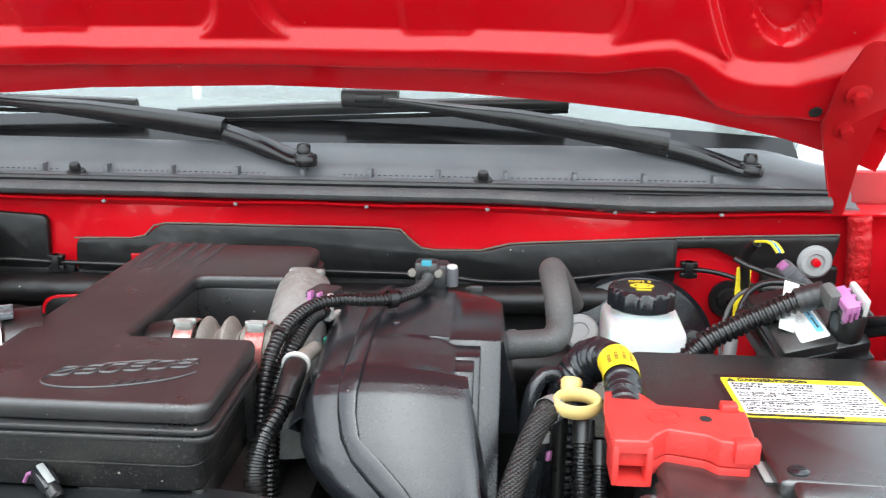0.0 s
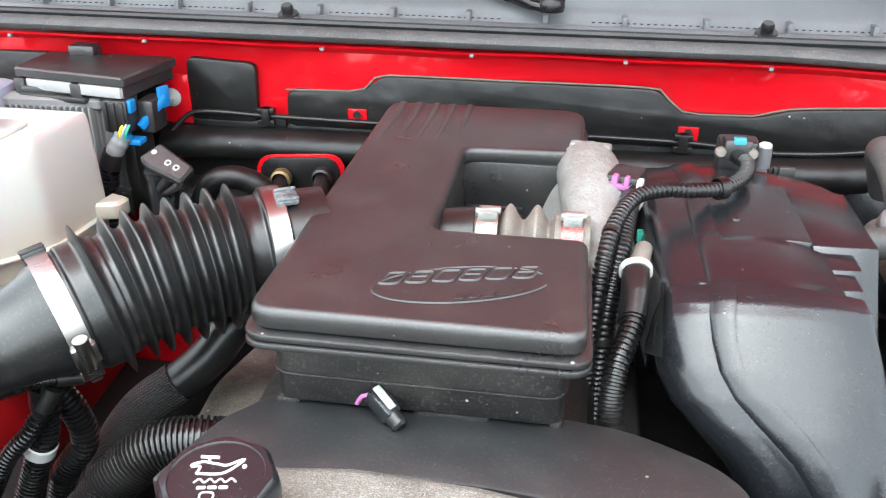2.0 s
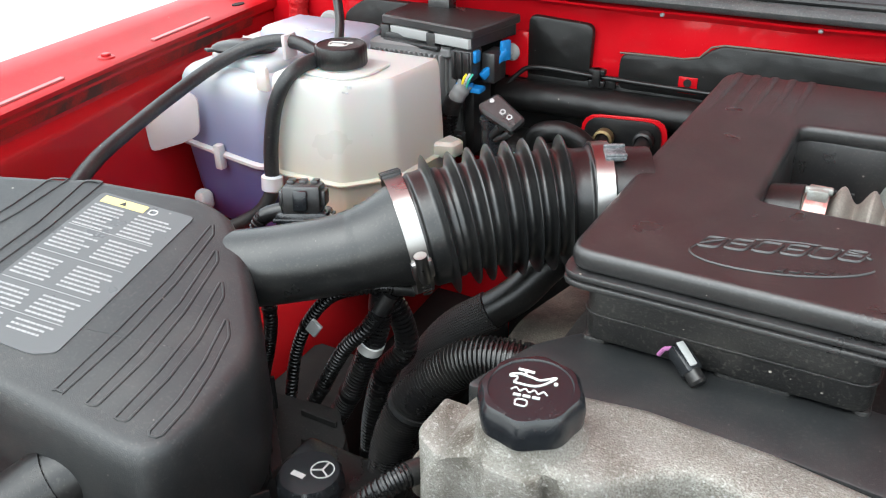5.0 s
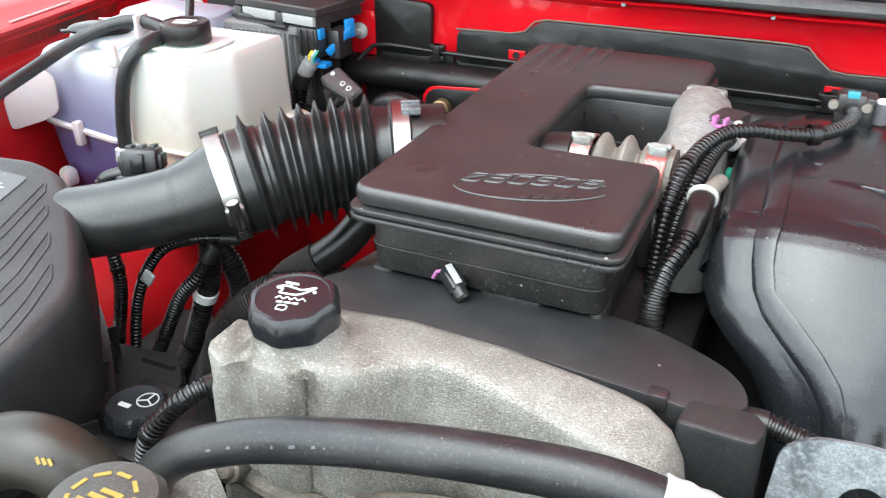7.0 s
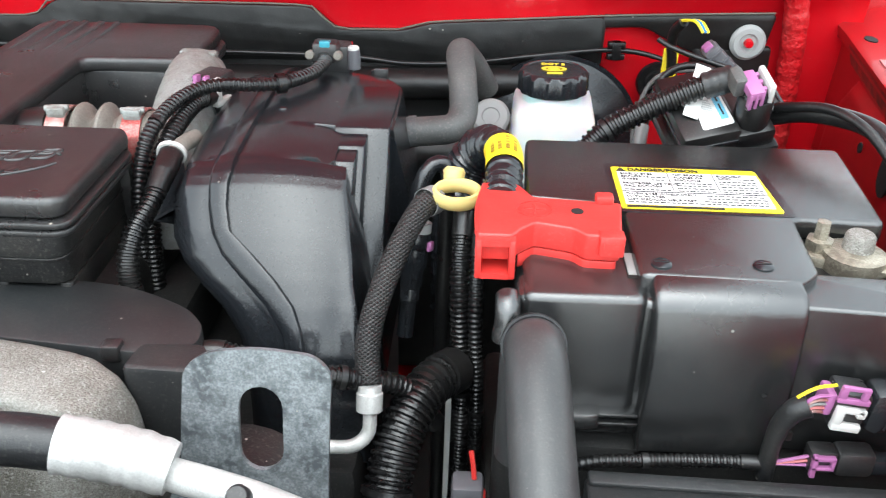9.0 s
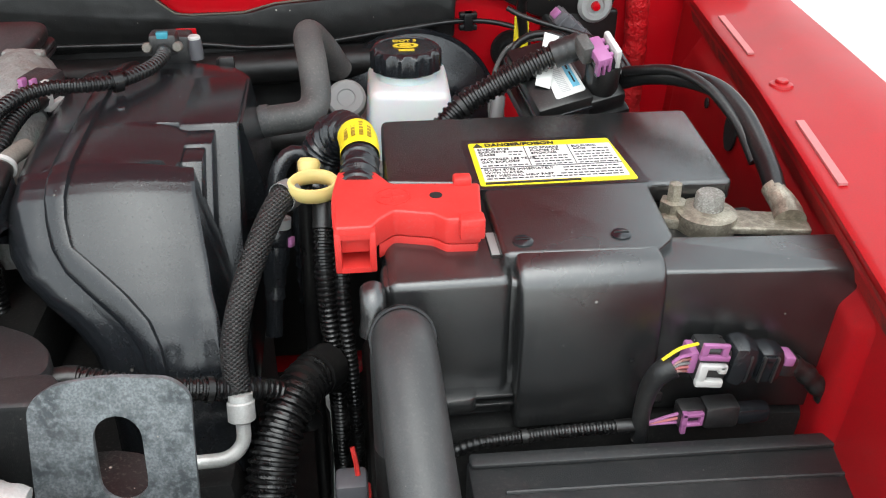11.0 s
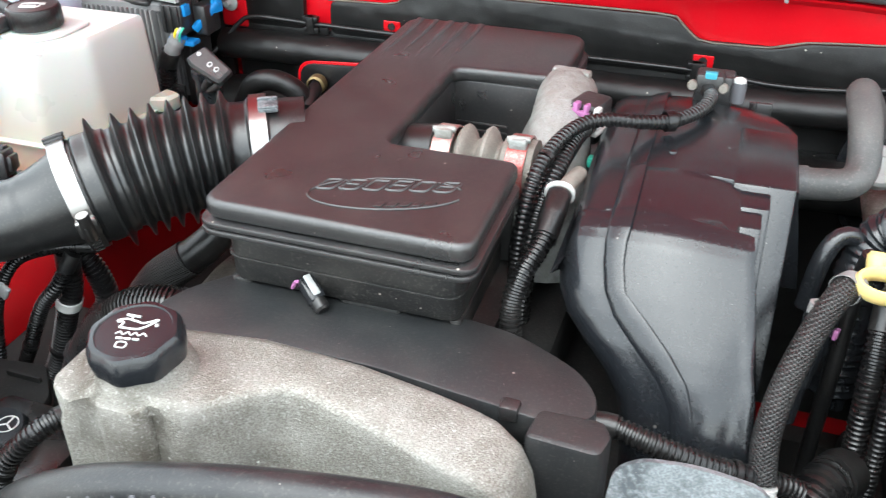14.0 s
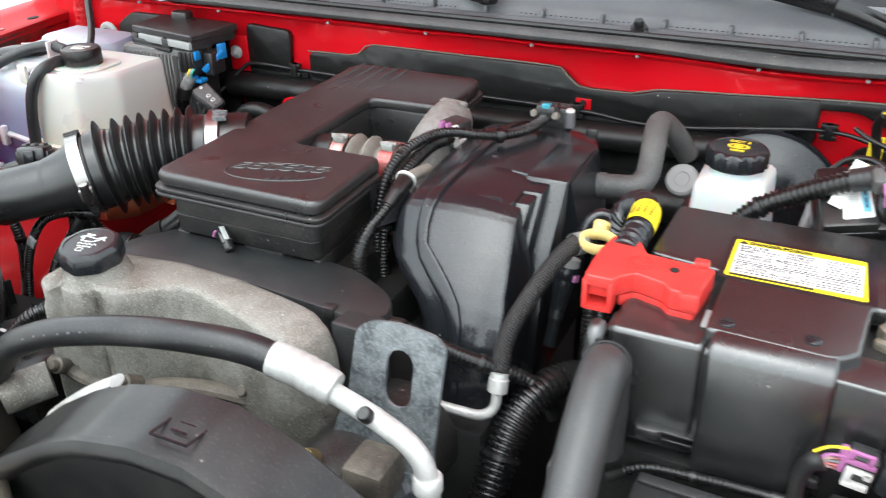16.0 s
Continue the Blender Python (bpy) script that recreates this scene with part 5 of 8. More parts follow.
for row in range(33):
    v = -0.018 - row * 0.0046
    if row in (7, 14, 15, 22, 23, 29):
        continue
    for c in (0, 1):
        u = 0.005 + c * 0.042
        stop = rnd.uniform(0.030, 0.038) + c * 0.042
        while u < stop:
            w = rnd.uniform(0.0012, 0.005)
            box((u, v, 0.0009), (min(u + w, 0.040 + c * 0.042), v + 0.0017, 0.0013), 0, lm, tx)
            u += w + 0.0007
for v in (-0.0475, -0.0835, -0.1205, -0.150):
    box((0.004, v, 0.0009), (0.082, v + 0.0004, 0.0013), 0, lm, tx)
part("fine_print", tx, DIMINK, abox)
part("warning_strip", box((0.006, -0.0125, 0.0009), (0.048, -0.0035, 0.0013), 0, lm), CREAM, abox)
part("warning_mark", prism([(0.024, -0.0105), (0.030, -0.0105), (0.027, -0.0055)], 0.0012, 0.0016, 0, lm), INK, abox)
part("info_mark", sweep([lm @ Vector(q) for q in ((0.052, -0.011, 0.001), (0.058, -0.011, 0.001), (0.058, -0.006, 0.001), (0.052, -0.006, 0.001), (0.052, -0.011, 0.001))], 0.0005, 6, 0.001), WHITE, abox)
for q in (((-0.431, 0.693), (-0.420, 0.681), (-0.405, 0.620), (-0.396, 0.560), (-0.393, 0.495), (-0.400, 0.494), (-0.406, 0.56), (-0.414, 0.62)),
          ((-0.407, 0.670), (-0.395, 0.658), (-0.378, 0.600), (-0.369, 0.550), (-0.366, 0.499), (-0.374, 0.497), (-0.379, 0.55), (-0.388, 0.605)),
          ((-0.379, 0.644), (-0.365, 0.630), (-0.350, 0.585), (-0.343, 0.545), (-0.340, 0.501), (-0.349, 0.499), (-0.353, 0.545), (-0.361, 0.59)),
          ((-0.349, 0.615), (-0.334, 0.600), (-0.322, 0.565), (-0.315, 0.535), (-0.313, 0.504), (-0.322, 0.501), (-0.325, 0.535), (-0.333, 0.57)),
          ((-0.586, 0.655), (-0.573, 0.664), (-0.571, 0.61), (-0.575, 0.55), (-0.585, 0.55), (-0.583, 0.61)),
          ((-0.560, 0.671), (-0.546, 0.679), (-0.536, 0.61), (-0.532, 0.53), (-0.543, 0.53), (-0.548, 0.61))):
    ring_q = [LEAN @ Vector((*p, 0.0002)) for p in rounded(q, 0.004, 3)]
    part("lid_rib", sweep(ring_q + ring_q[:1], 0.0012, 6, 0.005, None, 0.7), DUSTLID, abox)

# ---- tanks ----
wt = thing("coolant_tank", "clouded white plastic coolant tank with a black cap", "tank", (-0.51, 1.02, 0.9))
WTK = rounded([(-0.585, 0.945), (-0.482, 0.945), (-0.437, 0.998), (-0.428, 1.098), (-0.585, 1.098)], [0.020, 0.010, 0.010, 0.009, 0.009], 4)
part("tank_upper", loft(WTK, [(1.0345, 0.001), (1.060, 0.0015), (1.100, 0.003), (1.138, 0.0045), (1.146, 0.0058), (1.150, 0.0080)]), COOLANT, wt, sharp=34)
part("neck_shoulder", prism(rounded([(-0.560, 0.968), (-0.486, 0.966), (-0.468, 0.990), (-0.468, 1.045), (-0.560, 1.045)], 0.012), 1.1495, 1.1545, 0.003), COOLANT, wt)
part("seam", loft(WTK, [(1.0305, -0.004), (1.0315, -0.006), (1.0335, -0.006), (1.0345, -0.004)]), COOLANT, wt)
part("tank_lower", loft(WTK, [(0.895, 0.030), (0.90, 0.022), (0.95, 0.012), (1.00, 0.004), (1.0305, 0.001)]), COOLANT, wt, "lower half tinted by orange coolant", sharp=60)
part("seam_lug", loft(rounded([(-0.436, 1.070), (-0.408, 1.078), (-0.404, 1.100), (-0.430, 1.108)], 0.006), [(1.030, 0.002), (1.033, 0), (1.046, 0.0), (1.050, 0.004)]), COOLANT, wt)
part("corner_tab", box((-0.598, 0.948, 1.128), (-0.580, 0.956, 1.158), 0.004), COOLANT, wt)
part("filler_neck", lathe([(0.026, 0), (0.025, 0.010), (0, 0.010)], Matrix.Translation((-0.513, 1.005, 1.150)), 24), COOLANT, wt)
part("cap", lathe([(0.0290, 0), (0.0298, 0.0015), (0.0298, 0.0205), (0.0288, 0.0230), (0.0272, 0.0238), (0.0268, 0.0230), (0, 0.0230)], Matrix.Translation((-0.513, 1.005, 1.1565)), 96, None, lambda a, r, z: r * (1 + (0.010 * math.cos(32 * a) if r > 0.0292 else 0))), RUBBER, wt)
capw = Matrix.Translation((-0.513, 1.005, 1.1797)) @ Matrix.Rotation(radians(18), 4, "Z")
icon = sweep([(-0.012, -0.007, 0), (0.007, -0.007, 0), (0.007, 0.006, 0), (-0.012, 0.006, 0), (-0.012, -0.007, 0)], 0.0010, 6, 0.001)
box((-0.010, -0.006, -0.0003), (0.005, 0.000, 0.0006), 0, None, icon)
box((0.007, 0.003, -0.0003), (0.013, 0.008, 0.0006), 0, None, icon)
part("cap_symbol", place(icon, capw), WHITE, wt)
pr = bmesh.new()
for k in range(4):
    box((-0.497 + k * 0.0075, 0.9600, 1.1455), (-0.4920 + k * 0.0075, 0.9612, 1.1485), 0, None, pr)
    box((-0.494 + k * 0.0065, 0.9560, 1.1405), (-0.4900 + k * 0.0065, 0.9572, 1.1425), 0, None, pr)
part("moulded_print", pr, GREYINK, wt)

pt = thing("washer_tank", "clouded plastic washer tank half full of violet fluid", "tank", (-0.69, 1.05, 0.9))
PTK = rounded([(-0.780, 0.990), (-0.606, 0.960), (-0.600, 1.12), (-0.64, 1.20), (-0.785, 1.20)], [0.024, 0.024, 0.03, 0.03, 0.03], 5)
part("tank_upper", loft(PTK, [(1.0265, 0.001), (1.060, 0.002), (1.100, 0.004), (1.110, 0.006), (1.118, 0.011), (1.123, 0.018), (1.125, 0.022)]), WASHER, pt, sharp=40)
part("tank_crown", prism(rounded([(-0.755, 1.030), (-0.632, 1.005), (-0.628, 1.12), (-0.66, 1.18), (-0.76, 1.18)], 0.03), 1.120, 1.137, 0.008, None, None, 0.0, 4), WASHER, pt)
part("seam", loft(PTK, [(1.0200, -0.003), (1.0210, -0.006), (1.0250, -0.006), (1.0262, -0.003)]), EAR, pt)
part("tank_lower", loft(PTK, [(0.905, 0.026), (0.915, 0.016), (0.96, 0.008), (1.0200, 0.001)]), WASHER, pt, "lower half showing violet fluid", sharp=60)
part("seam_clip", box((-0.698, 0.962, 1.004), (-0.686, 0.974, 1.038), 0.003), EAR, pt)
part("bottom_lug", loft(rounded([(-0.758, 0.972), (-0.738, 0.968), (-0.736, 0.99), (-0.758, 0.99)], 0.005), [(0.930, 0.002), (0.934, 0), (0.950, 0), (0.956, 0.004)]), EAR, pt)
ear = prism(rounded([(-0.070, 1.066), (-0.068, 1.020), (-0.020, 1.034), (0.002, 1.046), (0.006, 1.095), (-0.012, 1.106)], 0.010), 0.0, 0.005, 0.0015, Matrix.Translation((-0.726, 0.972, 0)) @ Matrix.Rotation(radians(26), 4, "Z") @ Matrix(((1, 0, 0, 0), (0, 0, -1, 0), (0, 1, 0, 0), (0, 0, 0, 1))))
part("mount_ear", ear, EAR, pt, "clouded white mounting ear")
part("cap_collar", lathe([(0.036, -0.02), (0.034, 0.0), (0, 0.0)], Matrix.Translation((-0.702, 1.050, 1.138)), 28), WASHER, pt)
wcm = Matrix.Translation((-0.702, 1.050, 1.138)) @ Matrix.Rotation(radians(-8), 4, "X") @ Matrix.Rotation(radians(60), 4, "Z")
part("cap", lathe([(0, 0.0135), (0.020, 0.0130), (0.034, 0.0095), (0.040, 0.0060), (0.0415, 0.003), (0.0405, 0.0), (0, 0)], wcm @ Matrix.Diagonal((1.05, 0.86, 1, 1)), 40), RUBBER, pt)
part("cap_tab", box((-0.052, -0.007, 0.0), (-0.036, 0.007, 0.004), 0.002, wcm), RUBBER, pt)
wi = sweep([(-0.013, -0.008, 0), (0.013, -0.008, 0), (0.010, 0.003, 0), (0.0, 0.006, 0), (-0.010, 0.003, 0), (-0.013, -0.008, 0)], 0.0011, 6, 0.001)
for k in range(3):
    sweep([(-0.007 + k * 0.007, 0.0075, 0), (-0.008 + k * 0.008, 0.0125, 0)], 0.0008, 6, 0.001, wi)
box((-0.017, -0.001, -0.0003), (-0.013, 0.001, 0.0006), 0, None, wi)
part("cap_symbol", place(wi, Matrix.Translation((-0.694, 1.064, 1.1525)) @ Matrix.Rotation(radians(-10), 4, "X") @ Matrix.Rotation(radians(20), 4, "Z")), WHITE, pt)
part("filler_neck", loft(rounded([(-0.735, 1.112), (-0.665, 1.098), (-0.600, 1.100), (-0.570, 1.130), (-0.58, 1.20), (-0.73, 1.20)], 0.014), [(1.09, 0.0), (1.140, 0.0), (1.149, 0.004), (1.153, 0.012)]), TANKPALE, pt, "pale flat filler neck")
part("neck_print", box((-0.655, 1.122, 1.1525), (-0.615, 1.128, 1.1540), 0), GREYINK, pt)
cable("overflow_hose", [(-0.640, 0.690, 1.075), (-0.662, 0.76, 1.098), (-0.690, 0.86, 1.110), (-0.704, 0.935, 1.120), (-0.697, 0.985, 1.135), (-0.676, 1.025, 1.150), (-0.645, 1.046, 1.158), (-0.612, 1.050, 1.158), (-0.575, 1.045, 1.150)], 0.0088, HOSE, "black rubber overflow hose crossing the tanks", "hose")
tagged(part("hose_saddle", box((-0.628, 1.036, 1.138), (-0.622, 1.060, 1.169), 0.002), EAR), "clouded plastic saddle holding the overflow hose", "clip")
cable("tank_strap_hose", [(-0.535, 1.010, 1.160), (-0.540, 0.975, 1.162), (-0.547, 0.946, 1.151), (-0.560, 0.936, 1.120), (-0.571, 0.934, 1.075), (-0.575, 0.933, 1.040), (-0.574, 0.930, 1.015), (-0.590, 0.915, 0.985), (-0.640, 0.890, 0.955), (-0.69, 0.86, 0.92)], 0.0088, HOSE, "black hose running down between the tanks", "hose")
tagged(part("hose_collar", lathe([(0.0092, -0.011), (0.0130, -0.009), (0.0130, 0.007), (0.0092, 0.010)], along((-0.5745, 0.931, 1.022), (0.0, -0.12, -1)), 20), EAR), "clouded plastic collar round the tank hose", "clip")
cable("breather_hose", [(-0.560, 1.06, 1.15), (-0.575, 1.09, 1.18), (-0.60, 1.12, 1.23), (-0.615, 1.15, 1.30)], 0.006, RUBBER, "thin black hose rising behind the tanks", "hose")
vs_ = thing("solenoid_valve", "black plastic valve with connector below the tanks", "valve", (-0.43, 0.81, 1.0))
vm = Matrix.Translation((-0.428, 0.812, 1.068)) @ Matrix.Rotation(radians(28), 4, "Z") @ Matrix.Rotation(radians(-14), 4, "X")
part("valve_body", box((-0.026, -0.020, -0.045), (0.026, 0.020, 0.004), 0.005, vm), SATIN, vs_)
part("valve_plug", box((-0.019, -0.018, 0.002), (0.019, 0.016, 0.030), 0.004, vm), BLACK, vs_)
part("plug_latch", box((-0.007, -0.024, 0.006), (0.007, -0.016, 0.026), 0.002, vm), SATIN, vs_)
part("plug_cheek", box((-0.023, -0.012, 0.008), (-0.018, 0.012, 0.024), 0.002, vm), BLACK, vs_)
part("plug_cheek", box((0.018, -0.012, 0.008), (0.023, 0.012, 0.024), 0.002, vm), BLACK, vs_)
for k in range(3):
    part("plug_rib", box((-0.016 + k * 0.012, -0.004, 0.029), (-0.009 + k * 0.012, 0.012, 0.033), 0.001, vm), BLACK, vs_)
for k in range(2):
    part("body_ridge", box((-0.028, -0.022, -0.006 - k * 0.016), (0.028, 0.022, -0.002 - k * 0.016), 0.0015, vm), SATIN, vs_)
part("valve_port", lathe([(0.009, 0), (0.009, 0.034), (0.0105, 0.035), (0.0105, 0.040), (0, 0.040)], vm @ Matrix.Translation((0.020, -0.004, -0.014)) @ Matrix.Rotation(radians(70), 4, "Y"), 16), RUBBER, vs_)
part("port_ring", lathe([(0.0095, 0), (0.0112, 0.001), (0.0112, 0.004), (0.0095, 0.005)], vm @ Matrix.Translation((0.026, -0.004, -0.012)) @ Matrix.Rotation(radians(70), 4, "Y"), 18), WHITE, vs_)
loom("valve_conduit", [(-0.446, 0.800, 1.072), (-0.462, 0.788, 1.066), (-0.472, 0.782, 1.040), (-0.470, 0.782, 1.00), (-0.468, 0.785, 0.94), (-0.50, 0.79, 0.84)], 0.0078)
tagged(part("vent_hose_end", lathe([(0.012, 0), (0.019, 0.004), (0.020, 0.020), (0.016, 0.026), (0, 0.027)], along((-0.500, 0.800, 0.985), (0.2, -0.5, 0.6)), 24), RUBBER), "round black rubber hose end below the valve", "hose end")

# ---- engine control unit ----
ecu = thing("engine_control_unit", "finned grey control unit with a black connector lid", "control unit", (-0.49, 1.19, 1.03))
part("heat_sink", box((-0.575, 1.160, 1.000), (-0.462, 1.245, 1.136), 0.004), GREYPL, ecu)
part("sink_rim", loft(rounded([(-0.585, 1.150), (-0.455, 1.156), (-0.450, 1.245), (-0.585, 1.245)], 0.006), [(1.130, 0.002), (1.132, 0), (1.140, 0), (1.142, 0.003)]), GREYPL, ecu)
for k in range(15):
    part("fin", box((-0.574 + k * 0.0076, 1.148, 1.005), (-0.5712 + k * 0.0076, 1.162, 1.134), 0.001), GREYPL, ecu)
for k in range(9):
    part("fin", box((-0.4635, 1.166 + k * 0.0085, 1.005), (-0.4520, 1.169 + k * 0.0085, 1.130), 0.001), GREYPL, ecu)
part("carrier", box((-0.560, 1.165, 1.138), (-0.440, 1.25, 1.152), 0.004), BLACK, ecu)
LIDQ = rounded([(-0.568, 1.172), (-0.418, 1.148), (-0.400, 1.252), (-0.568, 1.252)], 0.005)
part("unit_lid", loft(LIDQ, [(1.161, 0.001), (1.162, 0), (1.170, 0), (1.172, 0.002)]), BLACK, ecu)
part("lid_hump", box((-0.535, 1.236, 1.168), (-0.500, 1.258, 1.184), 0.004), BLACK, ecu)
part("lid_lip", loft(drawn_in(LIDQ, 0.006), [(1.146, 0), (1.1608, 0)]), BLACK, ecu)
part("silver_edge", prism([(-0.552, 1.1685), (-0.424, 1.1480), (-0.422, 1.153), (-0.550, 1.1735)], 1.1475, 1.1600, 0.0008), PALERUB, ecu, "pale silver edge strip")
for x0, y0 in ((-0.568, 1.168), (-0.490, 1.1555)):
    part("lid_leg", box((x0, y0, 1.128), (x0 + 0.014, y0 + 0.012, 1.160), 0.002), BLACK, ecu)
part("front_bar", prism([(-0.560, 1.162), (-0.470, 1.150), (-0.468, 1.158), (-0.558, 1.170)], 1.138, 1.1445, 0.0015), BLACK, ecu)
part("side_tab", box((-0.596, 1.172, 1.120), (-0.566, 1.190, 1.142), 0.003), BLACK, ecu)
part("plug_shell", box((-0.448, 1.146, 1.106), (-0.418, 1.176, 1.146), 0.004), BLACK, ecu)
for k in range(3):
    part("shell_rib", box((-0.446 + k * 0.010, 1.143, 1.110), (-0.441 + k * 0.010, 1.148, 1.144), 0.001), BLACK, ecu)
part("second_plug", box((-0.418, 1.170, 1.100), (-0.398, 1.205, 1.140), 0.004), BLACK, ecu)
part("blue_plug", box((-0.421, 1.150, 1.130), (-0.414, 1.164, 1.145), 0.002), BLUE, ecu)
part("blue_plug", box((-0.440, 1.142, 1.098), (-0.420, 1.156, 1.105), 0.002), BLUE, ecu)
part("blue_lever", box((-0.004, -0.024, -0.005), (0.004, 0.024, 0.005), 0.002, Matrix.Translation((-0.404, 1.180, 1.124)) @ Matrix.Rotation(radians(-30), 4, "Z") @ Matrix.Rotation(radians(38), 4, "X")), BLUE, ecu)
part("blue_lever", box((-0.003, -0.008, -0.013), (0.003, 0.008, 0.013), 0.002, Matrix.Translation((-0.396, 1.196, 1.138)) @ Matrix.Rotation(radians(-20), 4, "Z")), BLUE, ecu)
part("blue_foot", box((-0.432, 1.148, 1.092), (-0.408, 1.166, 1.099), 0.002), BLUE, ecu)
for k, c in enumerate((YELLOW, GREYINK, GREEN)):
    part("plug_wire", sweep([(-0.424 + k * 0.004, 1.145, 1.118), (-0.426 + k * 0.004, 1.139, 1.112), (-0.430 + k * 0.003, 1.142, 1.100)], 0.0016, 6, 0.004), c, ecu)
part("bracket_bolt", lathe([(0, 0.012), (0.004, 0.012), (0.005, 0.006), (0.008, 0.005), (0.012, 0.002), (0.012, 0), (0, 0)], along((-0.418, 1.262, 1.117), (0, -1, 0)), 16), PALERUB, ecu)
part("taped_wires", sweep([(-0.428, 1.150, 1.104), (-0.436, 1.144, 1.090), (-0.444, 1.142, 1.076)], lambda s: 0.0105 + 0.0005 * math.sin(s * 700), 14, 0.002), GREYPL, ecu)
loom("control_unit_conduit", [(-0.440, 1.143, 1.084), (-0.449, 1.141, 1.060), (-0.450, 1.136, 1.01), (-0.447, 1.130, 0.960), (-0.445, 1.125, 0.90)], 0.0118, 0.0052)
part("clip_plate", box((-0.436, 1.128, 1.010), (-0.418, 1.132, 1.046), 0.003), RUBBER, ecu)
for z in (1.020, 1.036):
    part("plate_eye", lathe([(0.003, 0), (0.0055, 0), (0.0055, 0.004), (0.003, 0.004)], along((-0.427, 1.128, z), (0, -1, 0)), 16), RUBBER, ecu)
part("mount_bracket", box((-0.440, 1.165, 1.00), (-0.425, 1.215, 1.096), 0.003), RUBBER, ecu)
part("red_panel", box((-0.436, 1.2655, 1.082), (-0.396, 1.2695, 1.146), 0.004), RED, truck)
sens = thing("hose_valve_cover", "black plastic pipe end with a printed hinged cover", "valve", (-0.36, 1.1, 1.05))
scm = Matrix.Translation((-0.352, 1.098, 1.094)) @ Matrix.Rotation(radians(-12), 4, "Z") @ Matrix.Rotation(radians(24), 4, "Y") @ Matrix.Rotation(radians(30), 4, "X")
part("hinged_cover", loft(rounded([(-0.026, -0.014), (-0.014, -0.018), (0.030, -0.014), (0.030, 0.010), (-0.020, 0.014)], 0.005), [(-0.006, 0.002), (-0.004, 0.0), (0.004, 0.0), (0.007, 0.003)], scm), BLACK, sens)
part("cover_arm", sweep([scm @ Vector((0.012, -0.014, -0.004)), scm @ Vector((0.006, -0.020, -0.020)), scm @ Vector((0.000, -0.018, -0.036))], 0.0055, 10, 0.004), BLACK, sens)
part("cover_arm", sweep([scm @ Vector((0.026, -0.012, -0.004)), scm @ Vector((0.016, -0.020, -0.018)), scm @ Vector((0.002, -0.019, -0.036))], 0.0045, 10, 0.004), BLACK, sens)
part("cover_pin", lathe([(0, 0.0016), (0.0028, 0.0012), (0.003, 0), (0, 0)], scm @ Matrix.Translation((-0.016, 0.0, 0.007)), 12), GREYINK, sens)
for k in range(2):
    part("cover_print", lathe([(0.002, 0), (0.0036, 0), (0.0036, 0.0006), (0.002, 0.0006)], scm @ Matrix.Translation((0.004 + k * 0.011, -0.002, 0.0068)), 14), GREYINK, sens)
    part("cover_print", box((0.0015 + k * 0.011, -0.006, 0.0068), (0.0065 + k * 0.011, -0.005, 0.0074), 0, scm), GREYINK, sens)
part("pipe_end", lathe([(0.017, 0), (0.017, 0.088), (0.019, 0.089), (0.019, 0.096), (0.015, 0.098), (0, 0.098)], Matrix.Translation((-0.366, 1.108, 0.985)), 24), SATIN, sens)
tagged(part("bulkhead_duct", sweep([(-0.345, 1.150, 1.02), (-0.325, 1.150, 1.052), (-0.295, 1.155, 1.058), (-0.265, 1.16, 1.04), (-0.255, 1.165, 1.00)], 0.014, 16, 0.005), LINER), "thick black curved hose at the bulkhead", "hose")
tagged(part("green_fitting", lathe([(0.013, 0), (0.013, 0.012), (0.010, 0.014), (0, 0.014)], along((-0.332, 1.098, 1.028), (0.1, -0.3, 1)), 18), mat("grey_green_fitting", (0.16, 0.24, 0.21), 0.45, scale=80, amount=0.6, dust=0.2)), "grey-green pipe fitting behind the intake duct", "fitting")
hf = thing("heater_fittings", "two heater hose fittings on the bulkhead", "fitting", (-0.23, 1.23, 1.02))
FACE = Matrix(((1, 0, 0, 0), (0, 0, -1, 0), (0, 1, 0, 0), (0, 0, 0, 1)))
part("red_rim", prism(rounded([(-0.292, 1.010), (-0.180, 1.018), (-0.180, 1.076), (-0.292, 1.068)], 0.024), 0, 0.003, 0.001, Matrix.Translation((0, 1.2085, 0)) @ FACE), RED, hf)
part("fitting_plate", prism(rounded([(-0.286, 1.012), (-0.186, 1.020), (-0.186, 1.072), (-0.286, 1.066)], 0.022), 0, 0.004, 0.001, Matrix.Translation((0, 1.205, 0)) @ FACE), RUBBER, hf)
for x, z, c in ((-0.256, 1.045, BRASS), (-0.205, 1.050, RUBBER)):
    part("fitting_tube", sweep([(x, 1.20, z), (x + 0.003, 1.175, z - 0.004), (x + 0.006, 1.15, z - 0.018)], 0.0095, 14, 0.005), RUBBER, hf)
    part("fitting_collar", lathe([(0.0095, 0), (0.0125, 0.001), (0.0125, 0.014), (0.010, 0.016), (0.0095, 0.016)], along((x, 1.196, z), (0.1, -1, 0.05)), 20), c, hf)

# ---- hoses low on the left ----
ch = thing("coolant_hose", "thick black rubber coolant hose with a braided sleeve", "hose", (-0.22, 0.85, 0.9))
part("hose", sweep([(-0.13, 0.93, 1.045), (-0.172, 0.905, 1.050), (-0.194, 0.882, 1.036), (-0.216, 0.860, 1.008), (-0.251, 0.842, 0.980)], 0.0180, 20, 0.006), RUBBER, ch)
part("sleeve", sweep([(-0.238, 0.848, 0.990), (-0.270, 0.833, 0.966), (-0.298, 0.825, 0.925), (-0.312, 0.820, 0.88), (-0.325, 0.81, 0.78)], 0.0200, 20, 0.004), BRAID, ch)
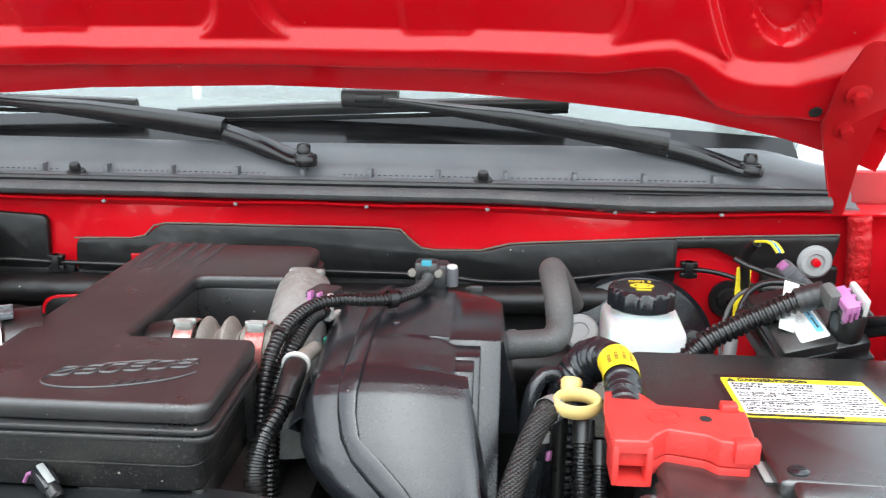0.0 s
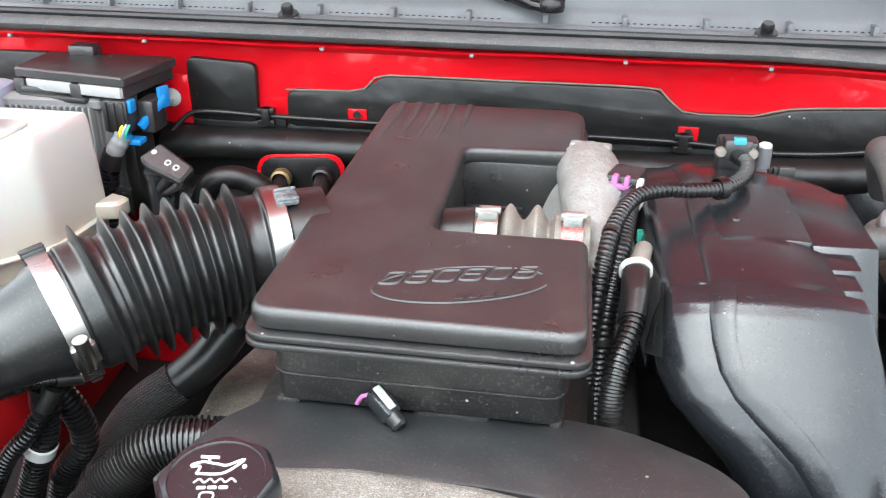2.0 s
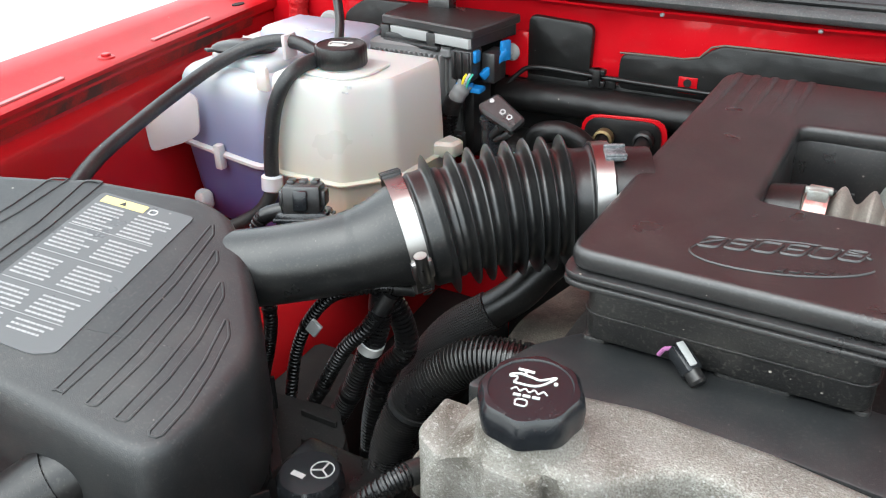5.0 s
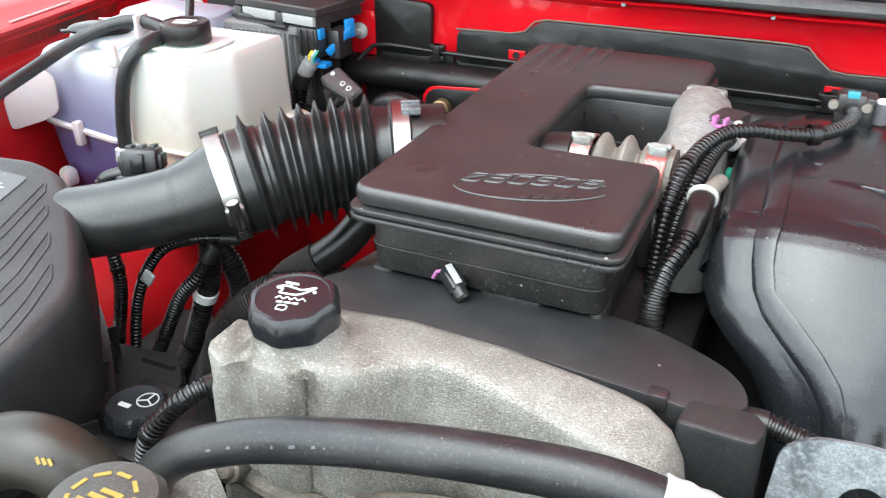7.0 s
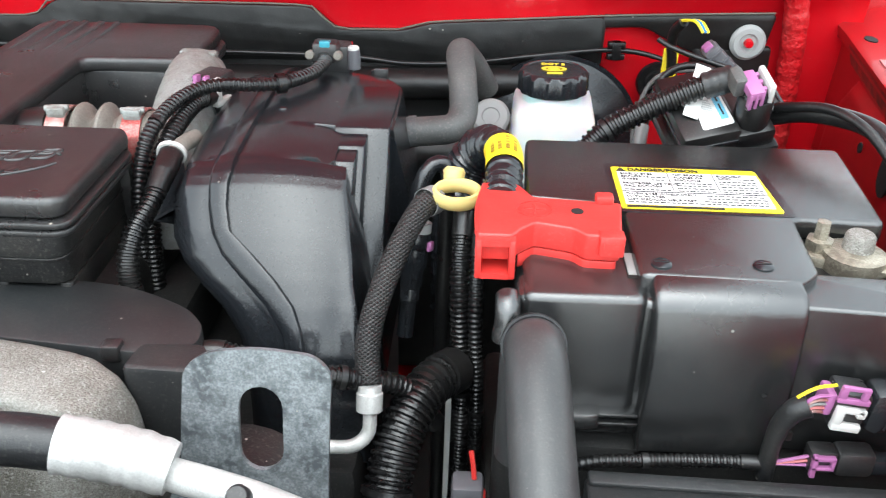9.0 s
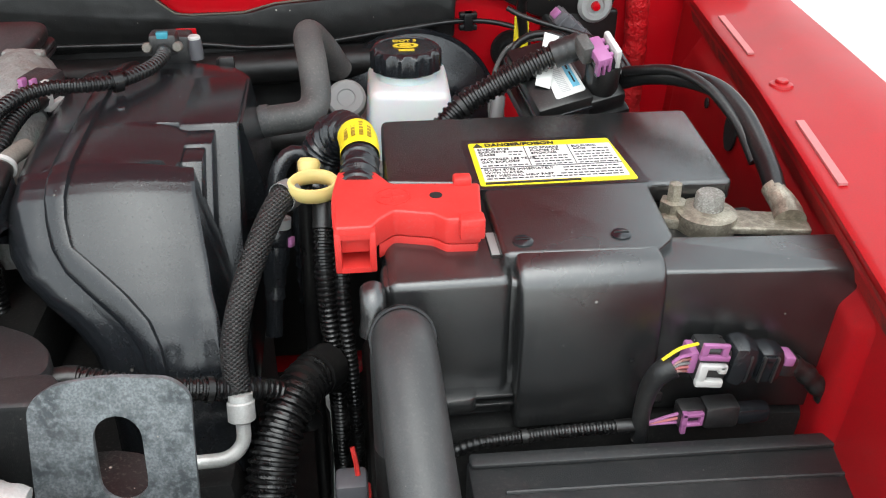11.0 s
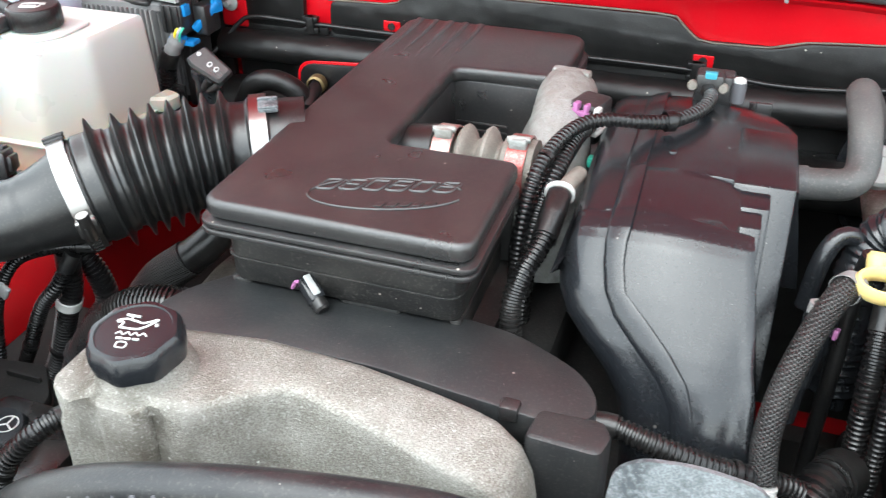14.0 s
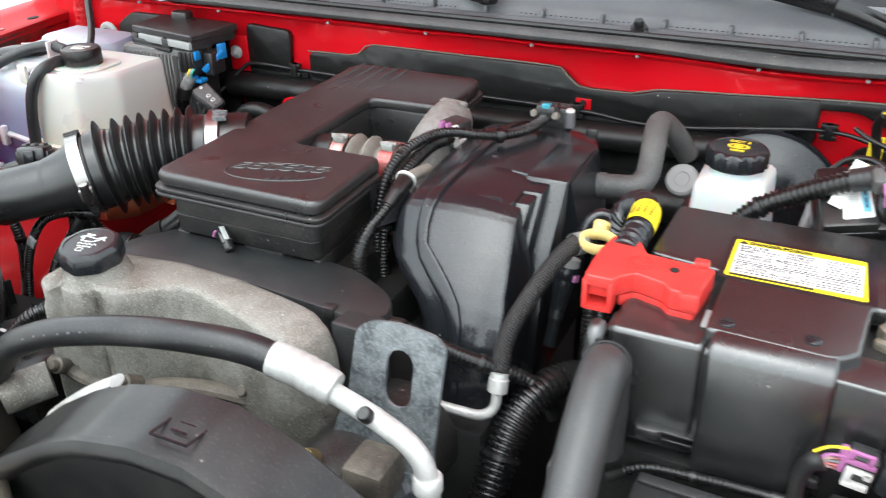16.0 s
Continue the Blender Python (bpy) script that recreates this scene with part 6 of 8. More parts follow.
part("gearbox_casting", prism(rounded([(-0.205, 0.74), (-0.12, 0.74), (-0.12, 0.97), (-0.190, 0.97), (-0.215, 0.86)], 0.02), 0.82, 0.985, 0.012), GRIMY, eng, "grimy brown-grey casting")
part("casting_step", box((-0.175, 0.735, 0.90), (-0.125, 0.80, 1.005), 0.01), GRIMY, eng)
ec = loom("engine_conduit", [(-0.120, 0.700, 1.050), (-0.145, 0.692, 1.060), (-0.175, 0.684, 1.055), (-0.205, 0.676, 1.028), (-0.228, 0.670, 0.990), (-0.240, 0.665, 0.945), (-0.245, 0.66, 0.88)], 0.0185, 0.0030, "grey-black ribbed hose beside the engine", "hose")
ec.children[0].data.materials[0] = HOSE
loom("engine_conduit", [(-0.150, 0.590, 1.040), (-0.168, 0.562, 1.037), (-0.194, 0.546, 1.008), (-0.207, 0.540, 0.968), (-0.203, 0.53, 0.925)], 0.0085)
wa = loom("wing_conduit", [(-0.300, 0.755, 1.045), (-0.309, 0.757, 1.000), (-0.322, 0.757, 0.970), (-0.348, 0.757, 0.910), (-0.378, 0.757, 0.850), (-0.39, 0.757, 0.78)], 0.0112)
part("white_collar", lathe([(0.0113, -0.006), (0.0127, -0.005), (0.0127, 0.005), (0.0113, 0.006)], along((-0.318, 0.757, 0.979), (-0.4, 0.0, -0.9)), 18), WHITE, wa, "white plastic collar")
loom("wing_conduit", [(-0.290, 0.752, 1.045), (-0.308, 0.740, 1.012), (-0.335, 0.738, 0.980), (-0.366, 0.738, 0.925), (-0.395, 0.738, 0.870), (-0.41, 0.738, 0.80)], 0.0075)
loom("wing_conduit", [(-0.325, 0.775, 1.045), (-0.313, 0.782, 1.022), (-0.301, 0.785, 0.997), (-0.298, 0.785, 0.965), (-0.325, 0.785, 0.925), (-0.343, 0.785, 0.860), (-0.35, 0.785, 0.80)], 0.0118)
loom("wing_conduit", [(-0.275, 0.770, 1.045), (-0.31, 0.745, 1.050), (-0.35, 0.735, 1.03), (-0.385, 0.73, 0.97), (-0.40, 0.72, 0.88)], 0.0062)
rad = thing("radiator_hose", "large aged radiator hose with a spring clamp", "hose", (-0.2, 0.45, 1.0))
part("hose", sweep([(-0.42, 0.425, 0.910), (-0.37, 0.438, 0.942), (-0.312, 0.448, 0.988), (-0.268, 0.452, 1.024), (-0.228, 0.456, 1.049), (-0.198, 0.462, 1.050), (-0.178, 0.470, 1.026), (-0.170, 0.476, 0.985), (-0.166, 0.48, 0.93)], lambda s: 0.0250 + 0.00012 * math.sin(s * 900) + 0.0004 * math.sin(s * 61), 28, 0.003), mat("aged_brown_rubber", (0.030, 0.025, 0.018), 0.40, scale=26, amount=0.7, other=(0.012, 0.011, 0.010), bump=0.3, bscale=600, dust=0.06, dust_color=(0.16, 0.11, 0.05), specks=0.2), rad)
part("spring_clamp", lathe([(0.0250, -0.012), (0.0272, -0.012), (0.0272, 0.012), (0.0250, 0.012)], along((-0.292, 0.450, 1.004), (0.76, 0.08, 0.62)), 36), PALERUB, rad)
part("clamp_ear", box((-0.005, -0.002, 0.0), (0.005, 0.002, 0.009), 0.001, along((-0.314, 0.444, 1.024), (-0.6, -0.1, 0.8))), STEEL, rad)
part("clamp_tongue", box((-0.009, -0.012, 0.0258), (0.009, 0.012, 0.0285), 0.001, along((-0.292, 0.450, 1.004), (0.76, 0.08, 0.62)) @ Matrix.Rotation(radians(90), 4, "X")), STEEL, rad)
part("hose_neck", sweep([(-0.148, 0.49, 0.985), (-0.12, 0.53, 0.99)], 0.02, 16, 0.01), ALU, rad)
for k in range(13):
    f = k / 12
    c = Vector((-0.238, 0.4552, 1.041)).lerp(Vector((-0.190, 0.4655, 1.049)), f)
    c.z += 0.004 * math.sin(math.pi * f)
    out_way = Vector((0.42 + 0.10 * f, -0.78, 0.40 + 0.25 * f)).normalized()
    part("print_bar", box((-0.0011, -0.0024, -0.001), (0.0011, 0.0024, 0.0006), 0, along(c + out_way * 0.0256, out_way, 20)), DULLYINK, rad)
psr = thing("steering_fluid_tank", "black steering fluid reservoir with printed cap", "reservoir", (-0.285, 0.615, 0.9))
part("reservoir", box((-0.325, 0.565, 0.86), (-0.215, 0.665, 0.940), 0.008), LOOM, psr)
part("cap", lathe([(0.024, 0), (0.027, 0.003), (0.027, 0.014), (0.024, 0.019), (0, 0.019)], Matrix.Translation((-0.276, 0.605, 0.945)), 48, None, lambda a, r, z: r * (1 + (0.03 * math.cos(12 * a) if r > 0.025 else 0))), SATIN, psr)
part("cap_print", lathe([(0.0088, 0), (0.0098, 0), (0.0098, 0.0006), (0.0088, 0.0006)], Matrix.Translation((-0.268, 0.612, 0.9640)), 28), GREYINK, psr)
for a in (90, 210, 330):
    part("cap_print", box((0.0, -0.0007, 0.0), (0.0090, 0.0007, 0.0006), 0, Matrix.Translation((-0.268, 0.612, 0.9640)) @ Matrix.Rotation(radians(a), 4, "Z")), GREYINK, psr)
part("cap_print", box((-0.288, 0.596, 0.9638), (-0.276, 0.601, 0.9644), 0), GREYINK, psr)
iat = thing("injector_plug", "small black connector with a pale lock and pink wire", "connector", (-0.025, 0.70, 1.09))
im = along((-0.023, 0.716, 1.090), (0.62, -0.42, -0.40))
part("plug", box((-0.0065, -0.006, -0.010), (0.0065, 0.006, 0.012), 0.002, im), SATIN, iat)
part("plug_collar", lathe([(0.0050, 0.010), (0.0062, 0.011), (0.0062, 0.019), (0.0045, 0.021), (0, 0.021)], im, 16), RUBBER, iat)
part("plug_lock", box((-0.0030, 0.0055, -0.010), (0.0030, 0.0072, 0.009), 0.0010, im), PALERUB, iat)
part("plug_wire", sweep([(-0.029, 0.719, 1.093), (-0.036, 0.718, 1.093), (-0.041, 0.719, 1.085)], 0.0016, 8, 0.004), PINK, iat)

fcap = thing("coolant_filler", "grey-brown pressure cap with yellow warning print on a filler neck", "filler", (-0.082, 0.405, 1.04))
part("cap", lathe([(0.028, 0), (0.032, 0.002), (0.032, 0.010), (0.029, 0.015), (0.020, 0.0165), (0, 0.017)], Matrix.Translation((-0.082, 0.405, 1.095)), 60, None, lambda a, r, z: r * (1 + (0.05 * math.cos(6 * a) if r > 0.030 else 0))), mat("dusty_cap_plastic", (0.040, 0.037, 0.033), 0.45, scale=60, amount=0.6, other=(0.02, 0.018, 0.016), dust=0.25), fcap)
for k in range(9):
    turn = Matrix.Translation((-0.082, 0.405, 1.1118)) @ Matrix.Rotation(radians(40 * k + 10), 4, "Z")
    part("print_bar", box((0.0165, -0.0045, -0.001), (0.0190, 0.0045, 0.0003), 0, turn), DULLYINK, fcap)
for k in range(3):
    part("print_bar", box((-0.093 + k * 0.004, 0.398 + k * 0.005, 1.1115), (-0.079 + k * 0.004, 0.401 + k * 0.005, 1.1126), 0), DULLYINK, fcap)
part("cap_neck", lathe([(0.024, -0.06), (0.024, 0), (0, 0)], Matrix.Translation((-0.082, 0.405, 1.096)), 24), MATTE, fcap)

# ---- air conditioning line and lifting eye ----
ac = thing("air_conditioning_line", "thick black hose with a bright metal end", "hose", (0.05, 0.5, 1.05))
ACP = [(-0.175, 0.49, 0.976), (-0.13, 0.495, 1.042), (-0.075, 0.50, 1.0755), (-0.01, 0.505, 1.096), (0.05, 0.510, 1.108), (0.11, 0.516, 1.114), (0.155, 0.522, 1.113), (0.195, 0.525, 1.106)]
part("hose", sweep(ACP, 0.0143, 24, 0.006), HOSE, ac)
for x, w in ((-0.094, 0.002), (-0.082, 0.007), (-0.066, 0.004), (-0.054, 0.008), (-0.036, 0.006), (-0.022, 0.008), (-0.006, 0.003)):
    y, z = (float(np.interp(x, [p[0] for p in ACP], [p[k] for p in ACP])) for k in (1, 2))
    part("print_bar", box((-w / 2, -0.0009, 0.0140), (w / 2, 0.0009, 0.0146), 0, Matrix.Translation((x, y, z)) @ Matrix.Rotation(radians(-22), 4, "Y") @ Matrix.Rotation(radians(66), 4, "X")), DIMGREY, ac)
part("crimp_ferrule", sweep([(0.182, 0.5240, 1.1090), (0.195, 0.5252, 1.1060), (0.218, 0.5275, 1.0990), (0.24, 0.527, 1.092)], lambda s: 0.0160 + 0.0004 * math.cos(2 * math.pi * s / 0.011) - 0.06 * max(0, s - 0.045), 20, 0.0018), WHITEMET, ac)
part("metal_pipe", sweep([(0.236, 0.527, 1.089), (0.268, 0.518, 1.089), (0.296, 0.511, 1.086), (0.322, 0.508, 1.074), (0.334, 0.508, 1.05), (0.336, 0.508, 1.0), (0.33, 0.51, 0.92)], 0.0092, 16, 0.005), WHITEMET, ac)
part("pipe_collar", lathe([(0.012, -0.007), (0.0125, -0.005), (0.0125, 0.006), (0.011, 0.008), (0, 0.008)], along((0.3345, 0.508, 1.042), (0, 0.05, 1)), 20), WHITEMET, ac)
part("service_cap", lathe([(0.0065, 0), (0.0065, 0.009), (0.005, 0.011), (0, 0.011)], along((0.283, 0.507, 1.093), (0, -0.6, 0.8)), 14), RUBBER, ac)
comp = thing("compressor", "black and cast compressor at the engine's front", "compressor", (0.26, 0.55, 0.9))
part("compressor_body", sweep([(0.22, 0.46, 0.95), (0.235, 0.54, 0.97), (0.25, 0.64, 0.97)], 0.055, 24, 0.02), MATTE, comp)
part("port_block", box((0.255, 0.50, 0.995), (0.295, 0.545, 1.035), 0.006), GRIMY, comp)
part("compressor_bolt", lathe([(0, 0.008), (0.007, 0.008), (0.008, 0.0), (0.008, -0.01), (0, -0.01)], along((0.222, 0.505, 1.03), (0, -0.7, 0.7)), 12), BRASS, comp)

eye = thing("lifting_bracket", "galvanised steel lifting bracket with a slotted hole", "bracket", (0.275, 0.62, 1.0))
bpts = rounded([(-0.072, -0.16), (0.058, -0.16), (0.041, -0.07), (0.0425, 0.0), (0.0440, 0.030), (0.034, 0.040), (0.0, 0.0435), (-0.028, 0.040), (-0.042, 0.030), (-0.045, -0.01), (-0.046, -0.034), (-0.056, -0.060)], 0.012)
bb = bmesh.new()
outer_v = [bb.verts.new((p[0], p[1], 0.0)) for p in bpts]
slot_pts = [(0.0025 + 0.0130 * math.cos(a), 0.006 + 0.0140 * math.sin(a)) for a in spread(0, math.pi, 10)] + [(0.0025 + 0.0130 * math.cos(a), -0.020 + 0.0135 * math.sin(a)) for a in spread(math.pi, 2 * math.pi, 10)]
slot_v = [bb.verts.new((p[0], p[1], 0.0)) for p in slot_pts]
edges = [bb.edges.new((outer_v[i], outer_v[(i + 1) % len(outer_v)])) for i in range(len(outer_v))] + [bb.edges.new((slot_v[i], slot_v[(i + 1) % len(slot_v)])) for i in range(len(slot_v))]
bmesh.ops.triangle_fill(bb, use_beauty=True, edges=edges)
bmesh.ops.recalc_face_normals(bb, faces=bb.faces)
bmesh.ops.solidify(bb, geom=bb.faces[:], thickness=0.004)
bm_m = Matrix.Translation((0.276, 0.573, 1.0925)) @ Matrix.Rotation(radians(90 - 14), 4, "X") @ Matrix.Rotation(radians(0), 4, "Z")
part("plate", place(bb, bm_m), STEEL, eye)
part("foot_bolt", lathe([(0, 0.012), (0.009, 0.012), (0.010, 0.010), (0.010, 0.004), (0.016, 0.003), (0.016, 0), (0, 0)], bm_m @ Matrix.Translation((0.015, -0.105, 0.004)), 6), STEEL, eye)
part("foot", box((-0.046, -0.175, -0.05), (0.05, -0.16, 0.0), 0.004, bm_m), STEEL, eye)

# ---- power steering line, dipstick ----
psl = thing("steering_pressure_line", "braided black hose with a plated end fitting", "hose", (0.33, 0.73, 0.95))
part("braided_hose", sweep([(0.372, 0.815, 1.118), (0.360, 0.795, 1.125), (0.345, 0.770, 1.108), (0.330, 0.735, 1.080), (0.323, 0.705, 1.055), (0.325, 0.685, 1.030)], 0.0094, 20, 0.003), BRAID, psl)
part("hose_band", lathe([(0.0112, -0.006), (0.0117, -0.006), (0.0117, 0.006), (0.0112, 0.006)], along((0.362, 0.798, 1.124), (0.5, 0.8, -0.1)), 20), GREYPL, psl)
part("end_ferrule", lathe([(0.0085, -0.010), (0.0098, -0.009), (0.0098, 0.004), (0.0088, 0.005), (0.0088, 0.010), (0, 0.010)], along((0.3265, 0.678, 1.022), (0.0, 0.35, 0.9)), 20), WHITEMET, psl)
part("bent_tube", sweep([(0.327, 0.675, 1.015), (0.326, 0.668, 0.998), (0.315, 0.662, 0.990), (0.295, 0.662, 0.988), (0.255, 0.664, 0.985)], 0.0052, 14, 0.004), WHITEMET, psl)
dip = thing("transmission_dipstick", "cream plastic ring handle of a dipstick", "dipstick", (0.38, 0.8, 1.1))
ringpts = [(0.3835 + 0.0172 * math.cos(a), 0.797 + 0.0112 * math.sin(a), 1.131 + 0.003 * math.sin(a)) for a in spread(0, 2 * math.pi, 28)]
part("ring_handle", sweep(ringpts, 0.0034, 10, 0.004, None, 2.0), CREAM, dip)
part("handle_neck", lathe([(0.0065, -0.012), (0.0085, -0.002), (0.009, 0.003), (0.007, 0.006), (0, 0.007)], along((0.380, 0.818, 1.138), (0.1, 0.5, 0.8)), 20), CREAM, dip)
part("dipstick_tube", sweep([(0.376, 0.83, 1.135), (0.374, 0.835, 1.10), (0.372, 0.82, 1.00), (0.37, 0.80, 0.80)], 0.0065, 10, 0.02), RUBBER, dip)
dsb = thing("dark_pipe", "dark painted pipe bending behind the dipstick", "pipe", (0.37, 0.88, 1.08))
part("pipe", sweep([(0.345, 0.86, 1.06), (0.35, 0.865, 1.105), (0.362, 0.875, 1.122), (0.378, 0.875, 1.115), (0.385, 0.86, 1.08), (0.385, 0.84, 0.98)], 0.0075, 12, 0.006), SATIN, dsb)
for x, y, r, top in ((0.390, 0.770, 0.0085, 1.115), (0.403, 0.755, 0.006, 1.105)):
    loom("gap_conduit", [(x, y + 0.03, top), (x - 0.002, y, top - 0.05), (x + 0.002, y - 0.01, top - 0.15), (x, y, top - 0.3)], r)
loom("large_conduit", [(0.386, 0.745, 1.000), (0.366, 0.712, 1.006), (0.347, 0.672, 0.985), (0.338, 0.63, 0.93), (0.332, 0.59, 0.85)], 0.018, 0.0058)
cn = thing("sensor_connector", "black connector with white and pink locks", "connector", (0.35, 0.80, 1.06))
cnm = along((0.350, 0.800, 1.078), (0.1, 0.25, 1))
part("shell", lathe([(0, 0.020), (0.010, 0.019), (0.0125, 0.014), (0.0125, 0.004), (0.0110, 0.002), (0.0115, -0.012), (0.0095, -0.016), (0.0095, -0.030), (0.0080, -0.032), (0.0085, -0.042), (0.0070, -0.044), (0.0070, -0.075), (0, -0.075)], cnm, 24), SATIN, cn)
part("lock", lathe([(0.0085, 0.016), (0.0115, 0.016), (0.0115, 0.024), (0.0085, 0.024)], cnm, 20), PALERUB, cn)
part("pink_lock", box((0.002, -0.0145, 0.008), (0.009, -0.008, 0.018), 0.0015, cnm), PINK, cn)
part("pink_lock", box((-0.0148, -0.004, 0.002), (-0.0115, 0.004, 0.010), 0.001, cnm), PINK, cn)
gc = thing("grey_connector", "grey plastic connector low beside the battery", "connector", (0.40, 0.66, 0.93))
part("shell", box((0.388, 0.648, 0.925), (0.412, 0.670, 0.965), 0.004), DIMGREY, gc)
part("red_wire", sweep([(0.405, 0.66, 0.965), (0.404, 0.663, 0.975), (0.402, 0.668, 0.985)], 0.002, 6, 0.01), REDPLAST, gc)
part("red_strap", box((0.408, 0.655, 0.90), (0.414, 0.668, 0.95), 0.002), REDPLAST, gc)

# ---- wiring over the manifold cover ----
loom("sensor_conduit", [(0.238, 1.045, 1.160), (0.243, 1.015, 1.164), (0.236, 0.985, 1.163), (0.215, 0.955, 1.163), (0.19, 0.938, 1.166), (0.165, 0.930, 1.168), (0.142, 0.915, 1.166), (0.126, 0.880, 1.158), (0.118, 0.845, 1.138), (0.114, 0.825, 1.09), (0.114, 0.82, 1.02), (0.114, 0.82, 0.94)], 0.0066)
loom("engine_side_conduit", [(0.142, 0.965, 1.145), (0.138, 0.925, 1.150), (0.132, 0.875, 1.140), (0.125, 0.840, 1.112), (0.122, 0.825, 1.07), (0.120, 0.82, 1.0), (0.120, 0.82, 0.92)], 0.0084)
loom("coil_conduit", [(0.143, 0.820, 1.131), (0.140, 0.797, 1.117), (0.131, 0.772, 1.100), (0.128, 0.757, 1.080), (0.131, 0.748, 1.050), (0.140, 0.738, 1.015), (0.150, 0.725, 0.96)], 0.0088)
loom("tray_conduit", [(0.205, 0.672, 1.060), (0.222, 0.675, 1.060), (0.250, 0.672, 1.055), (0.285, 0.676, 1.044), (0.315, 0.684, 1.034), (0.350, 0.700, 1.015), (0.372, 0.715, 0.97)], 0.0085)
tagged(part("cable_tie", lathe([(0.0085, -0.004), (0.0095, -0.004), (0.0095, 0.004), (0.0085, 0.004)], along((0.213, 0.954, 1.163), (0.85, 0.5, 0)), 16), LOOM), "black cable tie round a conduit", "cable tie")
mp = thing("pressure_sensor", "black sensor with a blue and cream connector", "sensor", (0.245, 1.065, 1.15))
part("sensor_body", box((0.225, 1.06, 1.130), (0.262, 1.085, 1.168), 0.004), BLACK, mp)
part("sensor_post", lathe([(0.007, 0), (0.007, 0.014), (0.0065, 0.020), (0, 0.020)], Matrix.Translation((0.266, 1.06, 1.145)), 18), DIMGREY, mp)
part("post_cap", lathe([(0.006, 0), (0.006, 0.003), (0.0045, 0.0045), (0, 0.0045)], Matrix.Translation((0.266, 1.06, 1.164)), 16), WHITE, mp)
part("plug", box((0.226, 1.040, 1.155), (0.252, 1.062, 1.176), 0.004), BLACK, mp)
part("blue_lock", box((0.234, 1.040, 1.171), (0.245, 1.047, 1.178), 0.001), mat("teal_lock", (0.05, 0.28, 0.36), 0.35, scale=60, amount=0.3), mp)
for x in (0.224, 0.252):
    part("cream_seal", lathe([(0.004, -0.006), (0.0052, -0.004), (0.0052, 0.002), (0.0038, 0.004), (0, 0.004)], along((x, 1.043, 1.163), (0, -1, 0.2)), 16), RIBCLOTH, mp)
pk = thing("throttle_connector", "black connector with pink and white locks", "connector", (0.135, 0.98, 1.12))
pkm = Matrix.Translation((0.140, 0.985, 1.150)) @ Matrix.Rotation(radians(-18), 4, "Z")
part("shell", box((-0.018, -0.014, -0.03), (0.012, 0.02, 0.011), 0.005, pkm), BLACK, pk)
for k in range(3):
    part("shell_rib", box((-0.016 + k * 0.010, -0.0165, -0.024), (-0.012 + k * 0.010, -0.012, 0.006), 0.001, pkm), SATIN, pk)
part("pink_lock", box((-0.013, -0.020, 0.000), (0.006, -0.012, 0.0050), 0.0012, pkm), PINK, pk)
part("pink_lock", box((-0.010, -0.020, -0.010), (-0.005, -0.012, 0.0125), 0.0012, pkm), PINK, pk)
part("pink_lock", box((0.001, -0.020, -0.010), (0.005, -0.012, 0.0125), 0.0012, pkm), PINK, pk)
part("white_lock", box((0.010, -0.021, -0.016), (0.017, 0.004, -0.010), 0.0012, pkm), WHITE, pk)
part("white_lock", box((0.012, -0.021, -0.011), (0.017, -0.012, 0.012), 0.0012, pkm), WHITE, pk)
part("green_lock", box((0.148, 0.93, 1.118), (0.158, 0.94, 1.128), 0.002), GREEN, pk)
cl_ = thing("coil_connector", "black sleeve with a white ring", "connector", (0.155, 0.84, 1.1))
part("sleeve", sweep([(0.150, 0.885, 1.135), (0.146, 0.858, 1.138), (0.142, 0.835, 1.134)], 0.0072, 16, 0.006), RIBCLOTH, cl_)
part("white_ring", lathe([(0.0105, -0.002), (0.0125, -0.002), (0.0125, 0.002), (0.0105, 0.002)], along((0.1425, 0.844, 1.137), (0.05, -0.9, -0.3)), 24), WHITE, cl_)
part("boot", sweep([(0.1425, 0.842, 1.136), (0.142, 0.822, 1.128), (0.140, 0.803, 1.116)], 0.0104, 14, 0.006), RUBBER, cl_)

# ---- battery ----
bat = thing("battery", "black car battery under a moulded plastic cover", "battery", (0.57, 0.78, 0.9))
part("battery_case", box((0.44, 0.685, 0.90), (0.70, 0.890, 1.112), 0.008), MATTE, bat)
bc = thing("battery_cover", "black textured plastic battery cover with a warning label", "cover", (0.57, 0.78, 0.95))
TOP = [(0.509, 0.678), (0.612, 0.674), (0.628, 0.690), (0.634, 0.766), (0.700, 0.764), (0.712, 0.904), (0.440, 0.906), (0.436, 0.790), (0.509, 0.780)]
part("top_panel", prism(rounded(TOP, [0.006, 0.01, 0.004, 0.006, 0.006, 0.008, 0.008, 0.006, 0.004]), 1.118, 1.136, 0.005, None, None, 0, 3), DUSTBLACK, bc)
part("step_panel", prism(rounded([(0.432, 0.664), (0.514, 0.664), (0.514, 0.79), (0.432, 0.79)], 0.008), 1.008, 1.1255, 0.006, None, None, 0, 3), DUSTBLACK, bc)
part("right_shelf", prism(rounded([(0.610, 0.659), (0.752, 0.648), (0.752, 0.694), (0.610, 0.704)], 0.004), 1.008, 1.1275, 0.006, None, None, 0, 3), DUSTBLACK, bc)
part("terminal_well", prism(rounded([(0.630, 0.700), (0.722, 0.695), (0.722, 0.775), (0.634, 0.772)], 0.004), 1.098, 1.106, 0.001), DARK, bc)
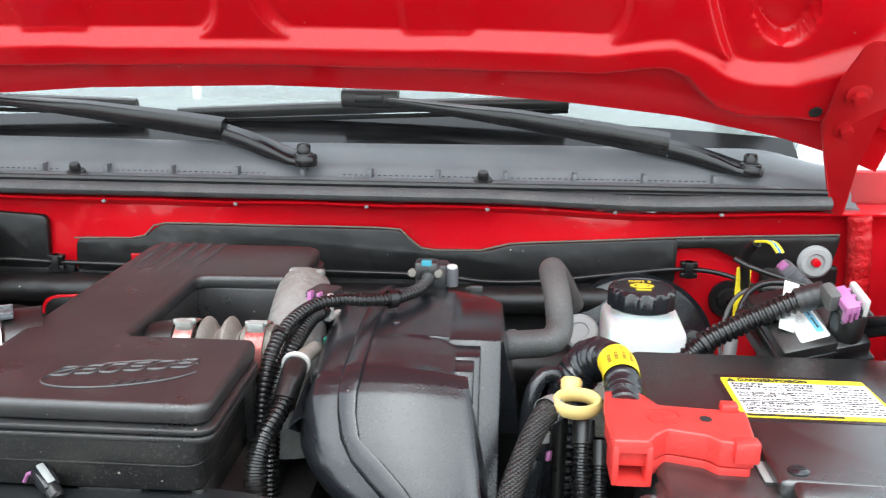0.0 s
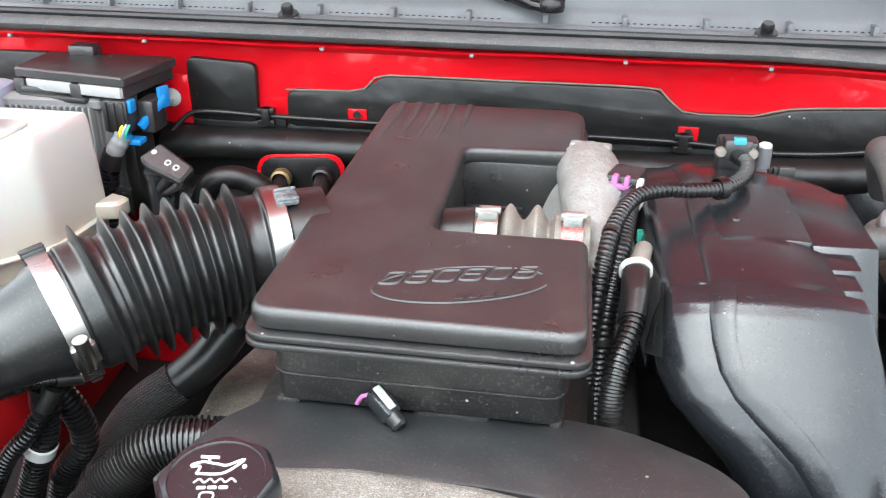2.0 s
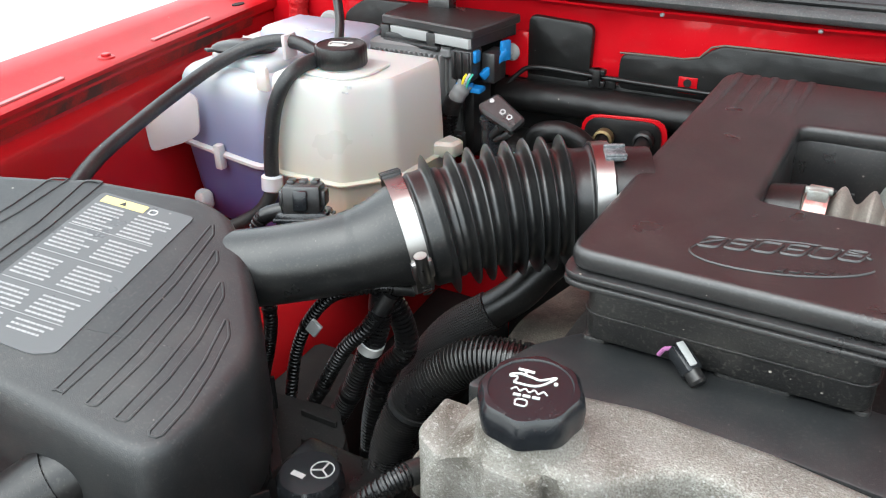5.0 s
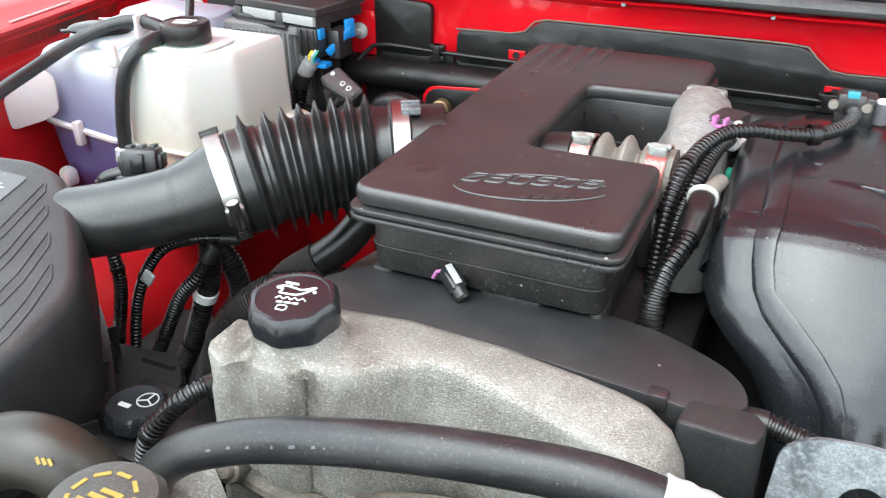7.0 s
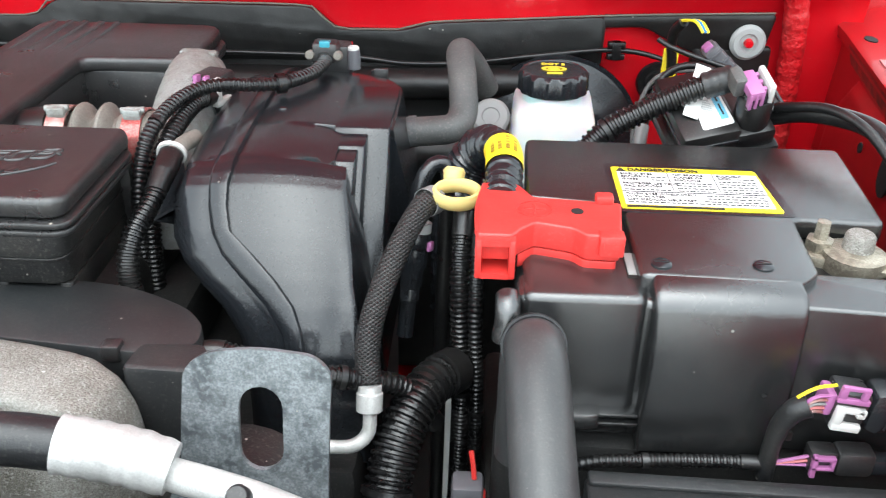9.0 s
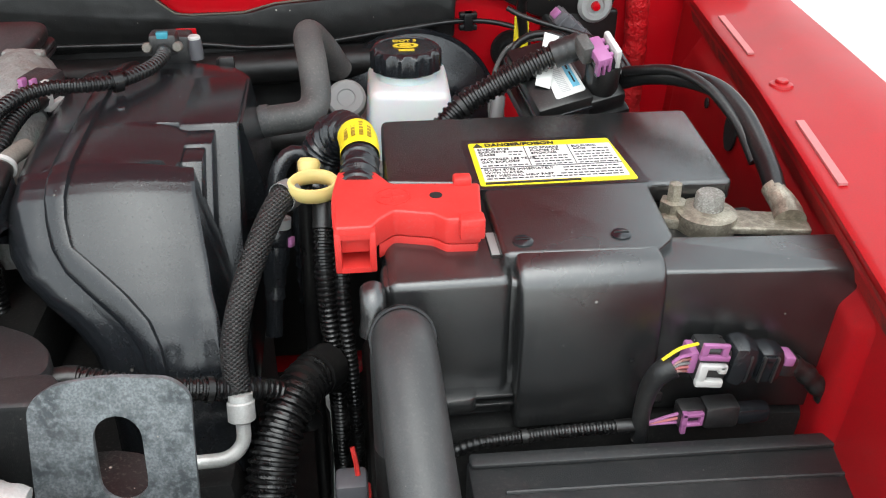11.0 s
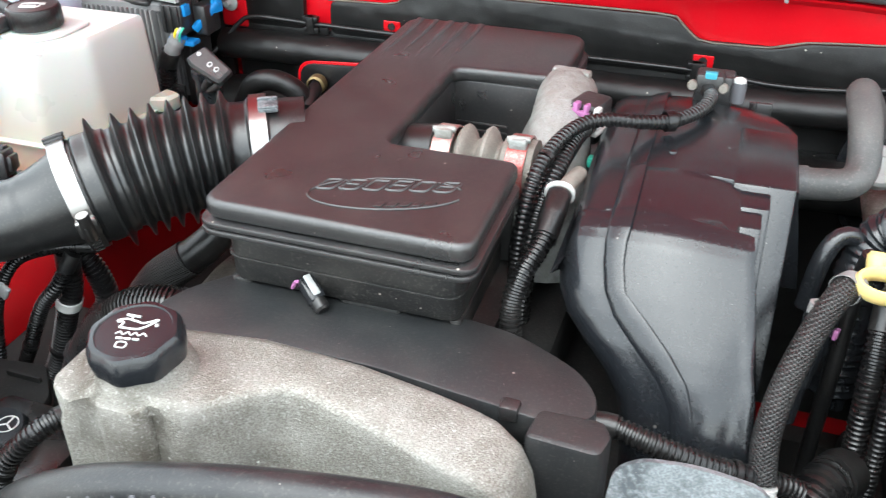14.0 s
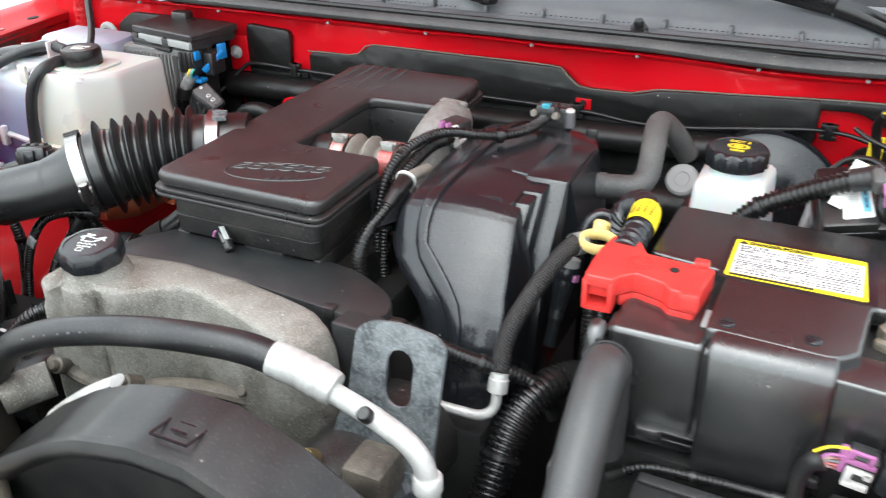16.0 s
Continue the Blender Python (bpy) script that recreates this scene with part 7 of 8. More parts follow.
part("front_skirt", prism(rounded([(0.428, 0.667), (0.516, 0.667), (0.522, 0.660), (0.608, 0.660), (0.616, 0.664), (0.745, 0.650), (0.745, 0.70), (0.428, 0.70)], 0.008), 1.006, 1.122, 0.008, None, None, 0, 3), DUSTBLACK, bc)
part("battery_tray", box((0.412, 0.66, 0.78), (0.75, 0.92, 0.895), 0.01), DARK, bc)
part("front_lower", prism(rounded([(0.418, 0.660), (0.75, 0.648), (0.75, 0.70), (0.418, 0.70)], 0.01), 0.88, 1.004, 0.006), DARK, bc)
ridge = [(0.70, 1.1352), (0.672, 1.1352), (0.664, 1.1335), (0.658, 1.129), (0.654, 1.121), (0.651, 1.09), (0.650, 1.006), (0.70, 1.006)]
part("front_ridge", prism(ridge, 0.516, 0.614, 0.004, Matrix(((0, 0, 1, 0), (1, 0, 0, 0), (0, 1, 0, 0), (0, 0, 0, 1))), None, 0, 3), DUSTBLACK, bc)
part("skirt_ledge", box((0.470, 0.655, 1.0255), (0.516, 0.668, 1.0285), 0.001), DUSTBLACK, bc)
part("skirt_ledge", box((0.470, 0.655, 1.0330), (0.516, 0.668, 1.0360), 0.001), DUSTBLACK, bc)
part("ledge_boss", prism(rounded([(0.464, 0.650), (0.490, 0.652), (0.490, 0.668), (0.464, 0.668)], 0.006), 1.0245, 1.0370, 0.002), DUSTBLACK, bc)
part("drain_foot", sweep([(0.422, 0.672, 1.118), (0.422, 0.662, 1.114), (0.422, 0.657, 1.094)], lambda s: 0.0085 + 0.0015 * smooth(0.02, 0.03, s), 14, 0.004), DUSTBLACK, bc)
for x, y in ((0.524, 0.692), (0.592, 0.694)):
    sc = part("push_pin", lathe([(0.0070, 0), (0.0070, 0.0016), (0.0055, 0.0026), (0, 0.0026)], Matrix.Translation((x, y, 1.1355)), 24), SATIN, bc)
    part("pin_slot", box((x - 0.005, y - 0.0007, 1.1378), (x + 0.005, y + 0.0007, 1.1384), 0), DARK, sc)
part("label_recess", prism(rounded([(0.502, 0.768), (0.637, 0.768), (0.632, 0.854), (0.503, 0.856)], 0.004), 1.1357, 1.1364, 0), SATIN, bc)
part("warning_label", prism(rounded([(0.508, 0.773), (0.629, 0.773), (0.625, 0.848), (0.508, 0.848)], 0.003), 1.1364, 1.1370, 0), YELLOW, bc, "yellow and white battery warning label")
part("label_white", box((0.512, 0.779, 1.1368), (0.624, 0.838, 1.1374), 0), PAPER, bc)
part("danger_triangle", prism([(0.5115, 0.8395), (0.5195, 0.8395), (0.5155, 0.8465)], 1.1368, 1.1375, 0), INK, bc)
TXT = lambda x, y: Matrix.Translation((x, y, 1.1376))
words("DANGER/POISON", 0.0072, TXT(0.521, 0.8402), INK, bc, bold=0.0002)
for x, y, s in ((0.514, 0.8325, "SHIELD EYES"), (0.514, 0.8275, "EXPLOSIVE"), (0.514, 0.8225, "GASES"), (0.514, 0.8145, "PROTEGER LES YEUX"), (0.514, 0.8095, "GAZ EXPLOSIF"),
                (0.556, 0.8325, "NO SPARKS"), (0.556, 0.8275, "FLAMES OR"), (0.556, 0.8225, "SMOKING"), (0.591, 0.8325, "SULFURIC"), (0.591, 0.8275, "ACID"),
                (0.514, 0.7955, "FLUSH EYES IMMEDIATELY"), (0.514, 0.7905, "WITH WATER"), (0.514, 0.7855, "GET MEDICAL HELP FAST")):
    words(s, 0.0047, TXT(x, y), INK, bc)
lb = bmesh.new()
fine = random.Random(12)
for x0, x1, rows in ((0.514, 0.550, (0.8040,)), (0.538, 0.550, (0.8275, 0.8225)), (0.556, 0.586, (0.8035, 0.8082, 0.8130, 0.8175)), (0.591, 0.622, (0.8035, 0.8082, 0.8130, 0.8178, 0.8226)), (0.607, 0.622, (0.8280,)),
                     (0.576, 0.622, (0.7960, 0.7910)), (0.572, 0.622, (0.7860,)), (0.514, 0.620, (0.7818,))):
    for y in rows:
        x = x0
        while x < x1 - 0.002:
            wd = min(fine.uniform(0.0018, 0.0048), x1 - x)
            box((x, y, 1.1374), (x + wd, y + 0.0014, 1.1377), 0, None, lb)
            x += wd + 0.0011
box((0.512, 0.8005, 1.1374), (0.624, 0.8013, 1.1378), 0, None, lb)
box((0.552, 0.803, 1.1374), (0.5525, 0.837, 1.1378), 0, None, lb)
box((0.588, 0.803, 1.1374), (0.5885, 0.837, 1.1378), 0, None, lb)
box((0.512, 0.7745, 1.1370), (0.585, 0.7768, 1.1378), 0, None, lb)
part("small_print", lb, INK, bc)

# red positive terminal cover
rt = thing("positive_terminal_cover", "red plastic positive terminal cover with a plus sign", "terminal cover", (0.45, 0.72, 1.12))
RT = [(0.400, 0.696), (0.424, 0.696), (0.430, 0.706), (0.440, 0.716), (0.466, 0.709), (0.474, 0.700), (0.497, 0.699), (0.503, 0.750), (0.440, 0.756), (0.430, 0.776), (0.404, 0.778), (0.399, 0.74)]
part("cover_top", prism(rounded(RT, 0.003), 1.132, 1.152, 0.0018, None, None, 0.0, 3), REDPLAST, rt)
part("cover_side", prism(rounded([(0.428, 0.7055), (0.440, 0.7175), (0.4655, 0.7105), (0.4735, 0.7015), (0.4955, 0.7003), (0.5010, 0.7490), (0.436, 0.754)], 0.003), 1.1205, 1.1312, 0.0012), REDPLAST, rt)
snout = bmesh.new()
box((0.3990, 0.690, 1.1200), (0.4036, 0.722, 1.1500), 0.0012, None, snout)
box((0.4218, 0.690, 1.1200), (0.4264, 0.722, 1.1500), 0.0012, None, snout)
box((0.4030, 0.6902, 1.1202), (0.4224, 0.722, 1.1240), 0, None, snout)
box((0.4030, 0.6902, 1.1455), (0.4224, 0.722, 1.1498), 0, None, snout)
part("cable_mouth", snout, REDPLAST, rt)
part("mouth_back", box((0.403, 0.714, 1.121), (0.4225, 0.722, 1.147), 0), REDPLAST, rt)
part("plus_ring", lathe([(0.0115, 0), (0.0125, 0), (0.0125, 0.0011), (0.0115, 0.0011)], Matrix.Translation((0.440, 0.735, 1.1518)), 28), REDPLAST, rt)
part("plus_sign", box((0.432, 0.7342, 1.1518), (0.448, 0.7358, 1.1530), 0.0003), REDPLAST, rt)
part("plus_sign", box((0.4392, 0.727, 1.1518), (0.4408, 0.743, 1.1530), 0.0003), REDPLAST, rt)
part("vent_hole", lathe([(0, 0), (0.0045, 0), (0.0045, 0.0006), (0, 0.0006)], Matrix.Translation((0.470, 0.734, 1.1518)), 16), DARK, rt)
part("hinge_tab", box((0.484, 0.746, 1.150), (0.497, 0.756, 1.158), 0.002), REDPLAST, rt)
part("latch", box((0.482, 0.694, 1.138), (0.499, 0.706, 1.1535), 0.0015), REDPLAST, rt)
part("latch_slot", box((0.485, 0.6935, 1.144), (0.496, 0.6945, 1.149), 0), REDPLAST, rt)
part("neck_edge", sweep([(0.400, 0.700, 1.150), (0.3995, 0.74, 1.150), (0.404, 0.777, 1.150)], 0.0016, 8, 0.004), REDPLAST, rt)
# near-black strip laid on the step paints the shade of a recess
part("side_recess", box((0.5030, 0.690, 1.1240), (0.5105, 0.772, 1.1262), 0), DARK, bc)
part("terminal_print", box((0.5036, 0.693, 1.1245), (0.5100, 0.722, 1.1266), 0), PALERUB, bc)
pc = thing("positive_cable", "thick taped battery cable with a yellow tag", "cable", (0.42, 0.82, 1.1))
part("taped_cable", sweep([(0.417, 0.765, 1.142), (0.4195, 0.800, 1.147), (0.4195, 0.830, 1.151), (0.414, 0.856, 1.148), (0.400, 0.878, 1.134), (0.386, 0.880, 1.110), (0.379, 0.868, 1.07), (0.38, 0.85, 0.99)], lambda s: 0.0138 + 0.0055 * smooth(0.085, 0.115, s) + 0.0008 * math.sin(s * 900) + 0.0006 * math.sin(s * 377), 18, 0.002), SATIN, pc)
part("yellow_tag", sweep([(0.4197, 0.808, 1.1482), (0.4198, 0.826, 1.1508), (0.4180, 0.842, 1.1508)], 0.0152, 24, 0.006, None, 1.0, False), YELLOW, pc)
tg = bmesh.new()
for a in range(4):
    for k in range(5 - a % 2):
        m = Matrix.Translation((0.4196, 0.825, 1.1503)) @ Matrix.Rotation(radians(-40 + 24 * a), 4, "Y")
        box((-0.0016, -0.012 + k * 0.0052, 0.0148), (0.0016, -0.0086 + k * 0.0052, 0.0157), 0, m, tg)
part("tag_print", tg, OCHRE, pc)

# negative clamp and cable
ng = thing("negative_terminal", "corroded battery clamp with bolt and cable lug", "terminal", (0.68, 0.74, 1.1))
part("clamp_ring", lathe([(0.022, -0.012), (0.023, -0.010), (0.022, 0.006), (0.016, 0.008), (0, 0.008)], Matrix.Translation((0.672, 0.740, 1.118)), 24), CORRODED, ng)
part("post", lathe([(0.0115, 0), (0.0105, 0.018), (0.009, 0.020), (0, 0.0205)], Matrix.Translation((0.674, 0.743, 1.118)), 24), ALU, ng)
part("clamp_bolt", lathe([(0.010, 0), (0.010, 0.010), (0.0055, 0.011), (0.005, 0.024), (0, 0.025)], Matrix.Translation((0.650, 0.752, 1.118)), 6), CORRODED, ng)
part("clamp_nose", prism(rounded([(0.636, 0.742), (0.668, 0.728), (0.672, 0.752), (0.650, 0.766)], 0.006), 1.108, 1.120, 0.003), CORRODED, ng)
part("strap", prism(rounded([(0.680, 0.722), (0.742, 0.712), (0.746, 0.735), (0.728, 0.742), (0.690, 0.750)], 0.004), 1.114, 1.1195, 0.0015), CORRODED, ng)
part("lug", sweep([(0.732, 0.728, 1.118), (0.735, 0.745, 1.122), (0.732, 0.765, 1.128)], lambda s: 0.012 - 0.10 * s, 14, 0.004), CORRODED, ng)
part("black_base", lathe([(0.028, -0.02), (0.028, 0), (0, 0)], Matrix.Translation((0.675, 0.74, 1.106)), 20), RUBBER, ng)
cable("negative_cable", [(0.733, 0.758, 1.126), (0.736, 0.775, 1.132), (0.738, 0.805, 1.142), (0.734, 0.840, 1.158), (0.722, 0.872, 1.168), (0.702, 0.905, 1.166), (0.682, 0.932, 1.158), (0.665, 0.955, 1.145)], 0.0085, RUBBER, "thick black negative battery cable")
cable("thin_cable", [(0.733, 0.80, 1.132), (0.728, 0.83, 1.152), (0.714, 0.865, 1.170), (0.694, 0.90, 1.174), (0.665, 0.94, 1.160)], 0.0045, RUBBER, "thin black cable beside the battery cable")

# big grey hose in front of the battery
bh = thing("filler_hose", "thick grey-black rubber hose in front of the battery", "hose", (0.44, 0.55, 1.0))
part("hose_lip", lathe([(0.0200, -0.003), (0.0214, -0.003), (0.0214, 0.003), (0.0200, 0.003)], along((0.4390, 0.641, 1.1012), (0, 1, -0.45)), 30), HOSE, bh)
part("hose", sweep([(0.450, 0.46, 0.995), (0.447, 0.51, 1.035), (0.443, 0.56, 1.072), (0.440, 0.61, 1.100), (0.439, 0.638, 1.102), (0.438, 0.652, 1.080), (0.438, 0.655, 1.040), (0.438, 0.652, 1.000)], 0.0200, 28, 0.006), mat("worn_grey_hose", (0.050, 0.051, 0.052), 0.42, scale=18, amount=0.6, other=(0.028, 0.028, 0.029), bump=0.3, bscale=700, dust=0.12, specks=0.12), bh)

# ---- brake fluid reservoir and booster ----
br = thing("brake_fluid_reservoir", "milky brake fluid reservoir with a black screw cap", "reservoir", (0.475, 1.06, 1.0))
part("reservoir", prism(rounded([(0.428, 1.010), (0.520, 1.000), (0.525, 1.115), (0.430, 1.115)], 0.014), 1.035, 1.118, 0.012, None, None, 0.008, 3), MILK, br)
part("neck", lathe([(0.032, 0), (0.030, 0.010), (0.029, 0.012), (0, 0.012)], Matrix.Translation((0.474, 1.064, 1.114)), 28), MILK, br)
part("cap", lathe([(0.033, 0), (0.0355, 0.002), (0.0355, 0.019), (0.033, 0.023), (0.030, 0.0235), (0.0295, 0.0225), (0, 0.0225)], Matrix.Translation((0.474, 1.064, 1.126)), 84, None, lambda a, r, z: r * (1 + (0.035 * (1 if math.cos(14 * a) > 0 else -0.4) if r > 0.0335 else 0))), SATIN, br)
words("DOT 3", 0.0085, Matrix.Translation((0.474, 1.079, 1.1490)), YINK, br, bold=0.0003, align="CENTER")
part("cap_oval", lathe([(0.0085, 0), (0.0125, 0), (0.0125, 0.0006), (0.0085, 0.0006)], Matrix.Translation((0.474, 1.066, 1.1488)) @ Matrix.Diagonal((1.05, 0.62, 1, 1)), 32), YINK, br)
part("cap_oval", lathe([(0, 0), (0.006, 0), (0.006, 0.0006), (0, 0.0006)], Matrix.Translation((0.474, 1.066, 1.1488)) @ Matrix.Diagonal((1.05, 0.62, 1, 1)), 24), YINK, br)
part("cap_bar", box((0.466, 1.050, 1.1487), (0.482, 1.0545, 1.1493), 0), YINK, br)
bo = thing("brake_booster", "round black brake booster on the bulkhead", "brake booster", (0.52, 1.2, 1.0))
part("drum", lathe([(0, 0.075), (0.04, 0.073), (0.085, 0.055), (0.110, 0.030), (0.118, 0.028), (0.120, 0.012), (0.114, 0.0), (0, 0)], along((0.497, 1.262, 1.000), (0, -1, 0.08)) @ Matrix.Diagonal((0.88, 0.88, 0.75, 1)), 56), SATIN, bo)
part("drum_rim", lathe([(0.116, 0.020), (0.122, 0.020), (0.122, 0.030), (0.116, 0.030)], along((0.497, 1.262, 1.000), (0, -1, 0.08)) @ Matrix.Diagonal((0.88, 0.88, 0.75, 1)), 56), SATIN, bo)
part("check_valve", lathe([(0.011, 0), (0.011, 0.02), (0.008, 0.022), (0, 0.022)], along((0.560, 1.20, 1.04), (0.1, -1, 0.3)), 18), MATTE, bo)
mc = thing("master_cylinder", "cast master cylinder with a pale round cap", "cylinder", (0.43, 1.08, 1.03))
part("cylinder", sweep([(0.43, 1.18, 1.03), (0.43, 1.05, 1.03), (0.43, 0.98, 1.03)], 0.022, 20, 0.02), ALU, mc)
part("pale_cap", lathe([(0.020, -0.012), (0.021, -0.01), (0.021, 0.004), (0.018, 0.007), (0.010, 0.0065), (0.009, 0.005), (0, 0.005)], along((0.411, 1.084, 1.086), (-0.05, -0.75, 0.65)), 32), PALERUB, mc)
vh = thing("vacuum_hose", "greyed rubber vacuum hose bent upwards", "hose", (0.37, 1.02, 1.1))
part("hose", sweep([(0.325, 0.985, 1.106), (0.350, 0.985, 1.108), (0.372, 0.990, 1.110), (0.382, 1.005, 1.120), (0.380, 1.035, 1.146), (0.376, 1.066, 1.160), (0.379, 1.092, 1.155), (0.392, 1.118, 1.130), (0.405, 1.135, 1.100)], 0.0145, 20, 0.005), GREYRUB, vh)
part("hose_band", lathe([(0.0150, -0.004), (0.0156, -0.004), (0.0156, 0.004), (0.0150, 0.004)], along((0.334, 0.985, 1.107), (1, 0, 0.1)), 24), SEAL, vh)

# ---- module and wiring behind the battery ----
mo = thing("fuse_module", "black relay module with a white and blue part label", "module", (0.655, 1.0, 1.07))
mm = Matrix.Translation((0.6155, 0.964, 1.149)) @ Matrix.Rotation(radians(14), 4, "Z") @ Matrix.Rotation(radians(23), 4, "X") @ Matrix.Rotation(radians(-11), 4, "Y")
part("module_body", box((-0.044, -0.044, -0.02), (0.010, 0.040, 0.012), 0.004, mm), RUBBER, mo)
part("module_foot", box((-0.050, -0.050, -0.026), (0.046, 0.046, -0.012), 0.003, mm), RUBBER, mo)
part("module_base", box((0.006, -0.046, -0.014), (0.042, 0.040, 0.006), 0.004, mm), RUBBER, mo)
part("module_rim", box((-0.0455, -0.0455, -0.003), (0.0115, 0.0415, 0.001), 0.001, mm), SATIN, mo)
part("part_label", prism(rounded([(-0.024, -0.036), (0.006, -0.034), (0.005, 0.012), (-0.020, 0.012)], 0.003), 0.0118, 0.0126, 0.0, mm), PAPER, mo)
part("label_blue", box((-0.004, -0.027, 0.0124), (0.003, 0.010, 0.0129), 0.0, mm), mat("blue_print", (0.16, 0.46, 0.62), 0.5, scale=60, amount=0.1), mo)
part("label_digits", place(box((-0.0012, -0.022, 0.0128), (0.0004, -0.008, 0.0131), 0.0, mm), None, box((-0.0012, -0.005, 0.0128), (0.0004, 0.007, 0.0131), 0.0, mm)), INK, mo)
cb = bmesh.new()
for k in range(14):
    box((-0.0160, -0.030 + k * 0.0022, 0.0124), (-0.0075, -0.0290 + k * 0.0022, 0.0129), 0, mm, cb)
part("bar_code", cb, GREYINK, mo)
tower = part("plug_tower", lathe([(0.0160, -0.004), (0.0160, 0.030), (0.0150, 0.033), (0.0135, 0.033), (0.0130, 0.026), (0, 0.026)], mm @ Matrix.Translation((0.024, -0.027, 0.004)) @ Matrix.Diagonal((0.95, 1.05, 1, 1)), 32), RUBBER, mo)
part("plug_head", box((0.011, -0.040, 0.026), (0.033, -0.010, 0.047), 0.004, mm), SATIN, tower)
part("cable_boot", box((0.002, -0.028, 0.036), (0.014, -0.006, 0.056), 0.004, mm), GREYRUB, tower)
for k in range(3):
    part("pink_lock", box((0.010 + k * 0.0050, -0.0425, 0.034), (0.0132 + k * 0.0050, -0.036, 0.051), 0.0010, mm), PINK, tower)
part("pink_lock", box((0.010, -0.0420, 0.044), (0.0235, -0.012, 0.053), 0.0015, mm), PINK, tower)
for k in range(3):
    part("pink_tooth", box((0.0225, -0.038 + k * 0.009, 0.044), (0.0262, -0.034 + k * 0.009, 0.0525), 0.0008, mm), PINK, tower)
part("white_lock", box((0.0275, -0.041, 0.034), (0.0330, -0.012, 0.056), 0.002, mm), WHITE, tower)
part("side_plug", box((0.036, -0.028, -0.008), (0.058, 0.004, 0.012), 0.004, mm), RUBBER, mo)
for k in range(3):
    part("plug_rib", box((0.040 + k * 0.006, -0.0295, -0.007), (0.0425 + k * 0.006, 0.005, 0.0132), 0.001, mm), SATIN, mo)
part("paper_tag", box((-0.007, -0.020, 0.0), (0.007, 0.044, 0.0008), 0.0, mm @ Matrix.Translation((-0.021, -0.002, 0.016)) @ Matrix.Rotation(radians(-30), 4, "Z") @ Matrix.Rotation(radians(4), 4, "X") @ Matrix.Rotation(radians(14), 4, "Y")), PAPER, mo)
mc_ = loom("module_conduit", [(0.455, 0.925, 1.03), (0.478, 0.935, 1.085), (0.512, 0.945, 1.126), (0.545, 0.950, 1.146), (0.575, 0.950, 1.162), (0.600, 0.950, 1.174), (0.624, 0.946, 1.184)], 0.0112, 0.006)
part("tape_wrap", sweep([(0.600, 0.950, 1.174), (0.612, 0.948, 1.179), (0.624, 0.946, 1.184)], lambda s: 0.0122 + 0.0003 * math.sin(s * 900), 16, 0.002), HOSE, mc_)
bcn = thing("bulkhead_connector", "grey connector with coloured wires", "connector", (0.69, 1.12, 1.12))
bm2 = Matrix.Translation((0.664, 1.150, 1.140)) @ Matrix.Rotation(radians(42), 4, "Y") @ Matrix.Rotation(radians(10), 4, "Z")
part("shell", box((-0.020, -0.011, -0.009), (0.044, 0.011, 0.008), 0.002, bm2), DIMGREY, bcn)
for k in range(4):
    part("shell_rib", box((-0.014 + k * 0.014, -0.012, -0.010), (-0.011 + k * 0.014, 0.012, 0.0092), 0.001, bm2), DIMGREY, bcn)
part("pink_lock", box((-0.024, -0.006, -0.006), (-0.019, 0.006, 0.005), 0.0015, bm2), PINK, bcn)
for k, c in enumerate((YELLOW, BLUE, YELLOW)):
    part("wire", sweep([(0.642 + k * 0.003, 1.15, 1.168), (0.634 + k * 0.003, 1.16, 1.178), (0.622 + k * 0.002, 1.185, 1.172)], 0.0018, 6, 0.006), c, bcn)
cable("bulkhead_wire", [(0.624, 1.258, 1.072), (0.628, 1.22, 1.100), (0.620, 1.20, 1.150), (0.626, 1.18, 1.172)], 0.006, RUBBER, "black taped wires out of the bulkhead grommet")
cable("harness_wire", [(0.596, 1.16, 1.157), (0.612, 1.15, 1.150), (0.644, 1.14, 1.141), (0.677, 1.13, 1.133), (0.697, 1.10, 1.130), (0.690, 1.04, 1.130), (0.660, 0.995, 1.150)], 0.0030, RUBBER, "thin black wire running past the grey connector")
cable("module_wire", [(0.575, 1.03, 1.04), (0.570, 1.04, 1.10), (0.585, 1.05, 1.150), (0.615, 1.04, 1.165), (0.645, 1.02, 1.155)], 0.0038, RUBBER, "black wire looping over the module")
cable("module_wire", [(0.567, 1.03, 1.03), (0.562, 1.06, 1.09), (0.580, 1.08, 1.135), (0.615, 1.07, 1.150), (0.650, 1.04, 1.150)], 0.0024, GREYRUB, "black wire looping over the module")
tagged(part("yellow_strap", box((0.616, 1.216, 1.058), (0.634, 1.220, 1.130), 0.001), YELLOW), "yellow tag strap hanging by the bulkhead", "strap")
cable("strap_pipe", [(0.568, 1.04, 1.10), (0.562, 1.02, 1.07), (0.560, 1.00, 1.02)], 0.007, GREYPL, "grey pipe end behind the battery", "pipe")

# ---- lamp connectors and box at the front right ----
lc = thing("lamp_connector", "black connector with pink and white locks and a yellow wire", "connector", (0.66, 0.615, 1.06))
lcm = Matrix.Translation((0.662, 0.6385, 1.069)) @ Matrix.Rotation(radians(7), 4, "Y") @ Matrix.Diagonal((0.95, 0.82, 0.95, 1))
part("body", box((-0.010, -0.016, -0.020), (0.014, 0.016, 0.017), 0.0110, lcm), SATIN, lc)
part("body_collar", box((0.012, -0.0135, -0.017), (0.034, 0.0135, 0.012), 0.008, lcm), SATIN, lc)
part("key_rib", box((0.013, -0.0145, 0.004), (0.026, -0.012, 0.009), 0.001, lcm), SATIN, lc)
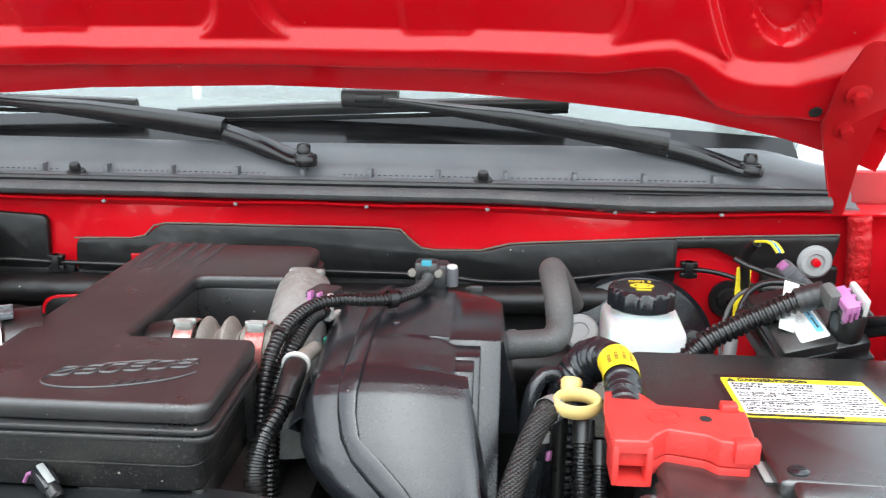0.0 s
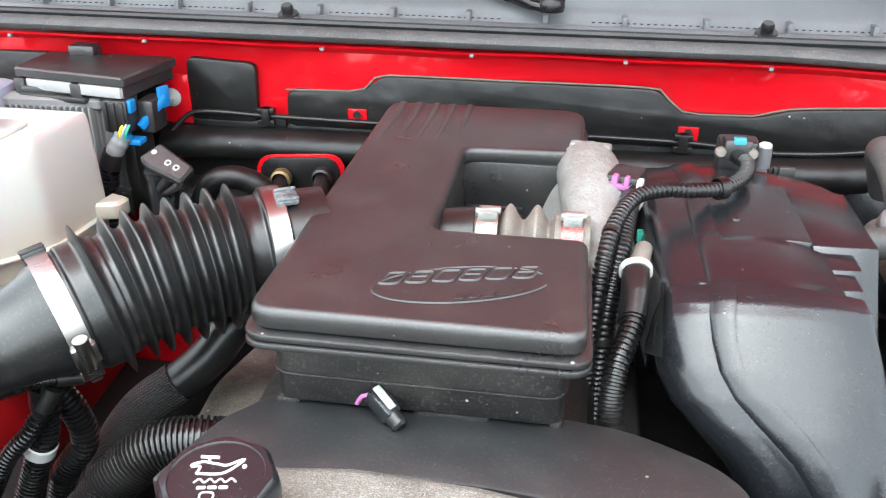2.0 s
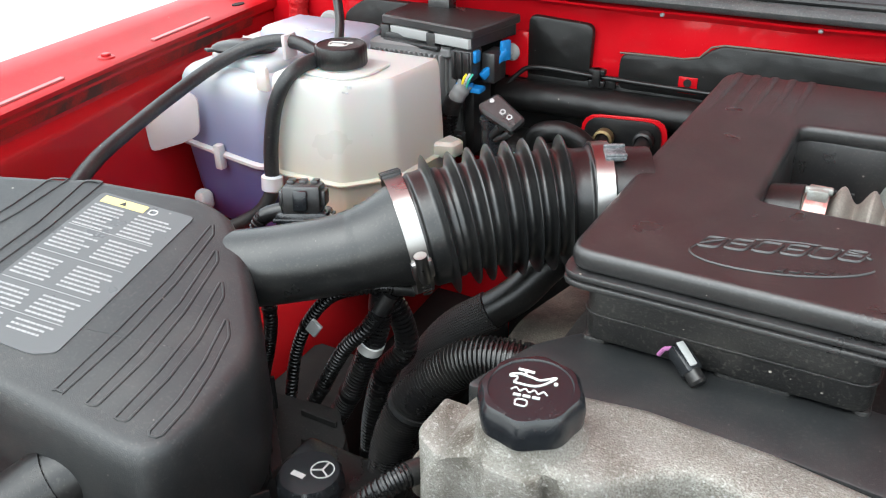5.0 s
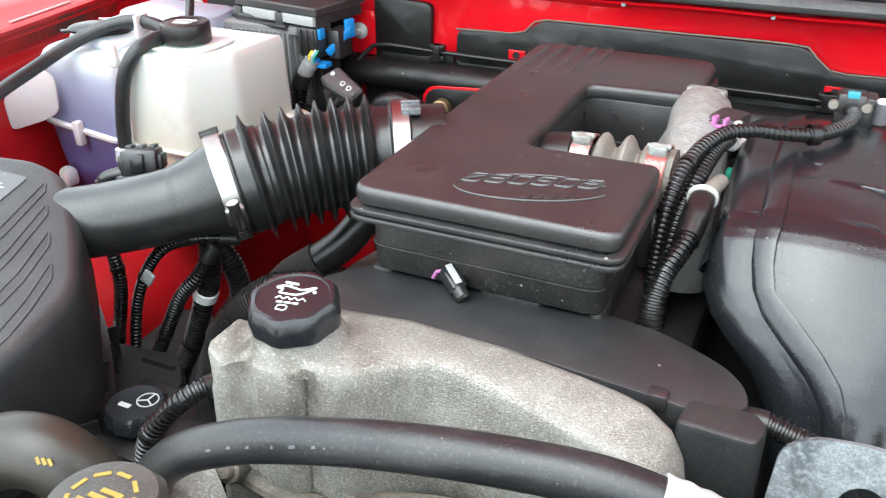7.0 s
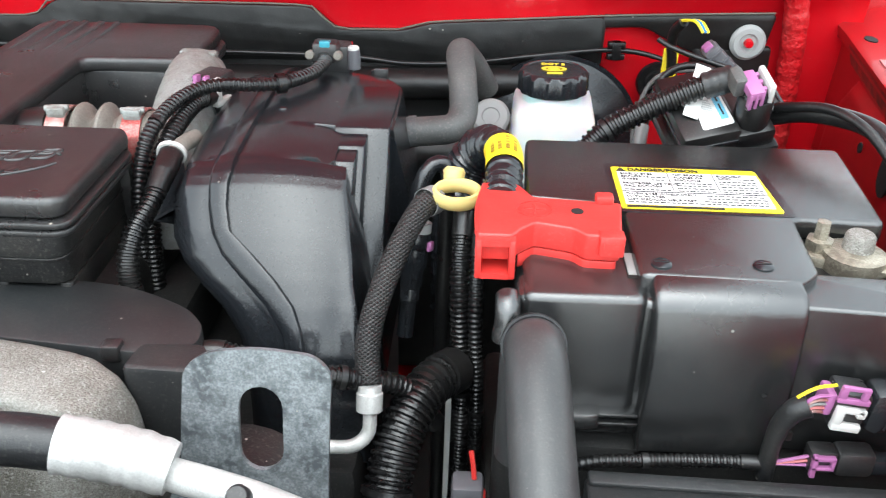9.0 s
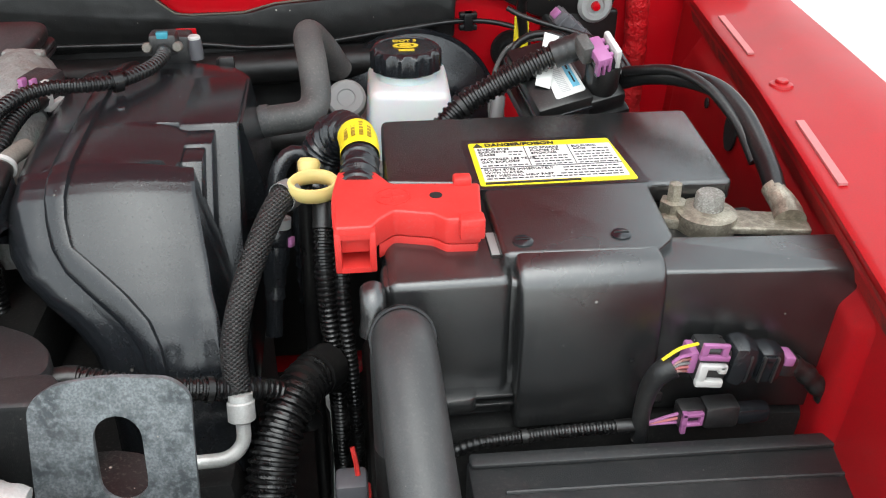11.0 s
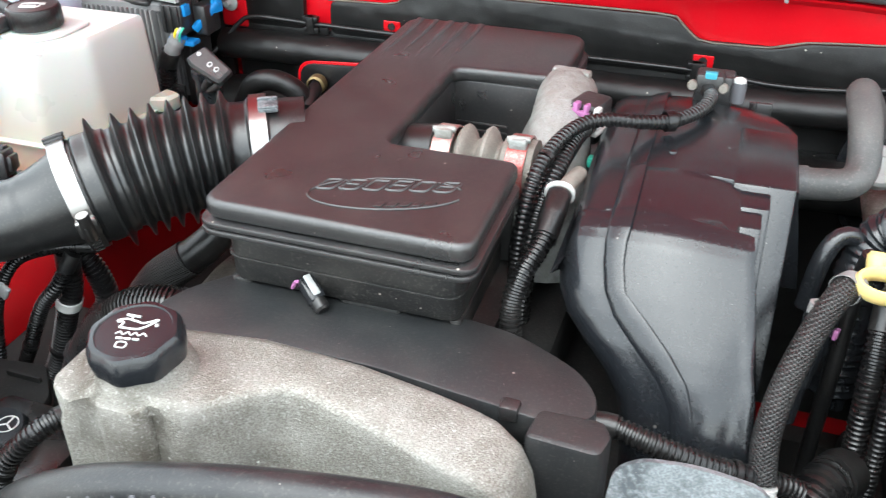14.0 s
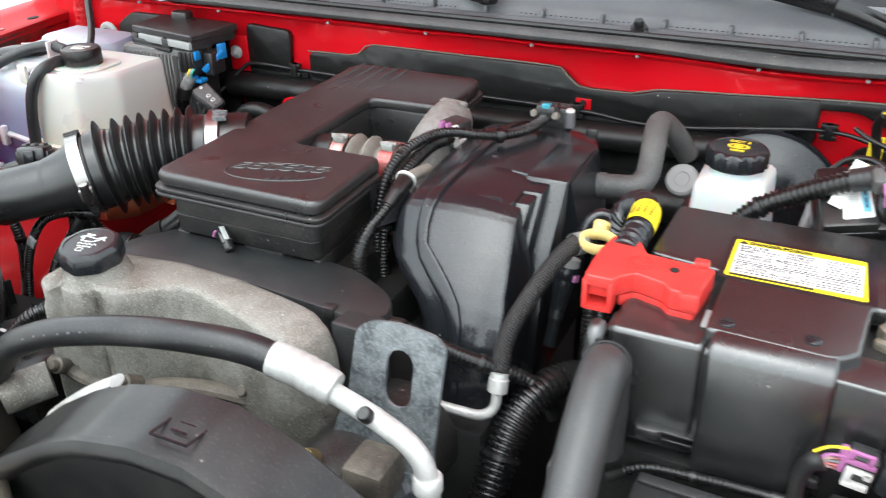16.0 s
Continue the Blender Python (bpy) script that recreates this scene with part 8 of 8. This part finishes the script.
for k in range(3):
    part("key_rib", box((0.004 + k * 0.010, -0.0165, -0.012), (0.0055 + k * 0.010, -0.0125, 0.010), 0.0007, lcm), BLACK, lc)
part("plug_shell", box((-0.032, -0.013, -0.016), (-0.009, 0.013, 0.012), 0.003, lcm), BLACK, lc)
pinkm = bmesh.new()
box((-0.034, -0.0165, 0.006), (-0.012, -0.0125, 0.010), 0.0008, lcm, pinkm)
box((-0.034, -0.0165, 0.010), (-0.029, -0.0125, 0.018), 0.0008, lcm, pinkm)
box((-0.019, -0.0165, 0.010), (-0.0145, -0.0125, 0.018), 0.0008, lcm, pinkm)
box((-0.034, -0.0165, 0.0165), (-0.0145, -0.0125, 0.0195), 0.0008, lcm, pinkm)
part("pink_lock", pinkm, PINK, lc)
part("pink_seal", box((-0.038, -0.010, -0.010), (-0.031, 0.010, 0.008), 0.002, lcm), PINK, lc)
whitem = bmesh.new()
box((-0.032, -0.0185, -0.016), (-0.012, -0.0125, -0.010), 0.0012, lcm, whitem)
box((-0.032, -0.0185, -0.011), (-0.026, -0.0125, 0.003), 0.0012, lcm, whitem)
box((-0.018, -0.0185, -0.004), (-0.012, -0.0125, 0.003), 0.0012, lcm, whitem)
box((-0.028, -0.0185, -0.001), (-0.013, -0.0125, 0.003), 0.0012, lcm, whitem)
part("white_lock", whitem, WHITE, lc)
part("tail_lock", box((0.032, -0.012, 0.000), (0.040, 0.004, 0.008), 0.0015, lcm), PINK, lc)
part("tail_plug", box((0.033, -0.009, -0.012), (0.046, 0.009, 0.004), 0.003, lcm), BLACK, lc)
part("tail_sleeve", sweep([lcm @ Vector((0.044, 0, -0.004)), (0.718, 0.636, 1.048), (0.736, 0.632, 1.022), (0.742, 0.625, 0.97)], lambda s: 0.0070 + 0.0007 * math.sin(s * 500), 12, 0.003), RUBBER, lc)
for k, c in enumerate((DULLRED, PADS, GREYPL, DULLRED, PINK)):
    part("wire", sweep([lcm @ Vector((-0.036, -0.008, -0.008 + k * 0.0035)), (0.618, 0.629, 1.068 + k * 0.0028), (0.612, 0.630, 1.064 + k * 0.0016)], 0.0013, 6, 0.004), c, lc)
part("yellow_wire", sweep([lcm @ Vector((-0.034, -0.006, 0.014)), (0.618, 0.630, 1.086), (0.608, 0.631, 1.077)], 0.0012, 6, 0.004), YELLOW, lc)
part("wire_sleeve", sweep([(0.616, 0.630, 1.072), (0.608, 0.631, 1.066), (0.603, 0.633, 1.052), (0.602, 0.636, 1.030), (0.604, 0.640, 1.000)], lambda s: 0.0080 - 0.05 * s if s < 0.04 else 0.0060, 14, 0.003), HOSE, lc)
tagged(part("cable_clip", box((0.608, 0.641, 1.031), (0.617, 0.650, 1.039), 0.0015), RUBBER), "small black clip on the battery cover", "clip", "cable clips")
lc2 = thing("lamp_connector", "black connector with a pink lock low by the battery", "connector", (0.65, 0.635, 1.0))
part("body", box((0.646, 0.631, 1.010), (0.672, 0.648, 1.030), 0.004), BLACK, lc2)
part("body_collar", box((0.670, 0.633, 1.010), (0.696, 0.646, 1.024), 0.004), SATIN, lc2)
part("plug_shell", box((0.628, 0.632, 1.012), (0.647, 0.646, 1.030), 0.003), BLACK, lc2)
pinkm = bmesh.new()
for lo, hi in (((0.629, 1.0255), (0.644, 1.0285)), ((0.629, 1.0175), (0.644, 1.0200)), ((0.6415, 1.0185), (0.644, 1.0275)), ((0.629, 1.0110), (0.6325, 1.0295))):
    box((lo[0], 0.6285, lo[1]), (hi[0], 0.6325, hi[1]), 0.0006, None, pinkm)
part("pink_lock", pinkm, PINK, lc2)
for k in range(3):
    part("wire", sweep([(0.629, 0.636, 1.016 + k * 0.004), (0.616, 0.637, 1.015 + k * 0.002), (0.604, 0.639, 1.013)], 0.0013, 6, 0.005), (PINK, PADS, PINK)[k], lc2)
loom("lamp_conduit", [(0.606, 0.639, 1.013), (0.57, 0.641, 1.011), (0.53, 0.642, 1.008), (0.48, 0.642, 1.002), (0.45, 0.642, 0.98)], 0.0050)
lb_ = thing("lamp_housing", "flat black housing panel in front of the battery", "housing", (0.6, 0.5, 0.9))
part("housing", prism(rounded([(0.478, 0.42), (0.78, 0.42), (0.78, 0.616), (0.478, 0.624)], 0.008), 0.90, 1.0105, 0.0035), DUSTLID, lb_)
part("rear_lip", prism(rounded([(0.480, 0.612), (0.778, 0.604), (0.778, 0.616), (0.480, 0.624)], 0.003), 1.0100, 1.0140, 0.0015), DUSTLID, lb_)
part("moulded_rib", sweep([(0.50, 0.59, 1.0108), (0.62, 0.586, 1.0108), (0.76, 0.580, 1.0108)], 0.0016, 8, 0.02), DUSTLID, lb_)

# ---- fan shroud and pulley cover at the very front ----
fs_ = thing("fan_shroud", "black plastic fan shroud with an arched rim", "fan shroud", (0.15, 0.4, 0.9))
SH = [(-0.06, 1.003), (0.011, 1.062), (0.06, 1.094), (0.106, 1.115), (0.162, 1.128), (0.212, 1.128), (0.262, 1.110), (0.316, 1.077), (0.345, 1.052), (0.366, 1.02), (0.378, 0.96)]


def shroud(x, k):
    z = float(np.interp(x, [p[0] for p in SH], [p[1] for p in SH]))
    return [(x, 0.450, z - 0.10), (x, 0.448, z - 0.008), (x, 0.442, z), (x, 0.41, z - 0.005), (x, 0.384, z - 0.010), (x, 0.381, z - 0.005), (x, 0.376, z - 0.006), (x, 0.373, z - 0.014), (x, 0.375, z - 0.022), (x, 0.392, z - 0.034), (x, 0.405, z - 0.2)][int(k)]


part("shroud", sheet(shroud, spread(-0.06, 0.375, 56), list(range(11)), 0.003), RUBBER, fs_, sharp=50)
sm = Matrix.Translation((0.187, 0.408, 1.1228)) @ Matrix.Rotation(radians(-8), 4, "X")
for a in range(4):
    part("moulded_mark", box((-0.017, -0.0175, 0), (0.017, -0.0160, 0.0016), 0, sm @ Matrix.Rotation(radians(90 * a), 4, "Z")), SATIN, fs_)
part("moulded_mark", box((-0.007, -0.006, 0), (0.007, -0.0045, 0.0016), 0, sm), SATIN, fs_)
part("moulded_mark", box((-0.007, 0.0045, 0), (0.007, 0.006, 0.0016), 0, sm), SATIN, fs_)
part("alloy_edge", sweep([(-0.024, 0.456, 1.030), (0.0, 0.457, 1.050), (0.03, 0.458, 1.072), (0.066, 0.459, 1.094)], 0.0085, 12, 0.006, None, 0.55), WHITEMET, fs_)
th = thing("radiator_neck", "aged metal outlet with a bolt at the radiator", "fitting", (-0.03, 0.38, 1.0))
part("outlet", sweep([(-0.08, 0.40, 1.00), (-0.04, 0.38, 1.015), (0.0, 0.355, 1.0)], 0.022, 16, 0.01), mat("stained_metal", (0.28, 0.24, 0.19), 0.55, metal=0.4, scale=60, amount=0.7, other=(0.12, 0.10, 0.08), bump=0.5), th)
part("support_bar", box((-0.75, 0.27, 0.93), (0.75, 0.34, 0.985), 0.012), MATTE, truck)
part("grille_panel", box((-0.80, 0.20, 0.45), (0.80, 0.26, 0.93), 0.02), MATTE, truck)
